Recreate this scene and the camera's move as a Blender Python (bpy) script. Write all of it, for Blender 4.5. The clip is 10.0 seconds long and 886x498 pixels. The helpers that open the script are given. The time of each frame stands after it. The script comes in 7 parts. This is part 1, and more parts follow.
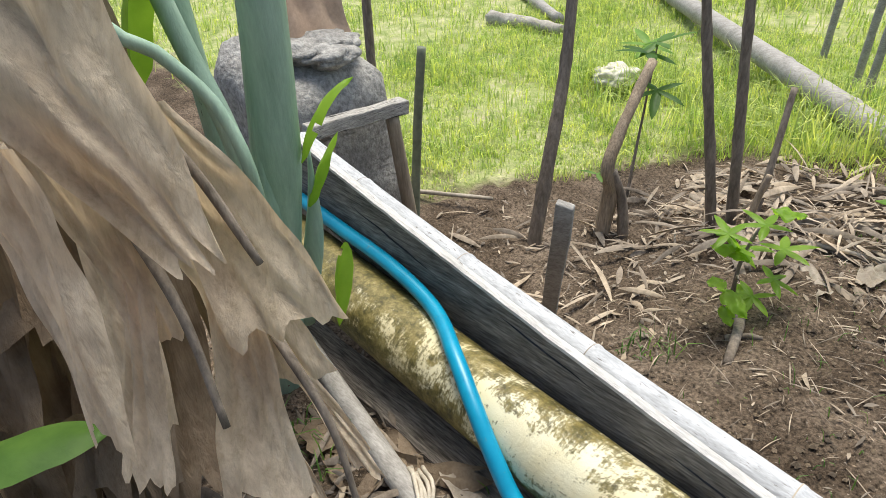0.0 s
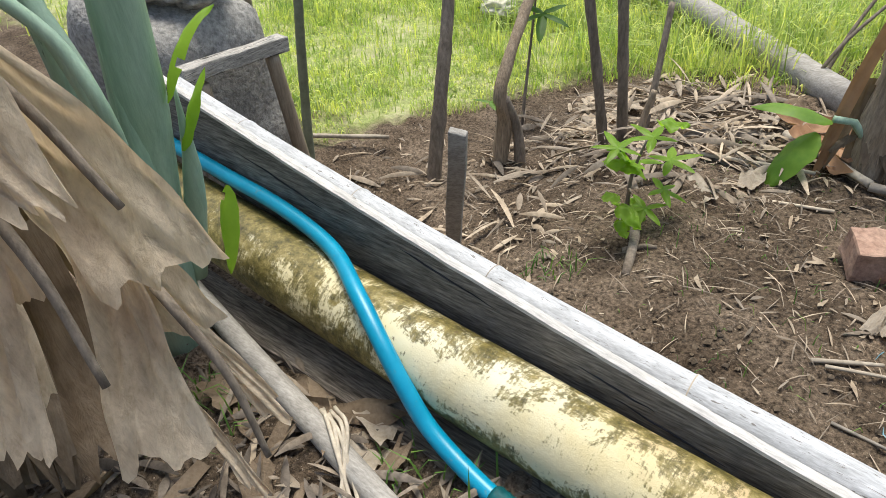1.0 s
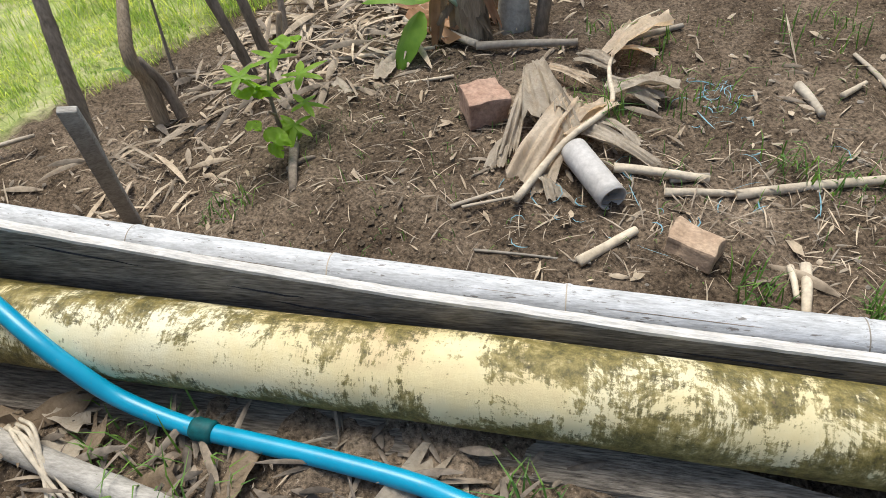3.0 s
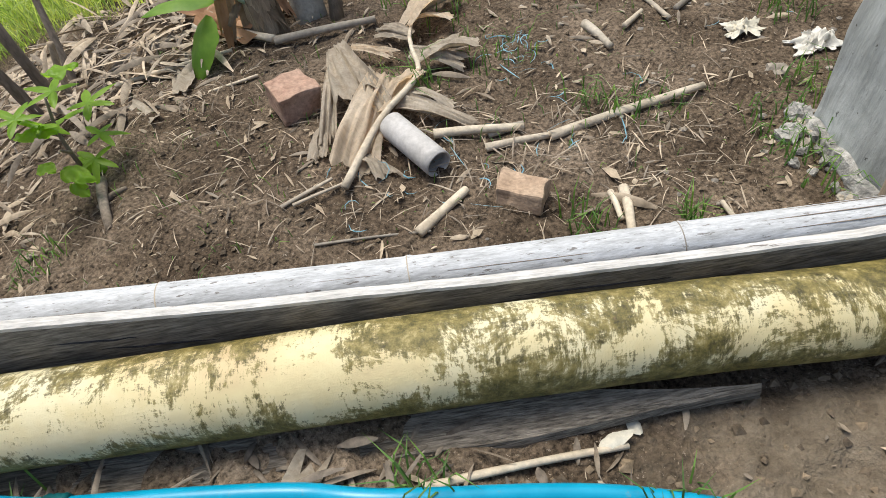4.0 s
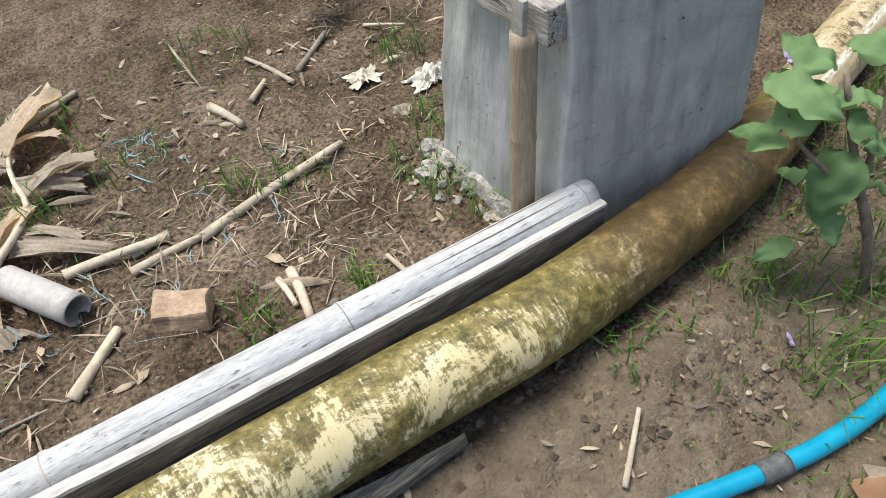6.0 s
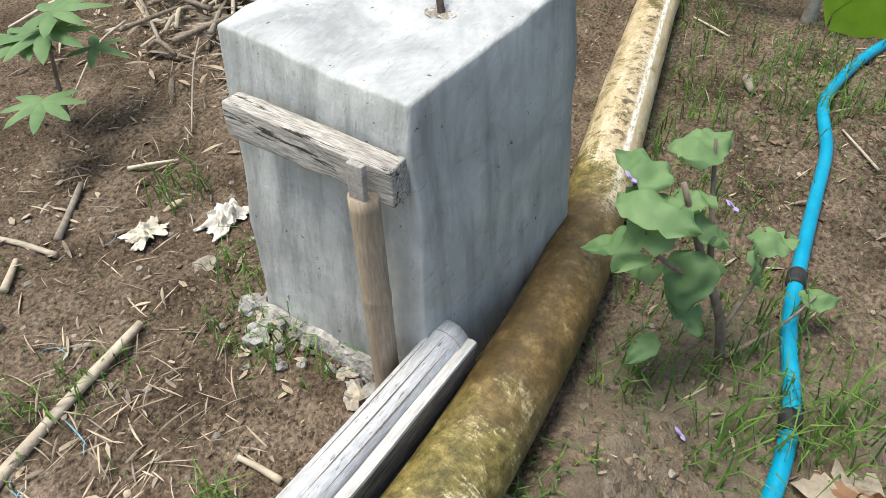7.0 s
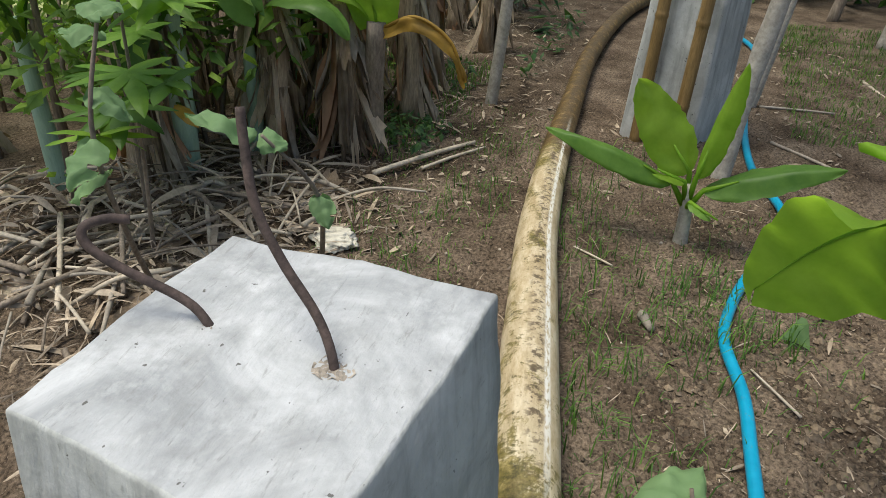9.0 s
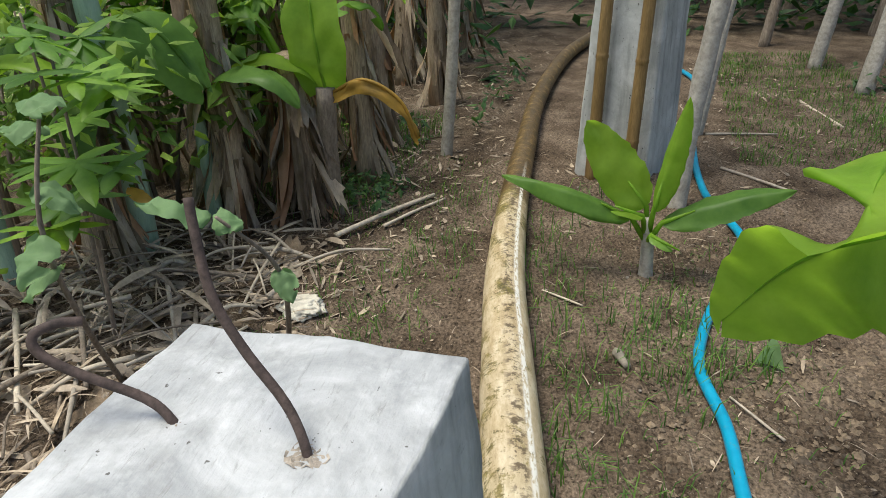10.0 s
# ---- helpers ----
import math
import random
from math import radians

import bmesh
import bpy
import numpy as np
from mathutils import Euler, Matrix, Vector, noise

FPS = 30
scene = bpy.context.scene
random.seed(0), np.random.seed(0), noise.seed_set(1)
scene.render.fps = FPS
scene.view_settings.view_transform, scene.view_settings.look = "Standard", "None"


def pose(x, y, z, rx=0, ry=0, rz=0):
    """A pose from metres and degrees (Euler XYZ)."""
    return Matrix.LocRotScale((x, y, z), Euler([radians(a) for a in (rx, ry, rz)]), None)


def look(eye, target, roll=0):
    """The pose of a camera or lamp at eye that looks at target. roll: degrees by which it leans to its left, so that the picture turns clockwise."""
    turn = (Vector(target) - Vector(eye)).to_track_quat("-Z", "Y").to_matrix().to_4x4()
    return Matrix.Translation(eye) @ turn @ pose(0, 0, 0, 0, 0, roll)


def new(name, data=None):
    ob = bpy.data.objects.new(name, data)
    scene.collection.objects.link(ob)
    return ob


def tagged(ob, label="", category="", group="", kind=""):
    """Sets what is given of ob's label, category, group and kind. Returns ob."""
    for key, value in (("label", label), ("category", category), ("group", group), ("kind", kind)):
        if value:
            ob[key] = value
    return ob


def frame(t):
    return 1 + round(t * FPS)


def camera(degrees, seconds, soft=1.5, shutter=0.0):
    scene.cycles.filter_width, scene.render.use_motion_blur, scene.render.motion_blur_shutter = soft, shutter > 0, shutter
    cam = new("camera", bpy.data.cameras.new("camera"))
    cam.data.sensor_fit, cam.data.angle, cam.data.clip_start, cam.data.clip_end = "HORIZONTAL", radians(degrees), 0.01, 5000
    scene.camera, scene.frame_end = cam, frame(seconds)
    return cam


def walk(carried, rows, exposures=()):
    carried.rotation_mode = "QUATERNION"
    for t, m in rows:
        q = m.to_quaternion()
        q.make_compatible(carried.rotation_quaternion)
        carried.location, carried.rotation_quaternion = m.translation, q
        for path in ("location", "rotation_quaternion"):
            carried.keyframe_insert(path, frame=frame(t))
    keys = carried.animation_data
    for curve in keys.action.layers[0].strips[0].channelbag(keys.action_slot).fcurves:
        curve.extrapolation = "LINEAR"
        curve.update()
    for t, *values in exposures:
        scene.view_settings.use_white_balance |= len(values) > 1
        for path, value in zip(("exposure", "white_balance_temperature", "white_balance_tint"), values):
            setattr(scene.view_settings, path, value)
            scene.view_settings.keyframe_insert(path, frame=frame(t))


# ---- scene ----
cam = camera(66.1, 10.0, soft=0.5)
PATH = [
    (0, (-1.345, -0.842, 1.258), (-2.626, 0.255, 0.184), -3.8),
    (0.5, (-1.339, -0.835, 1.244), (-2.542, 0.3, 0.12), -3.8),
    (1, (-1.331, -0.815, 1.21), (-2.368, 0.388, -0.005), -4.3),
    (1.5, (-1.276, -0.793, 1.2), (-2.108, 0.474, -0.106), -6.0),
    (2, (-1.196, -0.784, 1.19), (-1.875, 0.503, -0.181), -7.5),
    (2.5, (-1.11, -0.795, 1.199), (-1.701, 0.517, -0.19), -10.7),
    (2.7, (-1.056, -0.803, 1.224), (-1.597, 0.522, -0.173), -10.5),
    (3.8, (-0.994, -0.795, 1.181), (-1.104, 0.573, -0.273), -11.5),
    (4, (-0.968, -0.797, 1.185), (-1.022, 0.545, -0.297), -12.3),
    (4.5, (-0.913, -0.806, 1.18), (-0.828, 0.517, -0.318), -11.5),
    (5, (-0.844, -0.816, 1.176), (-0.603, 0.481, -0.327), -11.7),
    (5.2, (-0.817, -0.806, 1.167), (-0.496, 0.471, -0.338), -12.1),
    (6.3, (-0.753, -0.636, 1.166), (0.064, 0.442, -0.307), -6.6),
    (6.5, (-0.744, -0.558, 1.161), (0.179, 0.388, -0.34), -5.7),
    (7, (-0.678, -0.444, 1.198), (0.497, 0.351, -0.211), -1.3),
    (7.5, (-0.578, -0.338, 1.186), (0.685, 0.356, -0.202), 4.5),
    (8, (-0.438, -0.234, 1.199), (1.01, 0.32, -0.064), 9.6),
    (8.5, (-0.371, -0.193, 1.214), (1.168, 0.352, 0.059), 7.0),
    (9, (-0.346, -0.187, 1.247), (1.269, 0.403, 0.226), 2.5),
    (9.5, (-0.326, -0.188, 1.248), (1.331, 0.375, 0.28), -0.1),
    (10, (-0.324, -0.19, 1.266), (1.384, 0.338, 0.368), -1.8),
]
walk(cam, [(t, look(eye, target, roll)) for t, eye, target, roll in PATH],
     exposures=[(t, e, 6500, 6) for t, e in ((0.0, 0.36), (2.5, 0.26), (4.5, 0.24), (5.2, 0.28), (6.5, 0.42), (7.2, 0.45), (8.0, 0.14), (9.0, 0.04), (10.0, 0.18))])

# ---- light ----
world = bpy.data.worlds.new("sky")
scene.world = world
world.use_nodes = True
wn = world.node_tree
sky = wn.nodes.new("ShaderNodeTexSky")
sky.sky_type = 'NISHITA'
sky.sun_disc = False
sky.sun_elevation = radians(72)
sky.sun_rotation = radians(-25)
sky.air_density = 1.0
sky.dust_density = 4.0
wn.links.new(sky.outputs[0], wn.nodes["Background"].inputs[0])
wn.nodes["Background"].inputs[1].default_value = 0.15
sun = new("sun", bpy.data.lights.new("sun", 'SUN'))
sun.data.energy = 2.6
sun.data.angle = radians(28)
sun.data.color = (1.0, 0.95, 0.86)
sun.matrix_world = look((-0.7, 1.5, 5.6), (0, 0, 0))


# ---- materials ----
def mat_new(name):
    m = bpy.data.materials.new(name)
    m.use_nodes = True
    nt = m.node_tree
    return m, nt, nt.nodes["Principled BSDF"]


def node(nt, kind, **vals):
    n = nt.nodes.new(kind)
    for k, v in vals.items():
        n.inputs[k.replace("_", " ")].default_value = v
    return n


def coords(nt, scale=(1, 1, 1), rot=(0, 0, 0)):
    tc = nt.nodes.new("ShaderNodeTexCoord")
    mp = nt.nodes.new("ShaderNodeMapping")
    mp.inputs["Scale"].default_value = scale
    mp.inputs["Rotation"].default_value = rot
    nt.links.new(tc.outputs["Object"], mp.inputs[0])
    return mp.outputs[0]


def ramp(nt, fac, stops):
    r = nt.nodes.new("ShaderNodeValToRGB")
    while len(r.color_ramp.elements) < len(stops):
        r.color_ramp.elements.new(0.5)
    for e, (p, c) in zip(r.color_ramp.elements, stops):
        e.position = p
        e.color = (*c, 1)
    nt.links.new(fac, r.inputs[0])
    return r.outputs[0]


def noise_tex(nt, co, scale, detail=6.0, rough=0.6, dist=0.0):
    n = node(nt, "ShaderNodeTexNoise", Scale=scale, Detail=detail, Roughness=rough, Distortion=dist)
    nt.links.new(co, n.inputs["Vector"])
    return n.outputs["Fac"]


def mix(nt, fac, a, b, mode='MIX'):
    m = nt.nodes.new("ShaderNodeMix")
    m.data_type, m.blend_type = 'RGBA', mode
    for sock, v in ((m.inputs["Factor"], fac), (m.inputs["A"], a), (m.inputs["B"], b)):
        sock = [s for s in m.inputs if s.name == sock.name and (s.type == 'RGBA' or s.name == "Factor" and s.type == 'VALUE')][0]
        if isinstance(v, (int, float)):
            sock.default_value = v
        elif isinstance(v, tuple):
            sock.default_value = (*v, 1)
        else:
            nt.links.new(v, sock)
    return [o for o in m.outputs if o.type == 'RGBA'][0]


def bump(nt, bsdf, height, strength, distance):
    b = node(nt, "ShaderNodeBump", Strength=strength, Distance=distance)
    nt.links.new(height, b.inputs["Height"])
    nt.links.new(b.outputs[0], bsdf.inputs["Normal"])


def rough_mat(name, stops, scale, rough=0.85, fine=60.0, amt=0.4, bump_d=0.004, stretch=(1, 1, 1), rot=(0, 0, 0), vary="", speck=None, spec=0.3):
    """Two-scale mottled surface: stops colour the coarse pattern, a fine grain darkens and lifts it."""
    m, nt, b = mat_new(name)
    co = coords(nt, stretch, rot)
    f = noise_tex(nt, co, scale, 7.0, 0.62)
    c = ramp(nt, f, stops)
    g = noise_tex(nt, co, fine, 4.0, 0.65)
    gc = ramp(nt, g, [(0.3, (1 - amt,) * 3), (0.65, (1 + 0.3 * amt,) * 3)])
    c = mix(nt, 1.0, c, gc, 'MULTIPLY')
    if speck:
        lo, hi, col, sc = speck
        s = noise_tex(nt, co, sc, 5.0, 0.7)
        sm = ramp(nt, s, [(lo, (0, 0, 0)), (hi, (1, 1, 1))])
        c = mix(nt, sm, c, col)
    if vary:
        if vary == "island":
            rnd = nt.nodes.new("ShaderNodeNewGeometry").outputs["Random Per Island"]
        else:
            rnd = nt.nodes.new("ShaderNodeObjectInfo").outputs["Random"]
        vc = ramp(nt, rnd, [(0.0, (0.55, 0.55, 0.56)), (0.5, (0.95, 0.93, 0.9)), (1.0, (1.35, 1.3, 1.2))])
        c = mix(nt, 1.0, c, vc, 'MULTIPLY')
    nt.links.new(c, b.inputs["Base Color"])
    b.inputs["Roughness"].default_value = rough
    b.inputs["Specular IOR Level"].default_value = spec
    if bump_d:
        bump(nt, b, g, 0.8, bump_d)
    return m


def leaf_mat(name, dark, light, rough=0.45, trans=0.35, vary="", pleat=False, stain=None, through_tint=(1.25, 1.25, 0.7)):
    """Thin leaf: diffuse and translucent light, ribs across."""
    m, nt, b = mat_new(name)
    co = coords(nt)
    f = noise_tex(nt, co, 9.0, 5.0, 0.6)
    c = ramp(nt, f, [(0.3, dark), (0.7, light)])
    if pleat:
        line = noise_tex(nt, coords(nt, (14, 14, 1.0)), 7.0, 6.0, 0.7)
        c = mix(nt, 1.0, c, ramp(nt, line, [(0.3, (0.8, 0.76, 0.71)), (0.52, (1.0, 1.0, 1.0)), (0.75, (1.12, 1.12, 1.12))]), 'MULTIPLY')
    if stain:
        s = noise_tex(nt, co, 22.0, 5.0, 0.7)
        c = mix(nt, ramp(nt, s, [(0.56, (0, 0, 0)), (0.68, (1, 1, 1))]), c, stain)
    if vary:
        if vary == "island":
            rnd = nt.nodes.new("ShaderNodeNewGeometry").outputs["Random Per Island"]
        else:
            rnd = nt.nodes.new("ShaderNodeObjectInfo").outputs["Random"]
        c = mix(nt, 1.0, c, ramp(nt, rnd, [(0.0, (0.5, 0.55, 0.55)), (0.6, (1, 1, 1)), (1.0, (1.4, 1.25, 0.9))]), 'MULTIPLY')
    nt.links.new(c, b.inputs["Base Color"])
    b.inputs["Roughness"].default_value = rough
    b.inputs["Specular IOR Level"].default_value = 0.35
    t = nt.nodes.new("ShaderNodeBsdfTranslucent")
    nt.links.new(mix(nt, 1.0, c, through_tint, 'MULTIPLY'), t.inputs["Color"])
    ms = nt.nodes.new("ShaderNodeMixShader")
    ms.inputs[0].default_value = trans
    out = nt.nodes["Material Output"]
    nt.links.new(b.outputs[0], ms.inputs[1])
    nt.links.new(t.outputs[0], ms.inputs[2])
    nt.links.new(ms.outputs[0], out.inputs[0])
    w = noise_tex(nt, coords(nt, (11, 11, 1.2)) if pleat else co, 9.0 if pleat else 45.0, 6.0, 0.65)
    bump(nt, b, w, 0.9 if pleat else 0.5, 0.006 if pleat else 0.003)
    return m


SOIL = rough_mat("soil", [(0.3, (0.06, 0.042, 0.028)), (0.46, (0.148, 0.11, 0.077)), (0.62, (0.248, 0.19, 0.138)), (0.75, (0.34, 0.27, 0.202))], 3.4, 0.95, 90.0, 0.85, 0.02, speck=(0.62, 0.67, (0.4, 0.33, 0.26), 110.0), spec=0.12)


def trodden(m):
    """Drier, paler earth along the walked side of the pipe."""
    nt = m.node_tree
    b = nt.nodes["Principled BSDF"]
    old = b.inputs["Base Color"].links[0].from_socket
    tc = nt.nodes.new("ShaderNodeTexCoord")
    sep = nt.nodes.new("ShaderNodeSeparateXYZ")
    nt.links.new(tc.outputs["Object"], sep.inputs[0])
    masks = []
    for axis_name, lo, hi in (("Y", -0.12, -0.3), ("X", -0.95, -0.55), ("X", 0.9, 0.3), ("Y", -1.7, -1.1)):
        r = nt.nodes.new("ShaderNodeMapRange")
        r.inputs["From Min"].default_value, r.inputs["From Max"].default_value = lo, hi
        nt.links.new(sep.outputs[axis_name], r.inputs["Value"])
        masks.append(r.outputs[0])
    f = noise_tex(nt, tc.outputs["Object"], 5.0, 6.0, 0.7)
    for k in masks:
        n = nt.nodes.new("ShaderNodeMath")
        n.operation = 'MULTIPLY'
        nt.links.new(f, n.inputs[0])
        nt.links.new(k, n.inputs[1])
        f = n.outputs[0]
    pale = ramp(nt, noise_tex(nt, tc.outputs["Object"], 14.0, 12.0, 0.8), [(0.33, (0.125, 0.1, 0.071)), (0.5, (0.2, 0.163, 0.12)), (0.66, (0.3, 0.252, 0.192))])
    nt.links.new(mix(nt, ramp(nt, f, [(0.2, (0, 0, 0)), (0.45, (0.85,) * 3)]), old, pale), b.inputs["Base Color"])


def turf_over(m):
    """Mown turf covers the soil on the lawn beyond the garden's edge."""
    nt = m.node_tree
    b = nt.nodes["Principled BSDF"]
    soil = b.inputs["Base Color"].links[0].from_socket
    tc = nt.nodes.new("ShaderNodeTexCoord")
    sep = nt.nodes.new("ShaderNodeSeparateXYZ")
    nt.links.new(tc.outputs["Object"], sep.inputs[0])
    out = None
    for lo, hi, a, c in ((-3.35, -2.7, 0.85, 2.05), (-1.8, -1.2, 0.0, 2.5)):
        r = nt.nodes.new("ShaderNodeMapRange")
        for k, v in (("From Min", lo), ("From Max", hi), ("To Min", a), ("To Max", c)):
            r.inputs[k].default_value = v
        nt.links.new(sep.outputs["X"], r.inputs["Value"])
        if out is None:
            out = r.outputs[0]
        else:
            n = nt.nodes.new("ShaderNodeMath")
            nt.links.new(out, n.inputs[0])
            nt.links.new(r.outputs[0], n.inputs[1])
            out = n.outputs[0]
    n = nt.nodes.new("ShaderNodeMath")
    n.operation = 'SUBTRACT'
    nt.links.new(sep.outputs["Y"], n.inputs[0])
    nt.links.new(out, n.inputs[1])
    wob = nt.nodes.new("ShaderNodeMath")
    nt.links.new(n.outputs[0], wob.inputs[0])
    nt.links.new(noise_tex(nt, tc.outputs["Object"], 4.0, 6.0, 0.7), wob.inputs[1])
    mask = ramp(nt, wob.outputs[0], [(0.5, (0, 0, 0)), (0.8, (0.85,) * 3)])
    turf = ramp(nt, noise_tex(nt, tc.outputs["Object"], 7.0, 8.0, 0.75), [(0.33, (0.2, 0.3, 0.07)), (0.5, (0.45, 0.5, 0.2)), (0.62, (0.62, 0.6, 0.36)), (0.72, (0.5, 0.42, 0.28))])
    nt.links.new(mix(nt, mask, soil, turf), b.inputs["Base Color"])


trodden(SOIL)
turf_over(SOIL)
CLOD = rough_mat("clod", [(0.3, (0.145, 0.113, 0.082)), (0.7, (0.28, 0.225, 0.168))], 6.0, 0.95, 70.0, 0.5, 0.004, vary="island", spec=0.1)
def concrete_material(name, dark, light, streak):
    """Rendered cement: cloudy tone, vertical runs of damp, pinholes and trowel marks."""
    m, nt, b = mat_new(name)
    co = coords(nt)
    c = ramp(nt, noise_tex(nt, co, 5.5, 8.0, 0.65, 0.6), [(0.32, dark), (0.52, tuple((p + q) / 2 for p, q in zip(dark, light))), (0.68, light)])
    run = noise_tex(nt, coords(nt, (7, 7, 0.7)), 2.6, 6.0, 0.6)
    c = mix(nt, ramp(nt, run, [(0.46, (0, 0, 0)), (0.66, (streak,) * 3)]), c, (0.15, 0.155, 0.145))
    pale = noise_tex(nt, coords(nt, (5, 5, 0.9)), 4.0, 6.0, 0.65)
    c = mix(nt, ramp(nt, pale, [(0.56, (0, 0, 0)), (0.74, (0.5,) * 3)]), c, (0.6, 0.62, 0.62))
    holes = noise_tex(nt, co, 48.0, 3.0, 0.6)
    c = mix(nt, ramp(nt, holes, [(0.69, (0, 0, 0)), (0.72, (0.85,) * 3)]), c, (0.08, 0.075, 0.065))
    scuff = noise_tex(nt, coords(nt, (3, 14, 6)), 6.0, 8.0, 0.75, 0.4)
    c = mix(nt, ramp(nt, scuff, [(0.57, (0, 0, 0)), (0.66, (0.45,) * 3)]), c, (0.2, 0.2, 0.185))
    nt.links.new(c, b.inputs["Base Color"])
    b.inputs["Roughness"].default_value = 0.85
    b.inputs["Specular IOR Level"].default_value = 0.3
    bump(nt, b, mix(nt, 0.5, noise_tex(nt, co, 30.0, 5.0, 0.6), noise_tex(nt, coords(nt, (2, 9, 2)), 9.0, 4.0, 0.6)), 0.8, 0.007)
    return m


CONCRETE = concrete_material("concrete", (0.36, 0.375, 0.355), (0.62, 0.635, 0.615), 0.5)
CONCRETE_TOP = concrete_material("troweled_cement", (0.27, 0.285, 0.29), (0.6, 0.615, 0.62), 0.3)
MORTAR = rough_mat("rough_mortar", [(0.3, (0.27, 0.255, 0.235)), (0.6, (0.44, 0.425, 0.395)), (0.8, (0.56, 0.54, 0.5))], 9.0, 0.95, 60.0, 0.5, 0.012)
BAMBOO = rough_mat("weathered_bamboo", [(0.3, (0.38, 0.385, 0.39)), (0.5, (0.54, 0.55, 0.565)), (0.72, (0.68, 0.69, 0.71))], 5.0, 0.6, 26.0, 0.28, 0.001, stretch=(2.0, 11, 11), speck=(0.6, 0.64, (0.2, 0.185, 0.17), 14.0))
BAMBOO_TAN = rough_mat("tan_bamboo", [(0.3, (0.3, 0.235, 0.165)), (0.7, (0.46, 0.375, 0.28))], 6.0, 0.6, 30.0, 0.3, 0.001, stretch=(8, 8, 0.8), speck=(0.66, 0.74, (0.14, 0.11, 0.08), 6.0))
BAMBOO_BROWN = rough_mat("brown_bamboo", [(0.3, (0.16, 0.1, 0.035)), (0.7, (0.33, 0.22, 0.09))], 4.0, 0.5, 30.0, 0.3, 0.001, stretch=(6, 6, 0.8))
BAMBOO_GREY = rough_mat("grey_bamboo", [(0.3, (0.3, 0.28, 0.25)), (0.7, (0.48, 0.455, 0.42))], 6.0, 0.7, 30.0, 0.35, 0.001, stretch=(2, 7, 7))
BAMBOO_OLIVE = rough_mat("olive_bamboo", [(0.3, (0.15, 0.17, 0.1)), (0.7, (0.33, 0.35, 0.26))], 4.0, 0.6, 30.0, 0.3, 0.001)
PLANK_DARK = rough_mat("dark_weathered_plank", [(0.3, (0.14, 0.131, 0.122)), (0.7, (0.32, 0.302, 0.28))], 6.0, 0.9, 24.0, 0.6, 0.004, stretch=(1, 9, 9))
PLANK_BED = rough_mat("rotting_plank", [(0.3, (0.14, 0.118, 0.095)), (0.7, (0.32, 0.28, 0.235))], 6.0, 0.9, 24.0, 0.7, 0.008, stretch=(1, 12, 12))
PLANK_EDGE = rough_mat("bleached_plank_edge", [(0.3, (0.5, 0.48, 0.45)), (0.7, (0.72, 0.7, 0.67))], 8.0, 0.8, 22.0, 0.3, 0.003, stretch=(1, 8, 8), speck=(0.64, 0.7, (0.17, 0.15, 0.135), 9.0))
WOOD_GREY = rough_mat("weathered_wood", [(0.3, (0.4, 0.37, 0.33)), (0.6, (0.62, 0.59, 0.54)), (0.75, (0.72, 0.7, 0.65))], 6.0, 0.85, 26.0, 0.6, 0.008, stretch=(11, 1.1, 11), speck=(0.57, 0.62, (0.06, 0.054, 0.045), 6.0))
BARK = rough_mat("grey_brown_bark", [(0.3, (0.17, 0.135, 0.1)), (0.7, (0.33, 0.275, 0.22))], 9.0, 0.85, 45.0, 0.45, 0.003, stretch=(2, 2, 0.5))
STEM_TAN = rough_mat("pale_trunk", [(0.3, (0.34, 0.31, 0.26)), (0.7, (0.52, 0.49, 0.43))], 9.0, 0.8, 45.0, 0.35, 0.004)
DRY_TRUNK = rough_mat("dry_banana_trunk", [(0.3, (0.28, 0.21, 0.14)), (0.7, (0.5, 0.4, 0.29))], 8.0, 0.85, 45.0, 0.45, 0.004, stretch=(4, 4, 0.5))
STICK = rough_mat("bleached_stick", [(0.3, (0.36, 0.31, 0.25)), (0.7, (0.58, 0.53, 0.45))], 9.0, 0.85, 50.0, 0.3, 0.002, vary="object")
LITTER = rough_mat("dry_litter", [(0.3, (0.24, 0.19, 0.14)), (0.7, (0.56, 0.48, 0.385))], 9.0, 0.9, 60.0, 0.3, 0.0015, vary="island")
# greyer, darker copy of the litter: the banana's shade is in its colour
LITTER_SHADED = rough_mat("damp_litter", [(0.3, (0.1, 0.08, 0.063)), (0.7, (0.31, 0.265, 0.22))], 9.0, 0.9, 60.0, 0.4, 0.0015, vary="island")
# dark teal that stands for a leaf's shadow on the blue hose
SHADOW_BAND = rough_mat("teal_shadow_band", [(0.3, (0.0, 0.07, 0.08)), (0.7, (0.01, 0.13, 0.14))], 25.0, 0.6, 90.0, 0.3, 0.001)
CLAMP = rough_mat("grey_rubber", [(0.3, (0.05, 0.055, 0.06)), (0.7, (0.14, 0.145, 0.15))], 25.0, 0.7, 90.0, 0.3, 0.001)
CHIP = rough_mat("bark_chip", [(0.3, (0.24, 0.19, 0.14)), (0.7, (0.5, 0.43, 0.34))], 9.0, 0.9, 60.0, 0.3, 0.0, vary="island")
DRY_LEAF = leaf_mat("dry_banana_leaf", (0.56, 0.46, 0.34), (0.86, 0.75, 0.6), 0.7, 0.45, pleat=True, through_tint=(1.12, 1.0, 0.84))
DRY_OLD = leaf_mat("old_dry_leaf", (0.28, 0.235, 0.18), (0.55, 0.48, 0.39), 0.85, 0.2, pleat=True, through_tint=(1.1, 1.0, 0.85))
DRY_DARK = leaf_mat("dark_dry_banana_leaf", (0.16, 0.11, 0.07), (0.4, 0.3, 0.21), 0.85, 0.12, vary="island", pleat=True)
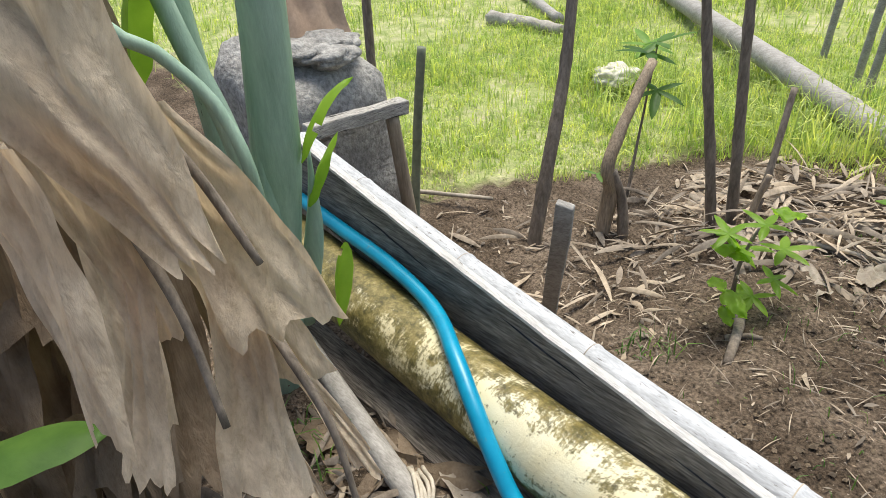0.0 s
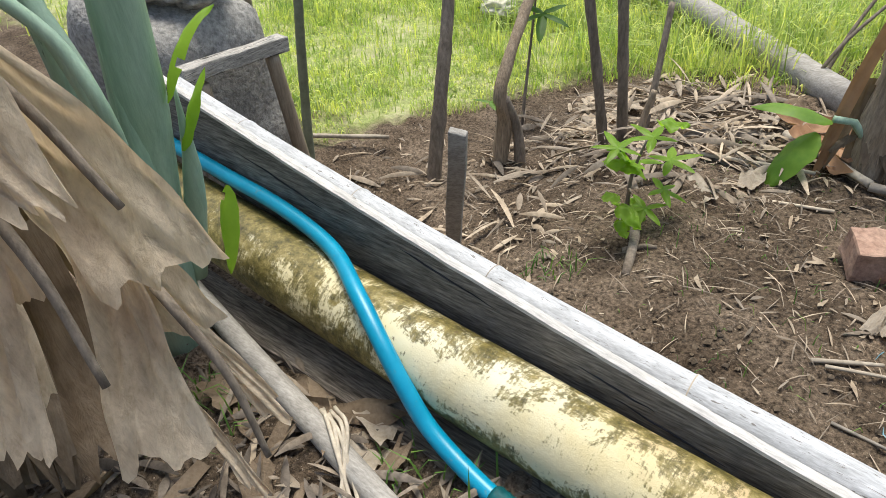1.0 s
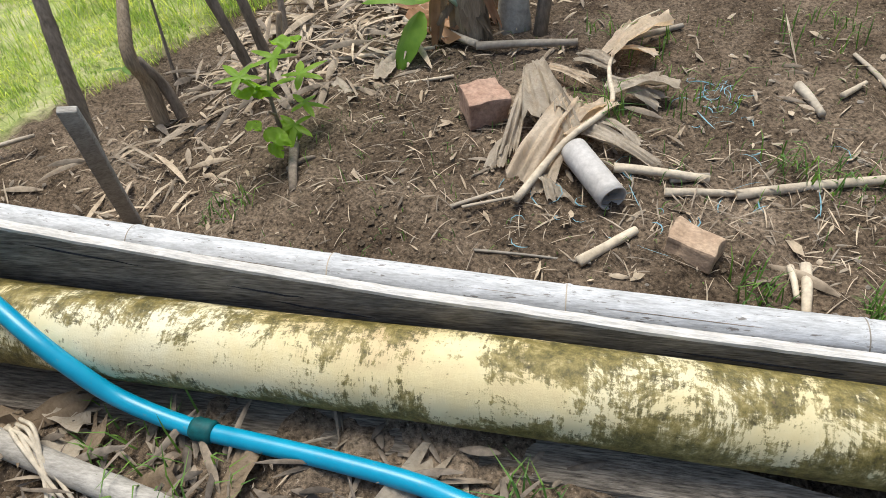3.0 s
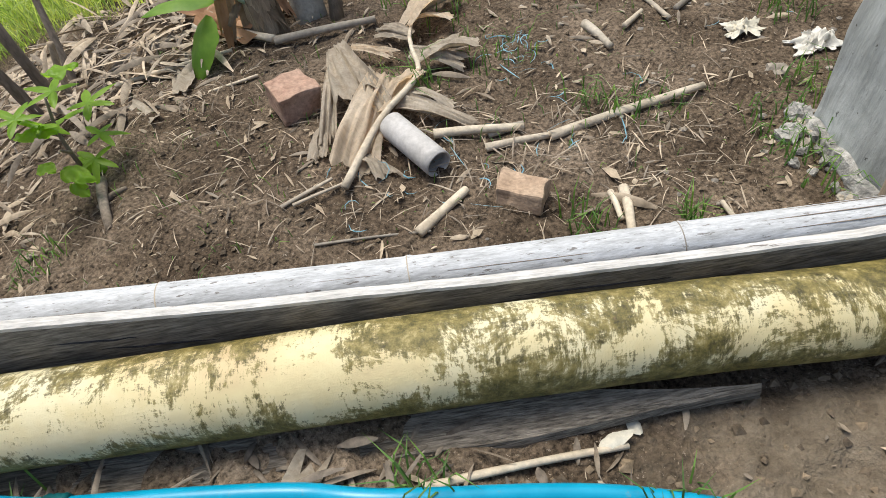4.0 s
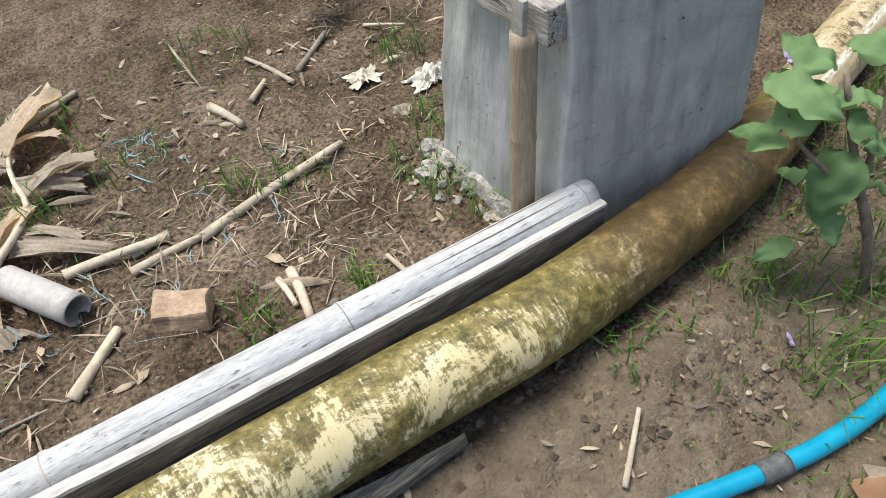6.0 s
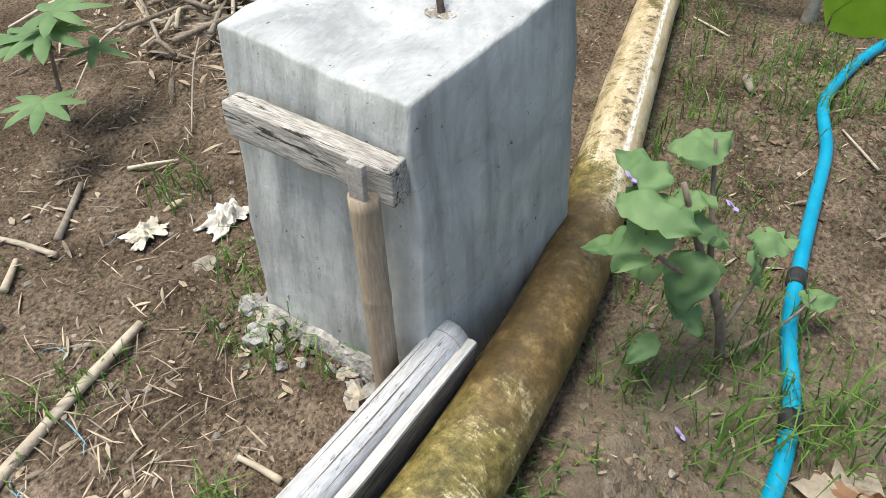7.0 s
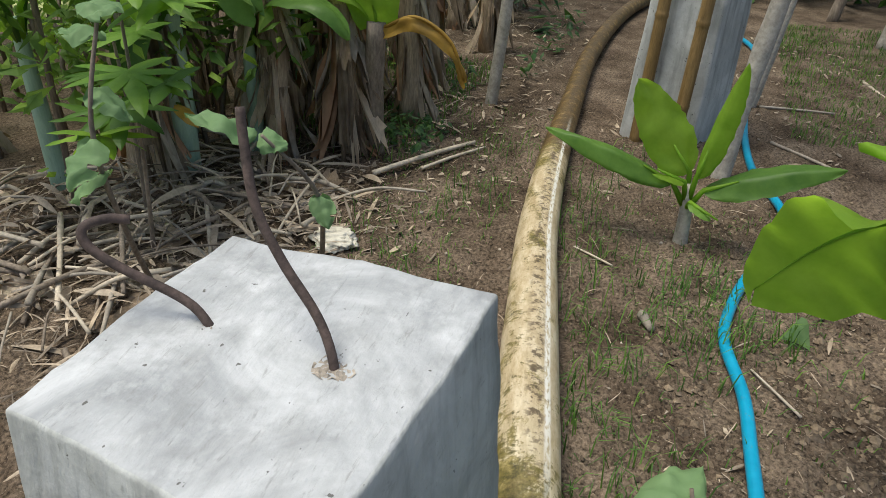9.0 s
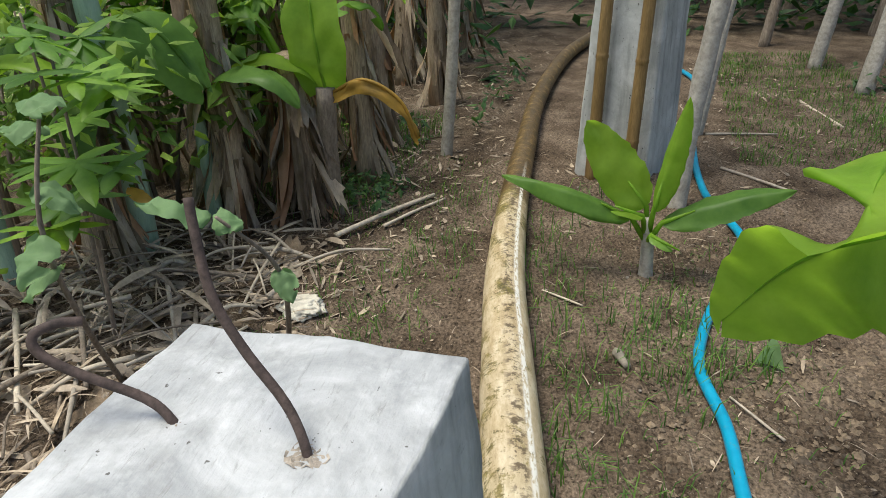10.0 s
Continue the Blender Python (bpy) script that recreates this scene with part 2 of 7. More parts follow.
RUST_LEAF = leaf_mat("rust_dry_leaf", (0.22, 0.11, 0.055), (0.42, 0.26, 0.16), 0.8, 0.15)
BRICK = rough_mat("clay_brick", [(0.3, (0.33, 0.2, 0.145)), (0.7, (0.54, 0.37, 0.28))], 14.0, 0.92, 80.0, 0.35, 0.003)
BRICK_TAN = rough_mat("worn_brick", [(0.3, (0.36, 0.25, 0.17)), (0.7, (0.52, 0.39, 0.28))], 14.0, 0.92, 80.0, 0.35, 0.003)
STONE = rough_mat("stone", [(0.3, (0.24, 0.215, 0.185)), (0.7, (0.42, 0.385, 0.34))], 14.0, 0.9, 70.0, 0.4, 0.004, vary="island")
PLASTIC = rough_mat("dirty_grey_plastic", [(0.3, (0.42, 0.4, 0.38)), (0.7, (0.58, 0.56, 0.54))], 12.0, 0.6, 70.0, 0.2, 0.0)
CLOTH = rough_mat("white_rag", [(0.3, (0.6, 0.57, 0.5)), (0.7, (0.8, 0.78, 0.74))], 16.0, 0.9, 90.0, 0.2, 0.001)
SACK = rough_mat("tan_sack", [(0.3, (0.42, 0.29, 0.2)), (0.7, (0.55, 0.4, 0.29))], 6.0, 0.85, 80.0, 0.15, 0.001)
DARK = rough_mat("dark_cloth", [(0.3, (0.02, 0.022, 0.027)), (0.7, (0.06, 0.06, 0.07))], 9.0, 0.8, 60.0, 0.3, 0.001)
RUST = rough_mat("rusty_steel", [(0.3, (0.055, 0.042, 0.038)), (0.7, (0.14, 0.1, 0.085))], 25.0, 0.75, 120.0, 0.4, 0.001)
RUBBER = rough_mat("black_rubber", [(0.3, (0.015, 0.016, 0.018)), (0.7, (0.05, 0.05, 0.05))], 25.0, 0.6, 90.0, 0.3, 0.001)
TWINE = rough_mat("blue_twine", [(0.3, (0.1, 0.25, 0.33)), (0.7, (0.25, 0.45, 0.52))], 9.0, 0.7, 60.0, 0.2, 0.0)
PALE = rough_mat("pale_paper", [(0.3, (0.6, 0.56, 0.46)), (0.7, (0.75, 0.71, 0.6))], 9.0, 0.8, 60.0, 0.2, 0.001)
GREEN = leaf_mat("green_leaf", (0.1, 0.23, 0.04), (0.22, 0.4, 0.08), 0.42, 0.5, vary="object")
GREEN_DARK = leaf_mat("dark_green_leaf", (0.03, 0.085, 0.03), (0.075, 0.16, 0.05), 0.5, 0.3, vary="island")
GREEN_BRIGHT = leaf_mat("young_banana_leaf", (0.2, 0.37, 0.035), (0.34, 0.54, 0.07), 0.35, 0.6)
GREEN_GREY = leaf_mat("eggplant_leaf", (0.11, 0.21, 0.085), (0.21, 0.33, 0.145), 0.65, 0.25)
GREEN_FAR = leaf_mat("thicket_leaf", (0.11, 0.22, 0.04), (0.26, 0.42, 0.1), 0.6, 0.5, vary="island")
YELLOW = leaf_mat("yellowed_leaf", (0.3, 0.2, 0.06), (0.58, 0.36, 0.06), 0.6, 0.4)
GRASS = leaf_mat("grass_blade", (0.3, 0.47, 0.1), (0.74, 0.78, 0.36), 0.55, 0.5, vary="island")
WEED = leaf_mat("weed_blade", (0.07, 0.17, 0.035), (0.16, 0.29, 0.07), 0.6, 0.35, vary="island")
PSEUDO = rough_mat("banana_stem", [(0.3, (0.25, 0.38, 0.27)), (0.55, (0.4, 0.55, 0.42)), (0.8, (0.52, 0.63, 0.5))], 3.0, 0.45, 40.0, 0.12, 0.001, stretch=(5, 5, 0.8), speck=(0.67, 0.7, (0.06, 0.07, 0.05), 9.0))
PURPLE = rough_mat("flower_petal", [(0.3, (0.3, 0.24, 0.5)), (0.7, (0.45, 0.38, 0.62))], 9.0, 0.6, 60.0, 0.1, 0.0)


def pipe_material():
    """Cream painted pipe with brown-green moss in scraped patches, browner towards the low end; shade at both ends is
    painted in.
    """
    m, nt, b = mat_new("mossy_cream_pipe")
    co = coords(nt)
    base = ramp(nt, noise_tex(nt, co, 3.0, 5.0, 0.6), [(0.3, (0.56, 0.42, 0.23)), (0.46, (0.7, 0.6, 0.34)), (0.64, (0.79, 0.74, 0.53))])
    big = noise_tex(nt, co, 7.5, 14.0, 0.82, 0.4)
    cross = noise_tex(nt, coords(nt, (16, 4, 4)), 9.0, 5.0, 0.75)
    sep = nt.nodes.new("ShaderNodeSeparateXYZ")
    tc = nt.nodes.new("ShaderNodeTexCoord")
    nt.links.new(tc.outputs["Object"], sep.inputs[0])
    low = nt.nodes.new("ShaderNodeMapRange")
    low.inputs["From Min"].default_value, low.inputs["From Max"].default_value = -1.3, 0.2
    low.inputs["To Min"].default_value, low.inputs["To Max"].default_value = 0.02, 0.13
    nt.links.new(sep.outputs["X"], low.inputs["Value"])
    far = nt.nodes.new("ShaderNodeMapRange")
    far.inputs["From Min"].default_value, far.inputs["From Max"].default_value = 0.45, 0.9
    far.inputs["To Min"].default_value, far.inputs["To Max"].default_value = 0.0, -0.17
    nt.links.new(sep.outputs["X"], far.inputs["Value"])

    def add(a, c, k=1.0):
        n = nt.nodes.new("ShaderNodeMath")
        n.operation = 'MULTIPLY_ADD'
        nt.links.new(a, n.inputs[0])
        n.inputs[1].default_value = k
        if isinstance(c, float):
            n.inputs[2].default_value = c
        else:
            nt.links.new(c, n.inputs[2])
        return n.outputs[0]
    # moss weight rises past x = 2 to paint the far end's shade
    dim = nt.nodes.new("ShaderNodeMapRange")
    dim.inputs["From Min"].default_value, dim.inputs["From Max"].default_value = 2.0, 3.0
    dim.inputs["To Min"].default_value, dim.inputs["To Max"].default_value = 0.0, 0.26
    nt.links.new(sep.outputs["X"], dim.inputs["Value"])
    uvn = nt.nodes.new("ShaderNodeUVMap")
    uvn.uv_map = "round"

    def around(scale):
        mp = nt.nodes.new("ShaderNodeMapping")
        mp.inputs["Scale"].default_value = scale
        nt.links.new(uvn.outputs[0], mp.inputs[0])
        return mp.outputs[0]
    usep = nt.nodes.new("ShaderNodeSeparateXYZ")
    nt.links.new(uvn.outputs[0], usep.inputs[0])
    turn = nt.nodes.new("ShaderNodeMath")
    turn.operation = 'FRACT'
    nt.links.new(add(usep.outputs["Y"], 0.25), turn.inputs[0])
    # moss holds under the belly and along the crown
    belt = ramp(nt, turn.outputs[0], [(0.0, (0.3,) * 3), (0.18, (0.28,) * 3), (0.24, (0.16,) * 3), (0.3, (0.05,) * 3), (0.4, (0.015,) * 3), (0.48, (0.08,) * 3), (0.62, (0.13,) * 3)])
    hatch = noise_tex(nt, around((150, 9, 1)), 1.0, 3.0, 0.7)
    comb = noise_tex(nt, around((7, 60, 1)), 1.0, 3.0, 0.7)
    f = add(cross, add(big, add(low.outputs[0], add(far.outputs[0], dim.outputs[0]))), 0.16)
    f = add(belt, add(hatch, add(comb, f, 0.1), 0.17), 0.75)
    # more moss beyond x = -1.95, which also paints in the banana's shade
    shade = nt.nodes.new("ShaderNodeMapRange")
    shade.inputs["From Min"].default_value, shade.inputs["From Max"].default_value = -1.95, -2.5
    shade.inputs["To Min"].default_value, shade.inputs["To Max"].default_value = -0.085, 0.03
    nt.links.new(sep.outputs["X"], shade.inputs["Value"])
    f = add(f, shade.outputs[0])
    mask = ramp(nt, f, [(0.70, (0, 0, 0)), (0.725, (0.75,) * 3), (0.77, (1, 1, 1))])
    moss = ramp(nt, noise_tex(nt, co, 34.0, 8.0, 0.8), [(0.36, (0.05, 0.042, 0.011)), (0.47, (0.14, 0.115, 0.03)), (0.56, (0.25, 0.2, 0.062)), (0.68, (0.46, 0.38, 0.18))])
    tan = nt.nodes.new("ShaderNodeMapRange")
    tan.inputs["From Min"].default_value, tan.inputs["From Max"].default_value = 0.1, 0.8
    tan.inputs["To Min"].default_value, tan.inputs["To Max"].default_value = 0.0, 0.85
    nt.links.new(sep.outputs["X"], tan.inputs["Value"])
    base = mix(nt, tan.outputs[0], base, ramp(nt, noise_tex(nt, around((9, 12, 1)), 1.0, 9.0, 0.75), [(0.34, (0.26, 0.18, 0.085)), (0.48, (0.46, 0.36, 0.22)), (0.64, (0.66, 0.57, 0.41))]))
    c = mix(nt, mask, base, moss)
    lo = nt.nodes.new("ShaderNodeMapRange")
    lo.inputs["From Min"].default_value, lo.inputs["From Max"].default_value = -0.45, 0.15
    lo.inputs["To Min"].default_value, lo.inputs["To Max"].default_value = -0.3, 0.42
    nt.links.new(sep.outputs["X"], lo.inputs["Value"])
    hi = nt.nodes.new("ShaderNodeMapRange")
    hi.inputs["From Min"].default_value, hi.inputs["From Max"].default_value = 0.4, 0.75
    hi.inputs["To Min"].default_value, hi.inputs["To Max"].default_value = 0.0, -0.75
    nt.links.new(sep.outputs["X"], hi.inputs["Value"])
    wet = add(noise_tex(nt, co, 12.0, 8.0, 0.75), add(lo.outputs[0], hi.outputs[0]))
    rust = ramp(nt, noise_tex(nt, co, 16.0, 10.0, 0.8), [(0.35, (0.035, 0.023, 0.009)), (0.52, (0.12, 0.075, 0.026)), (0.6, (0.24, 0.155, 0.06)), (0.68, (0.55, 0.45, 0.27))])
    c = mix(nt, ramp(nt, wet, [(0.5, (0, 0, 0)), (0.72, (0.9,) * 3)]), c, rust)
    spots = ramp(nt, noise_tex(nt, co, 55.0, 4.0, 0.75), [(0.64, (0, 0, 0)), (0.7, (1, 1, 1))])
    c = mix(nt, spots, c, (0.16, 0.11, 0.05))
    # dark brown in noisy patches past x = 1.9: shade painted on the far end
    far_shade = nt.nodes.new("ShaderNodeMapRange")
    far_shade.inputs["From Min"].default_value, far_shade.inputs["From Max"].default_value = 1.9, 2.7
    far_shade.inputs["To Min"].default_value, far_shade.inputs["To Max"].default_value = -0.4, 0.3
    nt.links.new(sep.outputs["X"], far_shade.inputs["Value"])
    shade_mask = add(noise_tex(nt, co, 8.0, 6.0, 0.7), far_shade.outputs[0])
    c = mix(nt, ramp(nt, shade_mask, [(0.48, (0, 0, 0)), (0.62, (0.95,) * 3)]), c, rust)
    # scraped white line with black flecks along the crown past the pillar
    line = ramp(nt, turn.outputs[0], [(0.39, (0, 0, 0)), (0.4, (1, 1, 1)), (0.425, (1, 1, 1)), (0.435, (0, 0, 0))])
    past = nt.nodes.new("ShaderNodeMapRange")
    past.inputs["From Min"].default_value, past.inputs["From Max"].default_value = 0.5, 0.8
    nt.links.new(sep.outputs["X"], past.inputs["Value"])
    gone = nt.nodes.new("ShaderNodeMapRange")
    gone.inputs["From Min"].default_value, gone.inputs["From Max"].default_value = 2.9, 2.4
    nt.links.new(sep.outputs["X"], gone.inputs["Value"])
    w = line
    for k in (past.outputs[0], gone.outputs[0], ramp(nt, noise_tex(nt, around((30, 40, 1)), 1.0, 4.0, 0.7), [(0.42, (0, 0, 0)), (0.5, (1, 1, 1))])):
        n = nt.nodes.new("ShaderNodeMath")
        n.operation = 'MULTIPLY'
        nt.links.new(w, n.inputs[0])
        nt.links.new(k, n.inputs[1])
        w = n.outputs[0]
    c = mix(nt, w, c, (0.82, 0.8, 0.72))
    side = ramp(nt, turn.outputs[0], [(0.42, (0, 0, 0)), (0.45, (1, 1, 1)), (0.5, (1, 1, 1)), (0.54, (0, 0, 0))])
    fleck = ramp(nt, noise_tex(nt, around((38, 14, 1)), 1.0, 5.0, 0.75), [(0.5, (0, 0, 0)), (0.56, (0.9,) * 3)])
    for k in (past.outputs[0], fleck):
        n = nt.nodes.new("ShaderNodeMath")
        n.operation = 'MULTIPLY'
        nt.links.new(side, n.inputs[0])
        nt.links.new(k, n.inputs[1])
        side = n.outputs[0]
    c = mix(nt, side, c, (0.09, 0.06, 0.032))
    nt.links.new(c, b.inputs["Base Color"])
    b.inputs["Roughness"].default_value = 0.5
    bump(nt, b, f, 0.7, 0.006)
    return m


def hose_material():
    m, nt, b = mat_new("blue_hose")
    co = coords(nt)
    c = ramp(nt, noise_tex(nt, co, 14.0, 5.0, 0.6), [(0.3, (0.0, 0.25, 0.42)), (0.7, (0.01, 0.34, 0.54))])
    d = ramp(nt, noise_tex(nt, co, 40.0, 5.0, 0.7), [(0.62, (0, 0, 0)), (0.75, (1, 1, 1))])
    nt.links.new(mix(nt, d, c, (0.12, 0.28, 0.33)), b.inputs["Base Color"])
    b.inputs["Roughness"].default_value = 0.32
    return m


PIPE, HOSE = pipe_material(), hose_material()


# ---- building tools ----
def sm(a, b, v):
    t = max(0.0, min(1.0, (v - a) / (b - a)))
    return t * t * (3 - 2 * t)


def height(x, y):
    """Lie of the land."""
    z = 0.05 * math.exp(-((x + 1.15) / 0.8) ** 2 - ((y - 0.65) / 0.6) ** 2)
    z -= 0.17 * sm(-1.8, -2.8, x) * sm(-0.1, 0.4, y)
    z += 0.13 * sm(-0.3, -1.3, x) * sm(0.0, -0.16, y)
    z += 0.085 * math.exp(-((x + 0.06) / 0.16) ** 2 - ((y + 0.35) / 0.12) ** 2)
    z += 0.07 * math.exp(-((x - 1.3) / 0.5) ** 2 - ((y - 1.9) / 0.5) ** 2)
    r = 0.016 * noise.noise((x * 3, y * 3, 0.3)) + 0.013 * noise.noise((x * 9, y * 9, 4.0))
    if -5 < x < 6 and -2.5 < y < 4:
        r += 0.011 * noise.noise((x * 17, y * 17, 8.0))
    far = max(abs(x), abs(y)) - 12
    return z + r + (0.25 * noise.noise((x * 0.1, y * 0.1, 1.0)) if far > 0 else 0.0)


def finish(bm, name, material, smooth=True):
    me = bpy.data.meshes.new(name)
    bmesh.ops.recalc_face_normals(bm, faces=bm.faces)
    if smooth:
        for f in bm.faces:
            f.smooth = True
    bm.to_mesh(me)
    bm.free()
    me.materials.append(material)
    return me


def thing(name, at, label, category, group="", kind=""):
    e = new(name)
    e.empty_display_size = 0.05
    e.location = at
    return tagged(e, label, category, group, kind)


def part(name, bm, material, parent, label="", smooth=True):
    """One mesh under a thing or a part; bm is in world metres."""
    root = parent
    while root.parent:
        root = root.parent
    bmesh.ops.translate(bm, verts=bm.verts, vec=-Vector(root.location))
    ob = new(name, finish(bm, name, material, smooth))
    ob.parent = parent
    if label:
        ob["label"] = label
    return ob


def solo(name, bm, material, at, label, category, group="", kind="", smooth=True):
    """A thing that is one mesh."""
    bmesh.ops.translate(bm, verts=bm.verts, vec=-Vector(at))
    ob = new(name, finish(bm, name, material, smooth))
    ob.location = at
    return tagged(ob, label, category, group, kind)


def smooth_path(pts, n):
    """n points on a Catmull-Rom curve through pts."""
    p = [Vector(q) for q in pts]
    p = [p[0] * 2 - p[1]] + p + [p[-1] * 2 - p[-2]]
    out = []
    spans = len(p) - 3
    for i in range(n):
        u = i / (n - 1) * spans
        k = min(int(u), spans - 1)
        t = u - k
        a, b, c, d = p[k:k + 4]
        out.append(0.5 * (2 * b + (c - a) * t + (2 * a - 5 * b + 4 * c - d) * t * t + (3 * b - a - 3 * c + d) * t ** 3))
    return out


def tube(bm, pts, radii, seg=10, cap=True, wob=0.0, seed=0.0, arc=None):
    """Sweep a ring along pts. arc=(from, to) in degrees leaves an open shell."""
    pts = [Vector(p) for p in pts]
    if isinstance(radii, (int, float)):
        radii = [radii] * len(pts)
    rings = []
    t0 = (pts[1] - pts[0]).normalized()
    ref = Vector((0, 0, 1)) if abs(t0.z) < 0.9 else Vector((1, 0, 0))
    side = t0.cross(ref).normalized()
    for i, p in enumerate(pts):
        t = (pts[min(i + 1, len(pts) - 1)] - pts[max(i - 1, 0)]).normalized()
        side = (side - t * side.dot(t)).normalized()
        up = side.cross(t)
        ring = []
        for k in range(seg):
            a = 2 * math.pi * k / seg if arc is None else radians(arc[0] + (arc[1] - arc[0]) * k / (seg - 1))
            r = radii[i] * (1 + wob * noise.noise((p.x * 9 + math.cos(a) * 1.5 + seed, p.y * 9 + math.sin(a) * 1.5, p.z * 9)))
            ring.append(bm.verts.new(p + (side * math.cos(a) + up * math.sin(a)) * r))
        rings.append(ring)
    n = seg if arc is None else seg - 1
    for a, b in zip(rings, rings[1:]):
        for k in range(n):
            bm.faces.new((a[k], a[(k + 1) % seg], b[(k + 1) % seg], b[k]))
    if cap and arc is None:
        bm.faces.new(rings[0][::-1])
        bm.faces.new(rings[-1])
    return rings


def culm(bm, a, b, r0, r1, nodes, seg=16, lip=1.1, bend=0.0):
    """Bamboo pole from a to b with swollen rings at the fractions in nodes."""
    a, b = Vector(a), Vector(b)
    L = (b - a).length
    us = sorted(set([0, 1] + [i / 24 for i in range(25)] + [q + d / L for q in nodes for d in (-0.012, -0.004, 0.0, 0.003, 0.012)]))
    us = [u for u in us if 0 <= u <= 1]
    pts, rad = [], []
    for u in us:
        q = a.lerp(b, u)
        q.z += bend * math.sin(math.pi * u)
        pts.append(q)
        r = r0 + (r1 - r0) * u
        for k in nodes:
            d = (u - k) * L
            if abs(d) < 0.002:
                r *= lip * 0.97
            elif abs(d) < 0.0055:
                r *= lip
        rad.append(r)
    tube(bm, pts, rad, seg)


def slab(bm, size, m, bev=0.006, jit=0.0, seed=0.0, cuts=0):
    """Bevelled, slightly uneven box of that size at the pose m."""
    one = bmesh.new()
    bmesh.ops.create_cube(one, size=1)
    bmesh.ops.scale(one, vec=size, verts=one.verts)
    if bev:
        bmesh.ops.bevel(one, geom=list(one.edges), offset=bev, segments=2, affect='EDGES', profile=0.6)
    if cuts:
        bmesh.ops.subdivide_edges(one, edges=[e for e in one.edges if e.calc_length() > 0.03], cuts=cuts, use_grid_fill=True)
    for v in one.verts:
        if jit:
            v.co += Vector([jit * noise.noise(v.co * 14 + Vector((seed + k * 7, seed, k))) for k in range(3)])
        v.co = m @ v.co
    tmp = bpy.data.meshes.new("tmp")
    one.to_mesh(tmp)
    one.free()
    bm.from_mesh(tmp)
    bpy.data.meshes.remove(tmp)


def blade(bm, base, way, length, width, droop=0.6, fold=0.3, n=12, m=3, wave=0.0, seed=0, tear=0.0, shape=0.8, twist=0.0, tip=1.0):
    """Leaf blade from base along way, bending down by droop radians, folded along its midrib; tear leaves gaps in the edge."""
    rng = random.Random(seed)
    d = Vector(way).normalized()
    p = Vector(base)
    side = d.cross(Vector((0, 0, 1)))
    side = side.normalized() if side.length > 0.05 else Vector((1, 0, 0))
    if twist:
        side = Matrix.Rotation(twist, 3, d) @ side
    rows = []
    for i in range(n + 1):
        u = i / n
        w = width * 0.5 * max(0.02, math.sin(math.pi * min(1.0, u ** shape * 0.97 + 0.03)) ** 0.6) * (1 if u < 0.97 else tip)
        nrm = side.cross(d).normalized()
        row = []
        for j in range(-m, m + 1):
            s = j / m
            q = p + side * (s * w * math.cos(fold * abs(s))) - nrm * (abs(s) * w * math.sin(fold) * (1 if fold > 0 else 1))
            q += nrm * (wave * width * noise.noise((u * 5 + seed, s * 1.6, seed * 0.7)))
            if abs(j) == m:
                q -= side * s * w * 0.12 * rng.random()
            row.append(bm.verts.new(q))
        rows.append(row)
        p = p + d * (length / n)
        axis = side
        d = (Matrix.Rotation(-droop / n * (0.4 + 1.2 * u), 3, axis) @ d).normalized()
        side = (side - d * side.dot(d)).normalized()
    for i in range(n):
        cut = [tear and rng.random() < tear, tear and rng.random() < tear]
        for j in range(2 * m):
            off = abs(j + 0.5 - m)
            if cut[0 if j < m else 1] and off > m * 0.35:
                continue
            bm.faces.new((rows[i][j], rows[i][j + 1], rows[i + 1][j + 1], rows[i + 1][j]))
    return rows[-1][m].co.copy()


def sheet(bm, rows):
    """Grid of points into faces."""
    vs = [[bm.verts.new(p) for p in r] for r in rows]
    for a, b in zip(vs, vs[1:]):
        for k in range(len(a) - 1):
            bm.faces.new((a[k], a[k + 1], b[k + 1], b[k]))


def hung(bm, top, bottom, w0, w1, side, seed=0, n=14, m=8, crumple=0.25, bulge=0.1, ragged=0.12):
    """Dry sheet of leaf hanging or lying from top to bottom: crumpled, with long pleats and a ragged end."""
    top, bottom, side = Vector(top), Vector(bottom), Vector(side).normalized()
    L = (bottom - top).length
    nrm = side.cross(bottom - top).normalized()
    rows = []
    for i in range(n + 1):
        u = i / n
        w = w0 + (w1 - w0) * u
        row = []
        for j in range(m + 1):
            s = j / m - 0.5
            uu = u * (1 + ragged * noise.noise((s * 6, seed * 3.1, 5.0)) * u * 2)
            q = top.lerp(bottom, uu) + side * (s * w * (1 + 0.2 * noise.noise((u * 3, seed, s))))
            q += nrm * (bulge * L * math.sin(math.pi * u) + crumple * w * (noise.noise((u * 1.8 + seed, s * 5, seed * 1.7)) + 0.45 * noise.noise((u * 5, s * 13 + seed, 3.3))))
            row.append(q)
        rows.append(row)
    sheet(bm, rows)


# ---- ground ----
def axis(lo, hi, step, end):
    inner = [lo + step * i for i in range(int((hi - lo) / step) + 1)]
    out, d = [], step
    v = inner[-1]
    while v < end:
        d *= 1.22
        v += d
        out.append(v)
    back, d, v = [], step, lo
    while v > -end:
        d *= 1.22
        v -= d
        back.append(v)
    return back[::-1] + inner + out


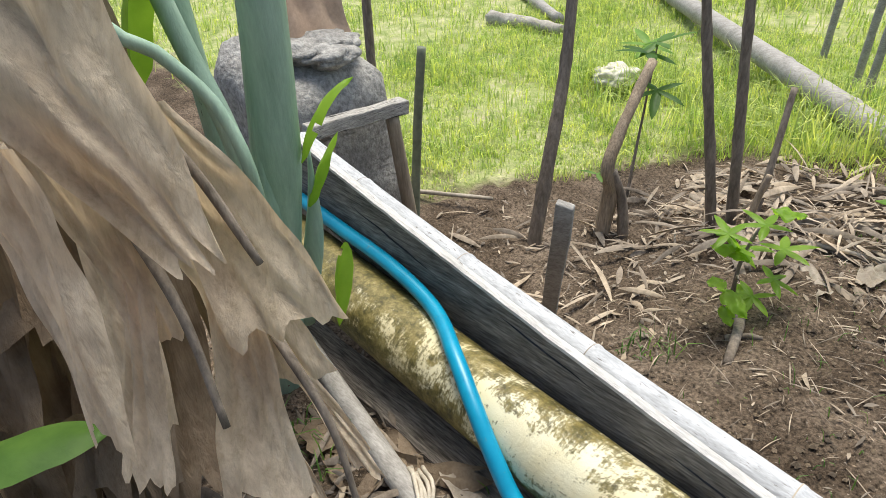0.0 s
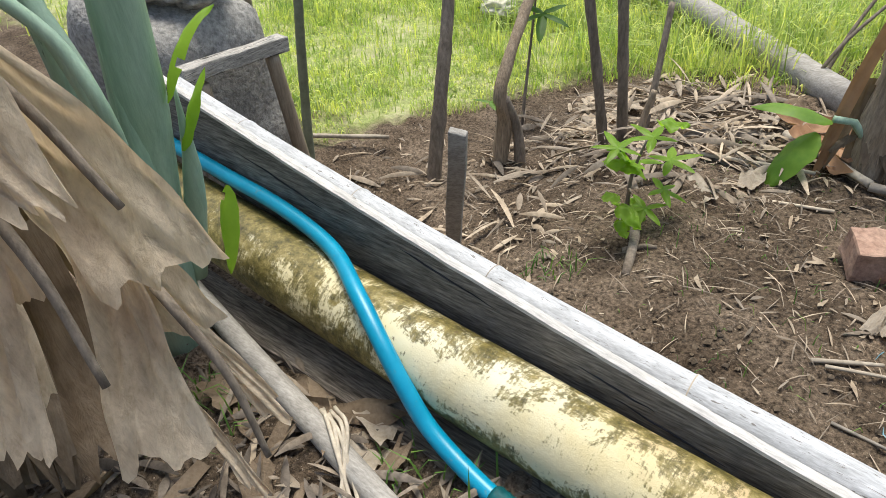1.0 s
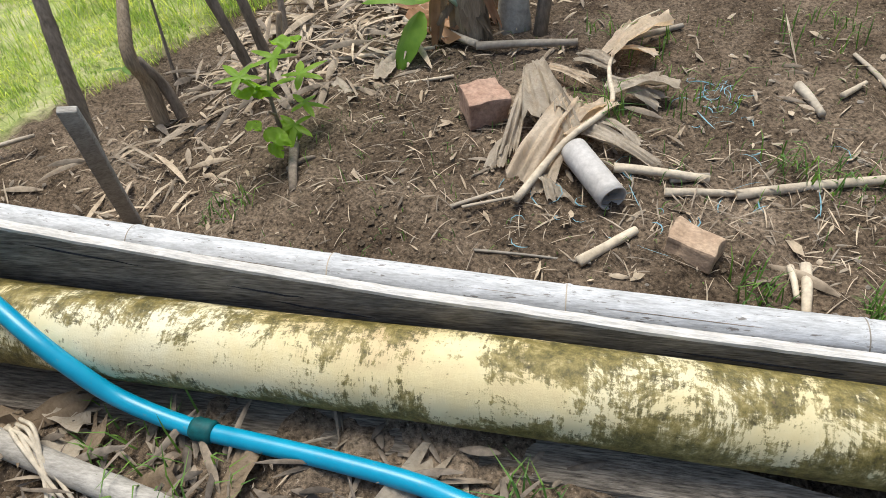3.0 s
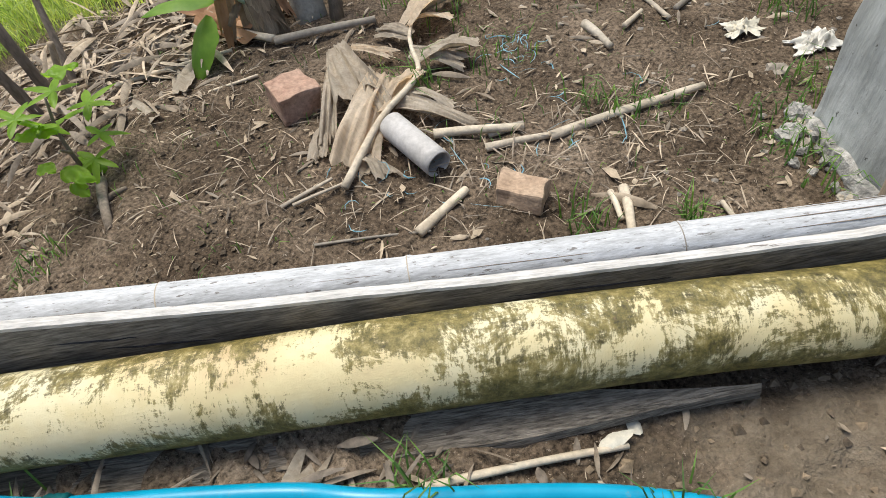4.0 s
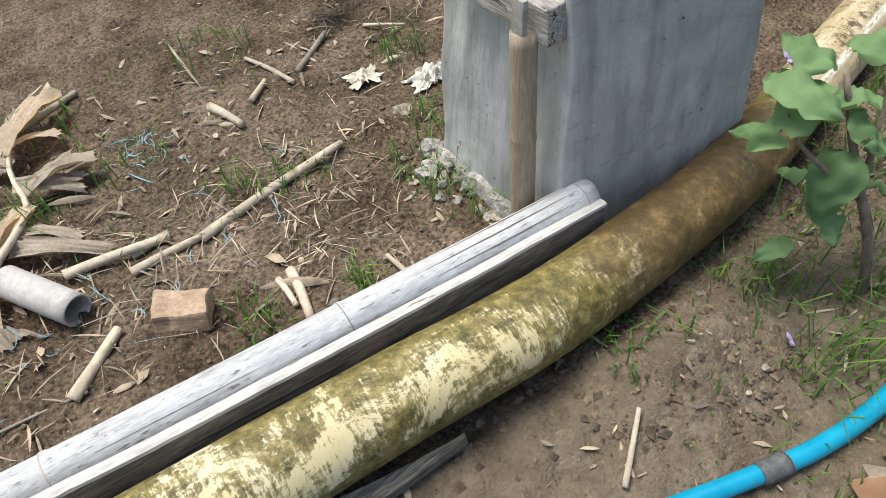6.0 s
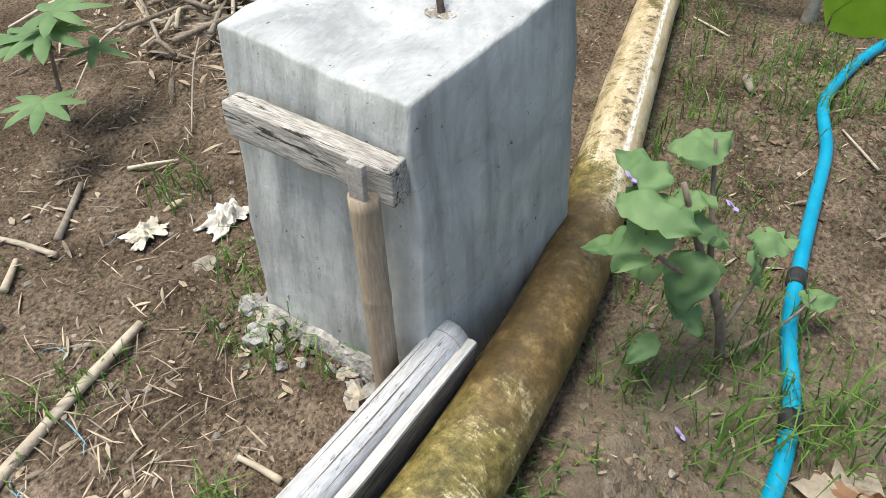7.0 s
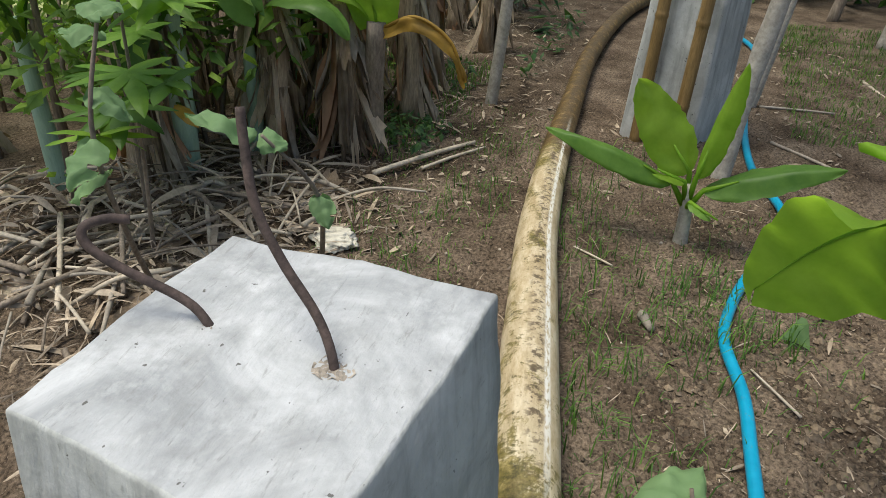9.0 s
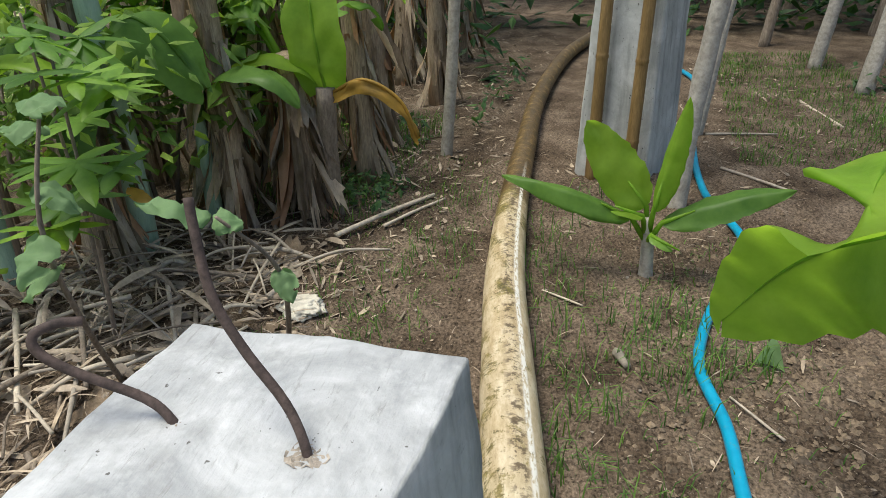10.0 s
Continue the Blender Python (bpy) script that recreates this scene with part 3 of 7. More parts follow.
def ground():
    def crumb(x, y):
        """Crumbs, footmarks and cracks of worked earth."""
        if not (-3.3 < x < 4.0 and -1.0 < y < 2.2):
            return 0.0
        a = abs(noise.noise((x * 26, y * 26, 2.0)))
        b = noise.noise((x * 55, y * 55, 6.0))
        c = abs(noise.noise((x * 7.5, y * 7.5, 9.0)))
        return 0.011 * a + 0.0055 * b - 0.009 * max(0.0, 0.12 - c) / 0.12
    xs, ys = axis(-3.4, 3.2, 0.0125, 400), axis(-0.95, 1.9, 0.0125, 400)
    me = bpy.data.meshes.new("ground")
    nx, ny = len(xs), len(ys)
    vs = [(x, y, height(x, y) + crumb(x, y)) for y in ys for x in xs]
    fs = [(j * nx + i, j * nx + i + 1, (j + 1) * nx + i + 1, (j + 1) * nx + i) for j in range(ny - 1) for i in range(nx - 1)]
    me.from_pydata(vs, [], fs)
    me.polygons.foreach_set("use_smooth", [True] * len(fs))
    me.materials.append(SOIL)
    return tagged(new("ground", me), "bare brown garden soil with clods and dry litter", "ground", kind="structure")


ground()

# ---- pipe, board, bamboo ----
PIPE_AXIS = [(-3.35, -0.12, 0.33), (-2.8, -0.125, 0.302), (-2.2, -0.14, 0.26), (-1.6, -0.145, 0.222), (-1.1, -0.153, 0.203), (-0.6, -0.148, 0.148), (-0.2, -0.148, 0.102), (0.3, -0.105, 0.078),
             (0.65, -0.03, 0.075), (1.0, 0.055, 0.075), (1.3, 0.125, 0.07), (1.8, 0.235, 0.07), (2.5, 0.34, 0.07), (3.3, 0.43, 0.065), (4.2, 0.52, 0.06), (5.2, 0.55, 0.06), (6.1, 0.51, 0.06), (6.9, 0.38, 0.06)]


def water_pipe():
    bm = bmesh.new()
    pts = smooth_path(PIPE_AXIS, 150)
    rad = [0.083 - 0.004 * sm(-0.2, 0.6, p.x) if p.x < 1.2 else max(0.056, 0.078 - 0.009 * (p.x - 1.2)) for p in pts]
    rings = tube(bm, pts, rad, 40, wob=0.015)
    place, run = {}, 0.0
    for i, ring in enumerate(rings):
        run += (pts[i] - pts[i - 1]).length if i else 0.0
        for k, v in enumerate(ring):
            place[v] = (run, k / 40)
    uv = bm.loops.layers.uv.new("round")
    for f in bm.faces:
        last = any(place[v][1] > 0.9 for v in f.verts)
        for l in f.loops:
            u, w = place[l.vert]
            l[uv].uv = (u, w + 1.0 if last and w < 0.1 else w)
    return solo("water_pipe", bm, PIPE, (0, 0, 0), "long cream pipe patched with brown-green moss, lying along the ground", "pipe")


water_pipe()


def bamboo_line(x):
    """Height of the bamboo pole's middle at x."""
    return 0.163 - 0.047 * x + 0.0098 * x * x - 0.0034 * x ** 3


def rim_line(x):
    """Height of the plank's upper edge at x."""
    return 0.17 - 0.06 * x + 0.03 * x * x


def bamboo_pole():
    th = thing("bamboo_pole", (-1.4, 0.0, 0.27), "long split bamboo pole, bleached grey-white, resting beside the plank", "bamboo pole")
    xs = [-2.99 + 2.99 * i / 60 for i in range(61)]
    nodes = [-2.70, -2.31, -1.94, -1.52, -1.07, -0.57, -0.03]
    allx = sorted(xs + [n + d for n in nodes for d in (-0.008, -0.003, 0.003, 0.008)])
    bm = bmesh.new()
    pts = [(x, -0.003 - 0.02 * x, bamboo_line(x) + 0.003 * noise.noise((x * 2.5, 0, 0))) for x in allx]
    rad = [0.038 * (1.05 if any(abs(x - n) < 0.0045 for n in nodes) else 1.0) for x in allx]
    tube(bm, pts, rad, 22)
    part("culm", bm, BAMBOO, th)
    for n in nodes:
        bm = bmesh.new()
        y, z = -0.003 - 0.02 * n, bamboo_line(n) + 0.003 * noise.noise((n * 2.5, 0, 0))
        tube(bm, [(n - 0.0012, y, z), (n + 0.0012, y, z)], 0.0403, 22, cap=False)
        part("node_ring", bm, STICK, th, "darker joint ring")
    # long drying splits
    for k, (x0, x1, a) in enumerate(((-0.62, -0.02, 100), (-0.45, -0.04, 132), (-0.4, -0.05, 62), (-1.0, -0.62, 128), (-1.45, -1.12, 118), (-1.9, -1.56, 135), (-2.65, -2.36, 120))):
        bm = bmesh.new()
        ca, sa = math.cos(radians(a)), math.sin(radians(a))
        pts = []
        for i in range(15):
            x = x0 + (x1 - x0) * i / 14
            r = 0.0372
            pts.append((x, -0.003 - 0.02 * x + r * ca + 0.001 * noise.noise((x * 20, k, 0)), bamboo_line(x) + r * sa))
        tube(bm, pts, [0.0003 + 0.0009 * math.sin(math.pi * i / 14) for i in range(15)], 5)
        part("crack", bm, BARK, th, "dark drying split")
    return th


bamboo_pole()


def gutter_board():
    th = thing("gutter_board", (-1.4, -0.05, 0.27), "long weathered dark plank on edge with a bleached white rim", "plank")
    bm = bmesh.new()
    rows = []
    for i in range(81):
        x = -2.98 + 2.98 * i / 80
        z = rim_line(x) + 0.006 + 0.003 * noise.noise((x * 4, 1, 2)) + 0.002 * noise.noise((x * 21, 1, 2))
        rows.append((x, z))
    for y0, y1, dz0, dz1 in ((-0.054, -0.04, -0.21, -0.006),):
        vs = []
        for x, z in rows:
            vs.append([bm.verts.new((x, y0 + 0.003 * noise.noise((x * 5, k, 1)), z + d)) for k, d in enumerate((dz0, -0.11, -0.055, dz1))] +
                      [bm.verts.new((x, y1, z + d)) for d in (dz1, dz0)])
        for a, b in zip(vs, vs[1:]):
            for k in range(6):
                bm.faces.new((a[k], a[(k + 1) % 6], b[(k + 1) % 6], b[k]))
        bm.faces.new(vs[0])
        bm.faces.new(vs[-1][::-1])
    part("face_board", bm, PLANK_DARK, th, "dark split-grained face", smooth=False)
    bm = bmesh.new()
    vs = []
    for x, z in rows:
        j = 0.002 * noise.noise((x * 14, 3, 2))
        vs.append([bm.verts.new(q) for q in ((x, -0.057 + j, z - 0.006), (x, -0.056 + j, z + 0.001), (x, -0.048, z + 0.003), (x, -0.036 + j, z), (x, -0.036, z - 0.006))])
    for a, b in zip(vs, vs[1:]):
        for k in range(5):
            bm.faces.new((a[k], a[(k + 1) % 5], b[(k + 1) % 5], b[k]))
    bm.faces.new(vs[0])
    bm.faces.new(vs[-1][::-1])
    part("rim", bm, PLANK_EDGE, th, "bleached white top edge", smooth=False)
    for k, (x0, x1, d) in enumerate(((-2.1, -1.86, 0.035), (-1.7, -1.55, 0.05), (-1.62, -1.42, 0.075), (-2.6, -2.25, 0.06), (-0.9, -0.6, 0.04))):
        bm = bmesh.new()
        tube(bm, [(x0 + (x1 - x0) * i / 12, -0.0545, rim_line(x0 + (x1 - x0) * i / 12) - d + 0.004 * noise.noise((i * 0.4, k, 3))) for i in range(13)], [0.0004 + 0.0022 * math.sin(math.pi * i / 12) for i in range(13)], 5)
        part("crack", bm, DARK, th, "dark split along the grain")
    return th


gutter_board()


def lower_plank():
    bm = bmesh.new()
    pts = smooth_path([(-3.1, -0.215, 0.125), (-2.4, -0.22, 0.13), (-1.6, -0.225, 0.12), (-1.0, -0.235, 0.095), (-0.5, -0.245, 0.05)], 40)
    rows = []
    for i, p in enumerate(pts):
        w = (0.045 + 0.012 * noise.noise((p.x * 5, 2, 2))) * (1 - 0.92 * sm(-1.0, -0.5, p.x))
        rows.append([bm.verts.new((p.x, p.y + a * w, p.z + c + 0.003 * noise.noise((p.x * 9, a, c)))) for a, c in ((-1, -0.01), (-0.9, 0.012), (0, 0.02), (1, 0.03), (1, -0.01))])
    for a, b in zip(rows, rows[1:]):
        for k in range(5):
            bm.faces.new((a[k], a[(k + 1) % 5], b[(k + 1) % 5], b[k]))
    bm.faces.new(rows[0])
    bm.faces.new(rows[-1][::-1])
    return solo("bed_plank", bm, PLANK_BED, (-1.6, -0.22, 0.14), "rotting dark plank bedded in soil under the pipe", "plank", smooth=False)


lower_plank()


# ---- pedestals ----
def frustum(bm, base, top, n=14, jit=0.004, seed=0.0, rnd=0.012):
    """Solid with four base and four top corners in order, rounded arrises and an uneven skin."""
    c = [Vector(p) for p in base + top]
    vs = [bm.verts.new(p) for p in c]
    q = [(0, 1, 2, 3), (4, 5, 6, 7), (0, 1, 5, 4), (1, 2, 6, 5), (2, 3, 7, 6), (3, 0, 4, 7)]
    for f in q:
        bm.faces.new([vs[k] for k in f])
    bmesh.ops.recalc_face_normals(bm, faces=bm.faces)
    bmesh.ops.bevel(bm, geom=list(bm.edges), offset=rnd, segments=3, affect='EDGES', profile=0.5)
    bmesh.ops.subdivide_edges(bm, edges=[e for e in bm.edges if e.calc_length() > 0.08], cuts=n, use_grid_fill=True)
    for v in bm.verts:
        d = Vector([noise.noise(v.co * 6 + Vector((seed + 9 * k, 0, 0))) + 0.4 * noise.noise(v.co * 25 + Vector((seed + 9 * k, 5, 0))) for k in range(3)])
        v.co += d * jit


def pedestal_near():
    th = thing("concrete_pedestal", (0.2, 0.25, 0.0), "smooth grey cement pillar with two rusty bars standing in its top", "pedestal", "pipe pedestals")
    bm = bmesh.new()
    base = [(-0.075, 0.0, -0.05), (0.45, -0.04, -0.05), (0.47, 0.5, -0.05), (-0.075, 0.45, -0.05)]
    top = [(-0.016, 0.053, 0.661), (0.447, 0.009, 0.698), (0.445, 0.477, 0.684), (0.027, 0.498, 0.652)]
    frustum(bm, base, top, 18, 0.0075, 3.0, 0.007)
    body = part("body", bm, CONCRETE, th)
    body.data.materials.append(CONCRETE_TOP)
    for p in body.data.polygons:
        if p.normal.z > 0.8:
            p.material_index = 1
    rng = random.Random(5)
    for i in range(60):
        u = rng.random()
        p = Vector((-0.082, 0.04 + 0.42 * u, 0.0)) if i % 4 else Vector((-0.07 + 0.15 * u, 0.47, 0.0))
        p += Vector((-abs(rng.gauss(0, 0.035)), rng.uniform(-0.02, 0.02), 0.0))
        r = rng.uniform(0.006, 0.017) if i > 5 else rng.uniform(0.02, 0.03)
        p.z = height(p.x, p.y) + r * 0.4
        bm = bmesh.new()
        g = bmesh.ops.create_icosphere(bm, subdivisions=2, radius=r)
        for v in g["verts"]:
            v.co = p + Vector((v.co.x, v.co.y, v.co.z * 0.75)) * (1 + 0.9 * noise.noise(v.co * 55 + p * 30) + 0.4 * noise.noise(v.co * 160 + p * 30))
        part("rubble", bm, MORTAR if i % 3 else STONE, th, smooth=False)
    # broken foot where the form left a ragged lip
    bm = bmesh.new()
    rows = []
    for k in range(40):
        y = 0.01 + 0.46 * k / 39
        lip = 0.035 + 0.05 * abs(noise.noise((y * 9, 3, 1)))
        rows.append([(-0.078 + 0.02 * noise.noise((y * 14, 1, 1)) - 0.015, y, -0.03), (-0.092 + 0.016 * noise.noise((y * 30, 2, 1)), y, lip * 0.4), (-0.083 + 0.008 * noise.noise((y * 40, 4, 1)), y, lip), (-0.066, y, lip + 0.004)])
    sheet(bm, rows)
    part("crumbled_foot", bm, MORTAR, th, "crumbling mortar lip at the foot", smooth=False)
    for pts in ([(0.222, 0.155, 0.64), (0.23, 0.166, 0.697), (0.248, 0.196, 0.735), (0.261, 0.248, 0.792), (0.276, 0.291, 0.856), (0.3, 0.315, 0.93), (0.31, 0.322, 0.965)],
                [(0.235, 0.345, 0.64), (0.24, 0.365, 0.678), (0.24, 0.4, 0.705), (0.215, 0.47, 0.75), (0.205, 0.508, 0.78), (0.21, 0.515, 0.802), (0.235, 0.5, 0.807), (0.256, 0.481, 0.8)]):
        bm = bmesh.new()
        tube(bm, smooth_path(pts, 26), 0.0065, 9, wob=0.1)
        part("rebar", bm, RUST, th, "rusty bent steel bar")
    # chipped sockets: uneven low craters round the bars
    for cx, cy, cz, rr in ((0.226, 0.16, 0.671, 0.03), (0.238, 0.36, 0.667, 0.012)):
        bm = bmesh.new()
        rows = []
        for i in range(7):
            q = i / 6
            row = []
            for k in range(25):
                a = 2 * math.pi * k / 24
                r = rr * q * (1 + 0.35 * noise.noise((math.cos(a) * 2, math.sin(a) * 2, cx * 40)))
                row.append((cx + r * math.cos(a) * 0.75, cy + r * math.sin(a), cz + 0.0065 - 0.002 * q + 0.006 * noise.noise((r * 220 * math.cos(a), r * 220 * math.sin(a), 2))))
            rows.append(row)
        sheet(bm, rows)
        part("rebar_socket", bm, STONE, th, "chipped mortar round the bar", smooth=False)
    return th


pedestal_near()


def near_brace():
    th = thing("wooden_brace", (-0.06, 0.25, 0.0), "weathered plank held against the pillar by a bamboo post", "brace", "braces on pedestals")
    bm = bmesh.new()
    a, b = Vector((-0.056, 0.05, 0.551)), Vector((-0.047, 0.41, 0.545))
    d = (b - a)
    m = look(a.lerp(b, 0.5), b) @ pose(0, 0, 0, 0, 0, 0)
    slab(bm, (0.042, 0.07, d.length), m, 0.004, 0.006, 2.0, 5)
    part("plank", bm, WOOD_GREY, th)
    bm = bmesh.new()
    culm(bm, (-0.112, 0.075, -0.05), (-0.087, 0.1, 0.53), 0.026, 0.025, [0.62], 14, 1.06)
    post = part("post", bm, BAMBOO_TAN, th, "tan bamboo post")
    bm = bmesh.new()
    slab(bm, (0.012, 0.03, 0.09), pose(-0.096, 0.1, 0.548, 0, 3, 0), 0.002, 0.002)
    part("post_tongue", bm, BAMBOO_GREY, post, "split tongue lapping the plank")
    return th


near_brace()

FAR = Vector((-3.25, 0.12, -0.15))


def pedestal_far():
    th = thing("concrete_pedestal", FAR, "rough grey cement pillar with a crumbled rounded top", "pedestal", "pipe pedestals")
    bm = bmesh.new()
    base = [(-3.03, 0.02, -0.22), (-3.06, 0.55, -0.22), (-3.62, 0.58, -0.22), (-3.6, 0.0, -0.22)]
    top = [(-3.09, 0.06, 0.60), (-3.1, 0.5, 0.58), (-3.5, 0.46, 0.70), (-3.5, 0.04, 0.72)]
    frustum(bm, base, top, 12, 0.022, 8.0, 0.09)
    part("body", bm, MORTAR, th)
    rng = random.Random(6)
    for k in range(9):
        c = Vector((-3.3 + rng.uniform(-0.17, 0.14), 0.27 + rng.uniform(-0.17, 0.17), 0.655 + rng.uniform(-0.015, 0.015)))
        bm = bmesh.new()
        g = bmesh.ops.create_icosphere(bm, subdivisions=3, radius=rng.uniform(0.06, 0.11))
        for v in g["verts"]:
            v.co = c + Vector((v.co.x, v.co.y, v.co.z * 0.35)) * (1 + 0.5 * noise.noise(v.co * 18 + c * 7))
        part("cap_lump", bm, MORTAR, th, "crumbled mortar lump")
    return th


pedestal_far()


def far_brace():
    th = thing("wooden_brace", (-3.0, 0.3, -0.15), "weathered wooden frame with bamboo posts against the rough pillar", "brace", "braces on pedestals")
    bm = bmesh.new()
    a, b = Vector((-3.01, 0.09, 0.50)), Vector((-3.01, 0.46, 0.475))
    slab(bm, (0.05, 0.045, (b - a).length), look(a.lerp(b, 0.5), b), 0.004, 0.006, 2.0, 5)
    part("plank", bm, WOOD_GREY, th)
    for y, dy in ((0.405, 0.05), (0.15, 0.03)):
        bm = bmesh.new()
        culm(bm, (-2.985, y + dy, -0.2), (-3.01, y, 0.455), 0.024, 0.022, [0.3, 0.75], 12, 1.05)
        part("post", bm, BAMBOO_TAN, th, "tan bamboo post")
    return th


far_brace()


def sack():
    th = thing("cement_sack", (-3.4, 0.3, 0.62), "crumpled empty tan paper sack lying on the pillar", "sack")
    bm = bmesh.new()
    hung(bm, (-3.42, 0.36, 0.97), (-3.3, 0.36, 0.63), 0.24, 0.26, (0.35, 1, 0), 4, 14, 10, 0.12, 0.05, 0.05)
    hung(bm, (-3.42, 0.36, 0.97), (-3.46, 0.33, 0.64), 0.24, 0.26, (0.35, 1, 0), 7, 10, 8, 0.12, -0.05, 0.05)
    part("paper", bm, SACK, th)
    bm = bmesh.new()
    hung(bm, (-3.5, 0.5, 0.98), (-3.46, 0.52, 0.74), 0.12, 0.08, (0.3, 1, 0), 9, 10, 6, 0.3, 0.1)
    part("lining", bm, DARK, th, "dark torn lining")
    return th


sack()


def pedestal_third():
    th = thing("concrete_pedestal", (3.3, -0.02, 0.0), "tall pale cement pillar with two bamboo posts tied against it", "pedestal", "pipe pedestals")
    bm = bmesh.new()
    base = [(3.1, 0.14, -0.05), (2.98, -0.22, -0.05), (3.42, -0.36, -0.05), (3.55, 0.05, -0.05)]
    top = [(3.2, 0.07, 1.35), (3.1, -0.24, 1.35), (3.45, -0.34, 1.35), (3.55, 0.0, 1.35)]
    frustum(bm, base, top, 10, 0.006, 5.0, 0.012)
    part("body", bm, CONCRETE, th)
    for a, b in (((3.03, 0.045, -0.03), (3.1, 0.02, 1.3)), ((2.93, -0.14, -0.03), (3.03, -0.17, 1.3))):
        bm = bmesh.new()
        culm(bm, a, b, 0.03, 0.027, [0.2, 0.48, 0.78], 14)
        part("post", bm, BAMBOO_BROWN, th, "brown bamboo post")
    return th


pedestal_third()


# ---- hose ----
def hose():
    th = thing("water_hose", (0.2, -0.6, 0.0), "bright blue plastic hose snaking over the pipe and soil", "hose")
    pts = [(-3.2, -0.076, 0.45), (-2.95, -0.076, 0.435), (-2.62, -0.078, 0.405), (-2.42, -0.08, 0.385), (-2.25, -0.103, 0.362), (-2.11, -0.172, 0.352), (-2.015, -0.216, 0.315), (-1.945, -0.24, 0.262), (-1.87, -0.255, 0.2), (-1.735, -0.276, 0.166), (-1.6, -0.289, 0.16), (-1.44, -0.305, 0.156), (-1.29, -0.326, 0.153),
           (-1.15, -0.36, 0.152), (-0.8, -0.385, 0.075), (-0.46, -0.48, 0.03), (-0.16, -0.57, 0.022), (-0.01, -0.607, 0.021), (0.14, -0.618, 0.02), (0.3, -0.603, 0.02), (0.5, -0.55, 0.022), (0.7, -0.525, 0.022), (1.0, -0.5, 0.02), (1.22, -0.48, 0.02),
           (1.45, -0.425, 0.022), (1.65, -0.44, 0.022), (1.9, -0.5, 0.02), (2.15, -0.6, 0.02), (2.45, -0.62, 0.02), (2.9, -0.5, 0.02), (3.6, -0.47, 0.02), (4.4, -0.53, 0.02), (5.4, -0.5, 0.02), (6.2, -0.1, 0.02), (6.9, 0.3, 0.04)]
    bm = bmesh.new()
    tube(bm, smooth_path(pts, 340), 0.0175, 14)
    part("tube", bm, HOSE, th)
    # two joints and a clamp; the last band is a leaf's shadow modelled in teal
    for a, b, l, m in (((-0.14, -0.577, 0.022), (-0.085, -0.591, 0.022), "grey clamp", CLAMP), ((0.235, -0.612, 0.021), (0.285, -0.605, 0.021), "black joint", RUBBER), ((0.63, -0.531, 0.023), (0.68, -0.526, 0.023), "black joint", RUBBER), ((-1.725, -0.277, 0.1655), (-1.68, -0.2815, 0.163), "dark teal band for a leaf's shadow on the hose", SHADOW_BAND)):
        bm = bmesh.new()
        a, b = Vector(a), Vector(b)
        tube(bm, [a.lerp(b, k / 6) for k in range(7)], [0.019, 0.0225, 0.021, 0.0225, 0.021, 0.0225, 0.019], 14)
        part("coupling", bm, m, th, l)
    return th


hose()


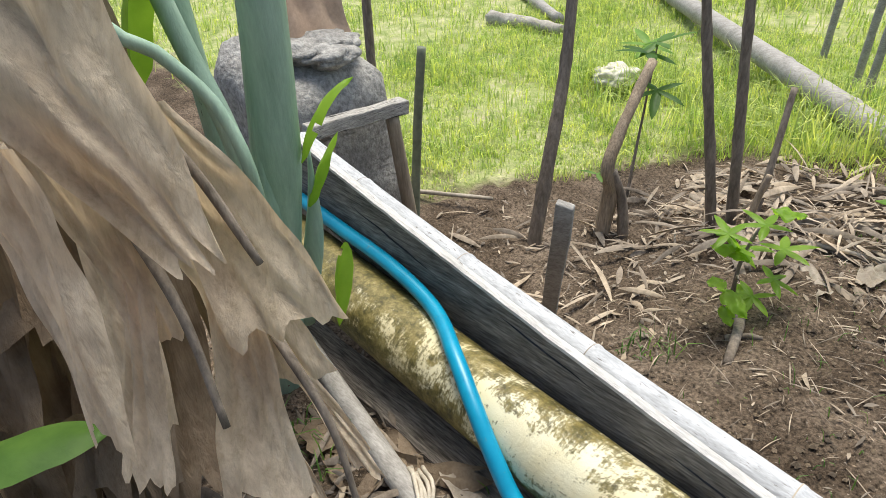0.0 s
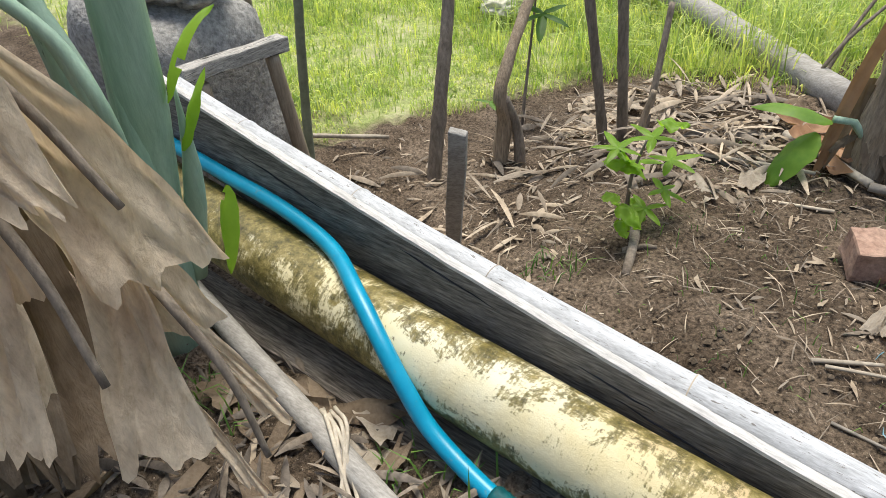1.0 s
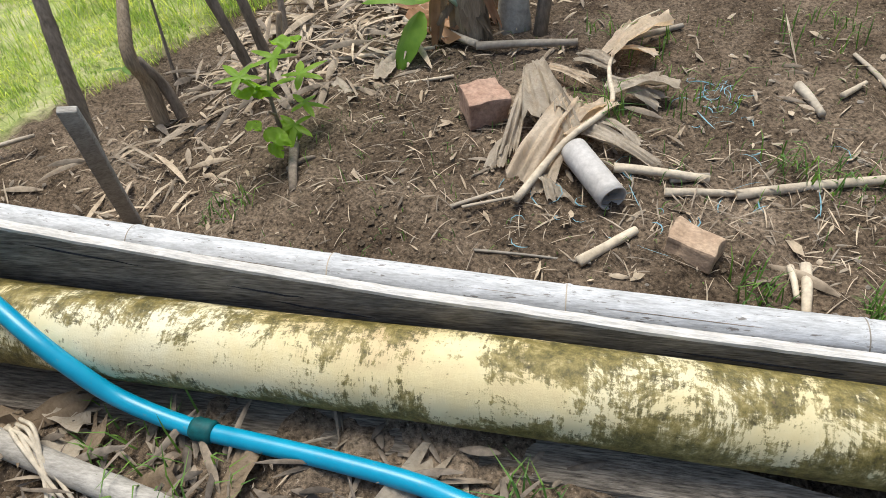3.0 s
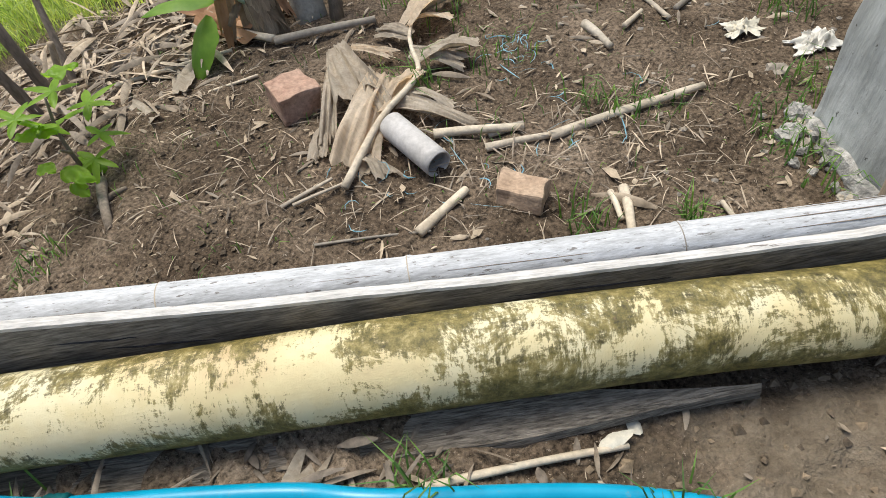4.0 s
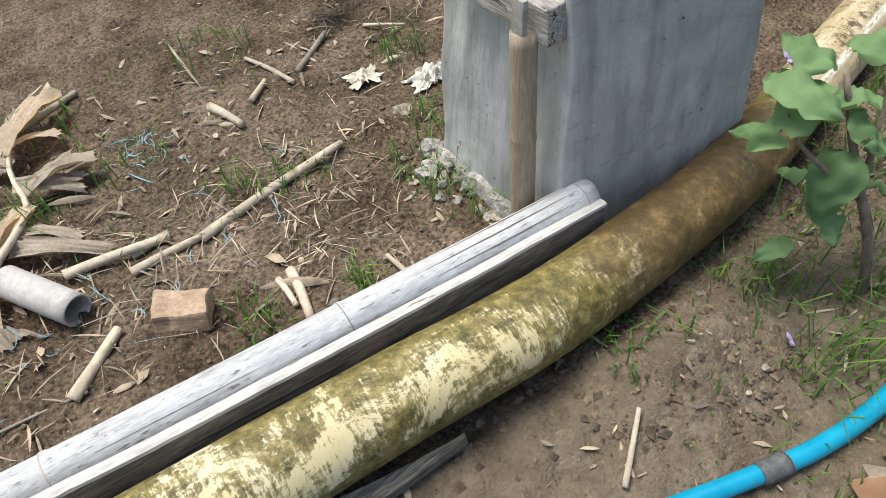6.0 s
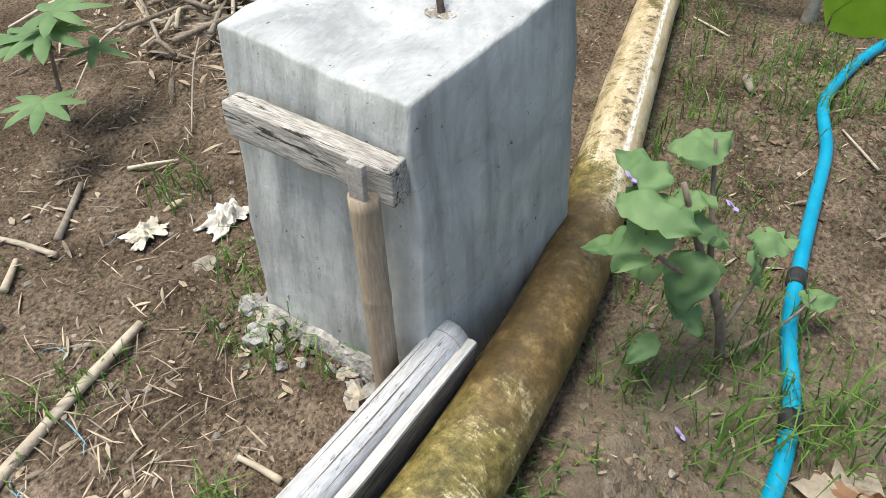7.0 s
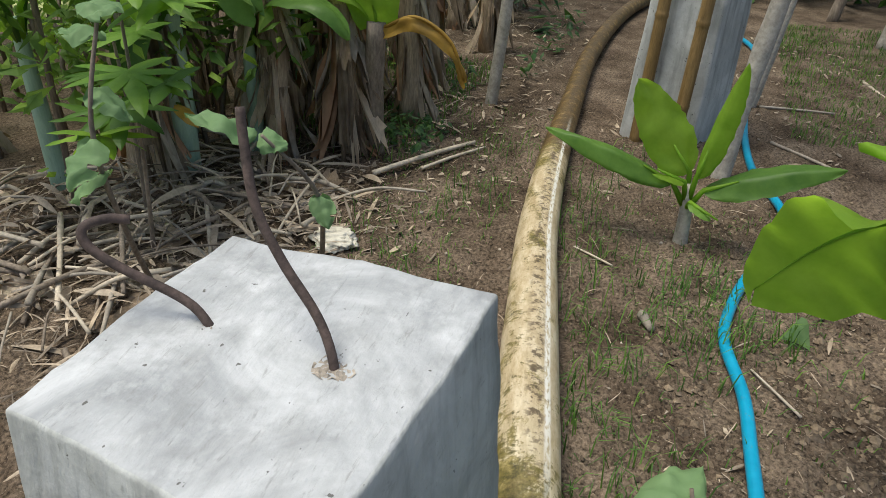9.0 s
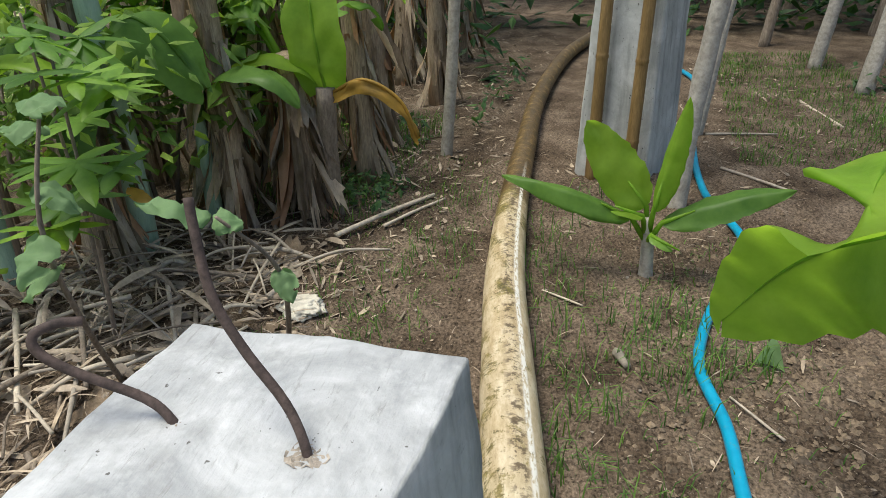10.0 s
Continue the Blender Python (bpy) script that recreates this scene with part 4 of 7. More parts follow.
# ---- banana clump beside the pipe ----
def dry_banana():
    th = thing("banana_plant", (-2.6, -0.4, 0.1), "banana plant with a green stem and hanging dry brown leaves", "banana plant")
    bm = bmesh.new()
    tube(bm, smooth_path([(-2.55, -0.35, 0.08), (-2.5, -0.315, 0.5), (-2.455, -0.295, 0.72), (-2.43, -0.278, 1.0), (-2.41, -0.262, 1.35)], 24), [0.058 - 0.0009 * i for i in range(24)], 20, wob=0.05)
    part("stem", bm, PSEUDO, th, "glossy blue-green stem")
    for pts, r in (([(-2.52, -0.33, 0.35), (-2.45, -0.33, 0.62), (-2.44, -0.33, 0.85)], 0.028), ([(-2.5, -0.28, 0.3), (-2.44, -0.25, 0.55), (-2.43, -0.235, 0.74)], 0.022)):
        bm = bmesh.new()
        tube(bm, smooth_path(pts, 12), [r, r, r, r, r, r * 0.9, r * 0.8, r * 0.6, r * 0.45, r * 0.3, r * 0.2, 0.002], 12)
        part("sheath", bm, PSEUDO, th)
    for pts, r in (([(-2.62, -0.5, 1.3), (-2.387, -0.553, 1.064), (-2.352, -0.49, 0.987), (-2.308, -0.442, 0.899), (-2.27, -0.43, 0.777), (-2.35, -0.4, 0.55)], 0.0105),
                   ([(-2.55, -0.45, 1.3), (-2.46, -0.42, 1.0), (-2.38, -0.4, 0.8), (-2.4, -0.38, 0.5)], 0.018),
                   ([(-2.62, -0.36, 1.3), (-2.52, -0.38, 1.0), (-2.47, -0.39, 0.7), (-2.5, -0.38, 0.4)], 0.02)):
        bm = bmesh.new()
        tube(bm, smooth_path(pts, 22), r, 10)
        part("petiole", bm, PSEUDO, th, "pale green leaf stalk")
    for b, w, l, wd, dr, sd in (((-2.41, -0.27, 0.72), (0.05, 0.35, 1.0), 0.2, 0.05, 1.3, 1), ((-2.31, -0.26, 0.58), (0.1, -0.25, -0.5), 0.17, 0.05, 0.4, 2), ((-2.42, -0.265, 0.62), (0.0, 0.35, 0.7), 0.16, 0.04, 0.5, 3), ((-2.5, -0.5, 0.9), (0.1, 0.1, 1), 0.4, 0.12, 0.8, 4)):
        bm = bmesh.new()
        blade(bm, b, w, l, wd, dr, 0.5, 12, 3, 0.1, sd, 0.05)
        part("shoot", bm, GREEN_BRIGHT, th, "small yellow-green leaf")
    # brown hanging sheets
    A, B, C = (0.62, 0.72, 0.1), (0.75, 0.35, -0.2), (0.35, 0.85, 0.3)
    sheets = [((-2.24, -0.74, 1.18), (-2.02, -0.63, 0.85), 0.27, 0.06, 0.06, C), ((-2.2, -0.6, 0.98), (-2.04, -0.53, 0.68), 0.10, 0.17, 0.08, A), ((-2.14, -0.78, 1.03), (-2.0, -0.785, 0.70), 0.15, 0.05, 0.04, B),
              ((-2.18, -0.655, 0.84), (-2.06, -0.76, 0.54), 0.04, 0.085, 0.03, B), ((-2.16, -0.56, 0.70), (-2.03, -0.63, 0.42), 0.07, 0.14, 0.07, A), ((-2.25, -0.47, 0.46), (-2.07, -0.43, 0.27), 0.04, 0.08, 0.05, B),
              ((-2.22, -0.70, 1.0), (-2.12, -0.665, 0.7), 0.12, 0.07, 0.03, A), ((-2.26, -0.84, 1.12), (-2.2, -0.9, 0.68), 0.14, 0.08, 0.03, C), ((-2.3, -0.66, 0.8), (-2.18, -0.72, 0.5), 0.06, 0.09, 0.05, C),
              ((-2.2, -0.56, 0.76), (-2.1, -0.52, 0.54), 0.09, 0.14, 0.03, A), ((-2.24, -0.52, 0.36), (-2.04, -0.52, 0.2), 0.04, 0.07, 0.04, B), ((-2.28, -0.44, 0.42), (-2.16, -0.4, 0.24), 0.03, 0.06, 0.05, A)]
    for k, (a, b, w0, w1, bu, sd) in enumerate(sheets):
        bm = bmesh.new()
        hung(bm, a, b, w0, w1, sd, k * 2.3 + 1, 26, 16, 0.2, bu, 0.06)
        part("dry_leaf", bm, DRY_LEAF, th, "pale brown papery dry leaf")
    side = Vector(A)
    rng = random.Random(11)
    # inner withered leaves: their darker brown also carries the clump's shade
    for k in range(34):
        a = Vector((rng.uniform(-2.8, -2.36), rng.uniform(-1.0, -0.5), rng.uniform(0.4, 1.25)))
        b = a + Vector((rng.uniform(-0.05, 0.12), rng.uniform(-0.1, 0.06), -rng.uniform(0.3, 0.6)))
        b.z = max(b.z, 0.1)
        bm = bmesh.new()
        hung(bm, a, b, rng.uniform(0.05, 0.14), rng.uniform(0.06, 0.16), side + Vector((rng.uniform(-0.4, 0.4), rng.uniform(-0.4, 0.4), 0)), k + 31.0, 12, 7, 0.25, 0.08, 0.1)
        part("dry_leaf", bm, DRY_DARK, th, "dark brown withered leaf")
    for a, b in (((-2.22, -0.64, 1.06), (-2.05, -0.545, 0.79)), ((-2.2, -0.66, 0.9), (-2.0, -0.66, 0.62)), ((-2.12, -0.52, 0.62), (-1.96, -0.52, 0.36))):
        bm = bmesh.new()
        a, b = Vector(a), Vector(b)
        tube(bm, smooth_path([a, a.lerp(b, 0.5) + Vector((0.02, 0.01, 0.01)), b], 14), [0.009 - 0.0003 * i for i in range(14)], 8, wob=0.2)
        part("dry_stalk", bm, BARK, th, "dry brown leaf rib")
    bm = bmesh.new()
    blade(bm, (-2.2, -0.95, 0.6), (0.3, 0.9, 0.12), 0.2, 0.1, 0.5, 0.2, 10, 3, 0.05, 8)
    part("shoot", bm, GREEN, th, "dark green leaf low in the clump")
    return th


dry_banana()


def ground_bamboo():
    th = thing("bamboo_pole", (-2.2, -0.3, 0.15), "grey bamboo pole lying on dead leaves beside the pipe", "bamboo pole")
    bm = bmesh.new()
    culm(bm, (-2.72, -0.225, 0.165), (-1.5, -0.47, 0.155), 0.024, 0.025, [0.12, 0.5, 0.74], 16, 1.06)
    part("culm", bm, BAMBOO_GREY, th)
    bm = bmesh.new()
    for k in range(5):
        rng = random.Random(k)
        c = Vector((-2.02, -0.365, 0.185))
        d = Vector((0.11 + 0.05 * rng.random(), -0.13 + 0.05 * rng.random(), -0.01))
        tube(bm, smooth_path([c - d * 0.5 + Vector((0, 0, -0.02)), c + Vector((0.004 * k, 0.006 * k, 0.006)), c + d * (0.9 + 0.2 * rng.random()) + Vector((0, 0, -0.03))], 10), 0.0045, 6, wob=0.2)
    part("binding", bm, STICK, th, "dry straw binding")
    return th


ground_bamboo()

def cut_stump():
    """Old cut banana base: a low core under layers of fibrous dry sheaths."""
    th = thing("banana_stump", (0.06, -0.79, 0.0), "low cut banana stump wrapped in fibrous brown sheaths", "stump")
    bm = bmesh.new()
    tube(bm, [(0.08, -0.8, -0.03), (0.07, -0.79, 0.05), (0.05, -0.78, 0.13)], [0.1, 0.095, 0.07], 18, wob=0.35)
    part("core", bm, DRY_TRUNK, th)
    rng = random.Random(61)
    for k in range(22):
        a = rng.uniform(0, 6.283)
        d = Vector((math.cos(a), math.sin(a), 0))
        t = Vector((0.06, -0.79, rng.uniform(0.08, 0.17))) + d * rng.uniform(0.05, 0.09)
        e = Vector((0.06, -0.79, 0.015)) + d * rng.uniform(0.11, 0.19)
        bm = bmesh.new()
        hung(bm, t, e, rng.uniform(0.03, 0.06), rng.uniform(0.03, 0.09), (-d.y, d.x, rng.uniform(-0.3, 0.3)), k * 2.9, 10, 6, 0.3, 0.15, 0.3)
        part("sheath", bm, (DRY_DARK, DRY_OLD, RUST_LEAF)[k % 3], th)
    return th


cut_stump()

# ---- field beyond the bamboo ----
def pole(name, pts, r0, r1, material, label, cat, group="", wob=0.12, n=22, seg=10, rings=0):
    bm = bmesh.new()
    ps = smooth_path(pts, n)
    rad = [r0 + (r1 - r0) * i / (n - 1) for i in range(n)]
    if rings:
        rad = [r * (1.14 if i % rings == 0 else 1.0) for i, r in enumerate(rad)]
    tube(bm, ps, rad, seg, wob=wob)
    return solo(name, bm, material, pts[0], label, cat, group)


G1 = "bare stems in the field"
pole("stake", [(-3.32, 0.7, -0.22), (-3.29, 0.73, 0.2), (-3.25, 0.75, 0.55)], 0.019, 0.017, BAMBOO_OLIVE, "grey-green straight stake in the grass edge", "stake", G1)
pole("cassava_plant", [(-2.82, 0.88, -0.22), (-2.83, 0.98, 0.15), (-2.86, 1.09, 0.45), (-2.88, 1.15, 0.78)], 0.029, 0.019, BARK, "tall bare brown cassava stem", "stem", G1, rings=5)
pole("cassava_plant", [(-2.66, 1.1, -0.22), (-2.64, 1.11, 0.02), (-2.64, 1.08, 0.14), (-2.65, 1.17, 0.27), (-2.67, 1.36, 0.46)], 0.03, 0.018, DRY_TRUNK, "crooked bleached cassava stump", "stem", G1, 0.3)
pole("cassava_plant", [(-2.57, 1.12, -0.22), (-2.6, 1.14, -0.02), (-2.63, 1.1, 0.12)], 0.022, 0.017, BARK, "crooked bleached cassava stump", "stem", G1, 0.25)
pole("cassava_plant", [(-2.3, 1.3, -0.2), (-2.34, 1.25, 0.2), (-2.38, 1.2, 0.55), (-2.41, 1.16, 0.85)], 0.019, 0.015, BARK, "thin dark ringed sapling stem", "stem", G1, rings=4)
pole("cassava_plant", [(-2.26, 1.35, -0.2), (-2.29, 1.34, 0.2), (-2.32, 1.33, 0.55), (-2.34, 1.32, 0.85)], 0.02, 0.016, BARK, "thin dark ringed sapling stem", "stem", G1, rings=4)
pole("cassava_plant", [(-2.22, 1.38, -0.2), (-2.23, 1.5, 0.12), (-2.25, 1.61, 0.38)], 0.015, 0.011, BARK, "thin leaning brown sapling stem", "stem", G1)
pole("cassava_plant", [(-2.2, 1.3, -0.12), (-2.19, 1.33, 0.05), (-2.17, 1.35, 0.16)], 0.014, 0.011, DRY_TRUNK, "short pale cut stem among dry litter", "stem", G1)
for k, (x, y, dx, dy, h) in enumerate(((-1.8, 1.95, 0.12, 0.3, 0.35), (-1.85, 1.92, 0.2, 0.25, 0.3))):
    pole("cassava_plant", [(x, y, -0.12), (x + dx * 0.5, y + dy * 0.5, h * 0.5), (x + dx, y + dy, h)], 0.009, 0.006, BARK, "thin leaning dark sapling stem", "stem", G1)
for k, (x, y, h) in enumerate(((-2.4, 2.95, 0.55), (-2.55, 3.25, 0.6), (-2.9, 3.7, 0.6), (-2.1, 3.4, 0.5), (-3.95, 1.0, 1.25))):
    pole("stake", [(x, y, -0.25), (x + 0.02, y + 0.02, h * 0.5), (x + 0.04, y + 0.03, h)], 0.022, 0.019, BAMBOO_GREY if k < 4 else BARK, "grey pole standing in rough grass" if k < 4 else "dark post behind the cement pillar", "stake", G1)


def split_stake():
    bm = bmesh.new()
    a, b = Vector((-2.47, 0.55, -0.2)), Vector((-2.29, 0.39, 0.4))
    slab(bm, (0.05, 0.022, (b - a).length), look(a.lerp(b, 0.5), b, 30), 0.004, 0.004, 3.0, 4)
    return solo("bamboo_stake", bm, BAMBOO_GREY, a, "short flat split-bamboo stake leaning behind the pole", "stake", G1)


split_stake()


def fallen_log():
    bm = bmesh.new()
    culm(bm, (-5.2, 5.1, -0.1), (-1.6, 1.85, 0.03), 0.07, 0.062, [0.1, 0.24, 0.38, 0.52, 0.66, 0.8, 0.92], 16, 1.08)
    solo("bamboo_log", bm, BAMBOO_GREY, (-3.1, 3.3, -0.1), "long grey-green bamboo log fallen across the grass", "log")


fallen_log()
pole("bamboo_log", [(-5.9, 4.15, -0.12), (-5.3, 3.75, -0.12), (-4.75, 3.4, -0.12)], 0.045, 0.042, BAMBOO_GREY, "short grey bamboo length lying in the grass", "log", rings=7)
pole("plank", [(-5.25, 3.15, -0.14), (-4.95, 3.2, -0.13), (-4.55, 3.2, -0.13)], 0.06, 0.04, STEM_TAN, "pale weathered wood slab in the grass", "plank", wob=0.6)


def crumpled(name, at, size, material, label, cat, seed, flat=0.45):
    """Crushed soft thing lying on the ground."""
    bm = bmesh.new()
    for k in range(3):
        g = bmesh.ops.create_icosphere(bm, subdivisions=4, radius=size * (0.6 - 0.12 * k))
        off = Vector((noise.noise((seed, k, 1)), noise.noise((seed, k, 5)), 0)) * size * 1.1
        for v in g["verts"]:
            n = v.co.normalized()
            r = 1 + 0.55 * noise.noise(n * 2.4 + Vector((seed, k, 0))) + 0.3 * abs(noise.noise(n * 4 + Vector((k, seed, 0)))) - 0.22 * abs(noise.noise(n * 8 + Vector((k, seed, 3))))
            v.co = Vector((v.co.x * r, v.co.y * r, max(-0.1 * size, v.co.z * r * flat))) + off + Vector(at)
    return solo(name, bm, material, at, label, cat)


crumpled("paper_scrap", (-3.56, 2.45, -0.07), 0.2, PALE, "crumpled cream paper scrap lying in the grass", "litter", 2.0)


def rag(at, size, material, label, seed):
    """Torn cloth dropped in folds: one wrinkled sheet bunched towards its middle."""
    bm = bmesh.new()
    rows = []
    for i in range(25):
        row = []
        for k in range(25):
            u, v = i / 12 - 1, k / 12 - 1
            edge = 1 + 0.7 * noise.noise((u * 2.3, v * 2.3, seed)) + 0.4 * noise.noise((u * 5, v * 5, seed))
            x, y = u * size * edge, v * size * 0.7 * edge
            fold = abs(noise.noise((u * 2.2 + seed, v * 3.1, 1.0))) + 0.5 * abs(noise.noise((u * 5, v * 5 + seed, 4.0)))
            row.append((at[0] + x, at[1] + y, height(at[0] + x, at[1] + y) + 0.008 + size * 1.3 * fold * max(0.15, 1 - 0.7 * (u * u + v * v))))
        rows.append(row)
    sheet(bm, rows)
    return solo("rag", bm, material, at, label, "rag", "dropped rags")


rag((0.1, 0.765, 0.0), 0.055, CLOTH, "crumpled white rag on the soil", 5.0)
rag((-0.05, 0.895, 0.0), 0.045, PALE, "dirty cream rag on the soil", 9.0)


def brick(at, size, rz, material, label, seed, rx=0):
    bm = bmesh.new()
    slab(bm, size, pose(*at, rx, 4, rz), 0.008, 0.012, seed, 3)
    broken = Vector(at) + Vector((0.6 * size[0] * math.cos(seed), 0.6 * size[1] * math.sin(seed), 0.4 * size[2]))
    for v in bm.verts:
        d = (v.co - broken).length
        if d < 0.065:
            v.co += (Vector(at) - v.co) * (0.065 - d) * 3.5
    for v in bm.verts:
        v.co += Vector((noise.noise(v.co * 30), noise.noise(v.co * 30 + Vector((5, 0, 0))), noise.noise(v.co * 30 + Vector((9, 0, 0))))) * 0.003
    solo("brick", bm, material, at, label, "brick", "broken bricks", smooth=False)


brick((-1.363, 0.885, 0.085), (0.125, 0.115, 0.095), 28, BRICK, "broken red clay brick on the soil", 1.0, 8)
brick((-0.805, 0.36, 0.055), (0.12, 0.085, 0.06), -28, BRICK_TAN, "worn orange-tan brick piece on the soil", 4.0, -8)


def plastic_tube():
    bm = bmesh.new()
    a, b = Vector((-1.09, 0.652, 0.098)), Vector((-0.985, 0.485, 0.078))
    pts = [a.lerp(b, k / 8) for k in range(9)]
    outer = tube(bm, pts, 0.037, 24, cap=False)
    inner = tube(bm, pts[2:], 0.033, 24, cap=True)
    for k in range(24):
        bm.faces.new((outer[-1][k], outer[-1][(k + 1) % 24], inner[-1][(k + 1) % 24], inner[-1][k]))
    for f in [f for f in bm.faces if len(f.verts) == 24 and (f.calc_center_median() - b).length < 0.01]:
        bm.faces.remove(f)
    bm.faces.new(outer[0])
    solo("pipe_offcut", bm, PLASTIC, a, "short dirty grey plastic pipe offcut lying on litter", "pipe")


plastic_tube()


def stick(a, b, r, material=STICK, label="bleached dry stick lying on the soil", r1=None, lift=0.0, name="stick"):
    a, b = Vector(a), Vector(b)
    a.z += height(a.x, a.y)
    b.z += height(b.x, b.y)
    mid = a.lerp(b, 0.5) + Vector((0.02, 0.012, 0)) * (b - a).length + Vector((0, 0, lift))
    bm = bmesh.new()
    n = 10
    tube(bm, smooth_path([a, mid, b], n), [r + ((r1 or r * 0.75) - r) * i / (n - 1) for i in range(n)], 9, wob=0.25, seed=a.x * 7)
    return solo(name, bm, material, a, label, "stick", "dry sticks")


for a, b, r in (((-0.985, 0.61, 0.016), (-0.75, 0.608, 0.014), 0.014), ((-0.69, 0.56, 0.012), (-0.258, 0.65, 0.014), 0.014), ((-0.86, 0.55, 0.01), (-0.69, 0.565, 0.012), 0.011), ((-1.45, 1.282, 0.02), (-1.11, 1.312, 0.02), 0.015), ((-1.008, 1.312, 0.015), (-0.77, 1.424, 0.015), 0.012),
                ((-0.565, 0.345, 0.012), (-0.59, 0.19, 0.012), 0.013), ((-0.6, 0.33, 0.01), (-0.6, 0.24, 0.01), 0.008), ((-1.31, 0.33, 0.006), (-1.03, 0.3, 0.006), 0.004), ((-1.39, 0.463, 0.01), (-1.26, 0.536, 0.012), 0.006), ((-1.36, 0.46, 0.01), (-1.22, 0.5, 0.012), 0.005), ((-3.6, 0.75, 0.02), (-3.1, 0.95, 0.06), 0.011), ((-0.475, 1.047, 0.012), (-0.433, 0.907, 0.012), 0.014),
                ((-0.364, 1.005, 0.01), (-0.287, 1.08, 0.01), 0.009), ((-0.184, 1.069, 0.01), (-0.007, 1.221, 0.01), 0.01), ((-0.845, 0.612, 0.01), (-0.747, 0.622, 0.01), 0.013), ((-1.06, 0.3, 0.008), (-0.93, 0.4, 0.012), 0.014), ((-0.36, 0.14, 0.01), (-0.37, 0.24, 0.01), 0.008),
                ((-1.75, 1.5, 0.03), (-1.45, 1.28, 0.03), 0.018), ((-2.0, 1.25, 0.02), (-1.6, 1.3, 0.02), 0.008), ((-2.1, 1.05, 0.01), (-1.5, 1.12, 0.01), 0.007), ((2.05, 1.02, 0.03), (2.6, 0.75, 0.02), 0.012), ((2.2, 0.86, 0.02), (2.55, 0.68, 0.02), 0.008),
                ((-0.33, -0.46, 0.01), (-0.22, -0.38, 0.01), 0.006), ((-1.1, -0.34, 0.015), (-0.75, -0.3, 0.012), 0.008), ((1.5, -0.18, 0.02), (1.43, -0.22, 0.015), 0.016), ((3.3, -0.6, 0.01), (3.0, -0.9, 0.01), 0.008), ((3.9, -0.55, 0.01), (3.95, -0.95, 0.01), 0.008), ((4.8, -1.2, 0.01), (4.2, -1.35, 0.01), 0.01), ((0.1, 1.15, 0.01), (0.2, 1.05, 0.01), 0.006), ((-0.22, 1.02, 0.01), (-0.28, 1.25, 0.01), 0.008),
                ((1.75, -0.05, 0.01), (1.8, 0.1, 0.01), 0.004), ((1.2, -0.62, 0.01), (1.35, -0.5, 0.008), 0.004)):
    stick(a, b, r)
stick((-1.95, 0.78, 0.0), (-1.87, 0.55, 0.0), 0.016, BARK, "crooked brown root lying on the soil", 0.012, 0.03, "root")
stick((-1.93, 0.66, 0.0), (-1.85, 0.7, 0.0), 0.011, BARK, "crooked brown root lying on the soil", 0.006, 0.01, "root")

STONES = thing("stones", (0, 0.7, 0), "pale stones and pebbles strewn on the soil", "stones", kind="stuff")
bm = bmesh.new()
rng = random.Random(3)
for k in range(150):
    if k == 0:
        p, r = Vector((-0.048, 0.684, 0.005)), 0.036
    else:
        p = Vector((rng.uniform(-0.7, 0.4), rng.uniform(0.2, 1.6), 0)) if k < 70 else Vector((rng.uniform(-1, 3), rng.uniform(-0.9, 1.5), 0))
        p.z, r = height(p.x, p.y), rng.uniform(0.004, 0.013)
    g = bmesh.ops.create_icosphere(bm, subdivisions=1 if k else 3, radius=r)
    for v in g["verts"]:
        v.co = p + Vector((v.co.x, v.co.y * 0.85, v.co.z * 0.6)) * (1 + 0.4 * noise.noise(v.co * 50 + p * 9))
part("stone", bm, STONE, STONES, smooth=False)


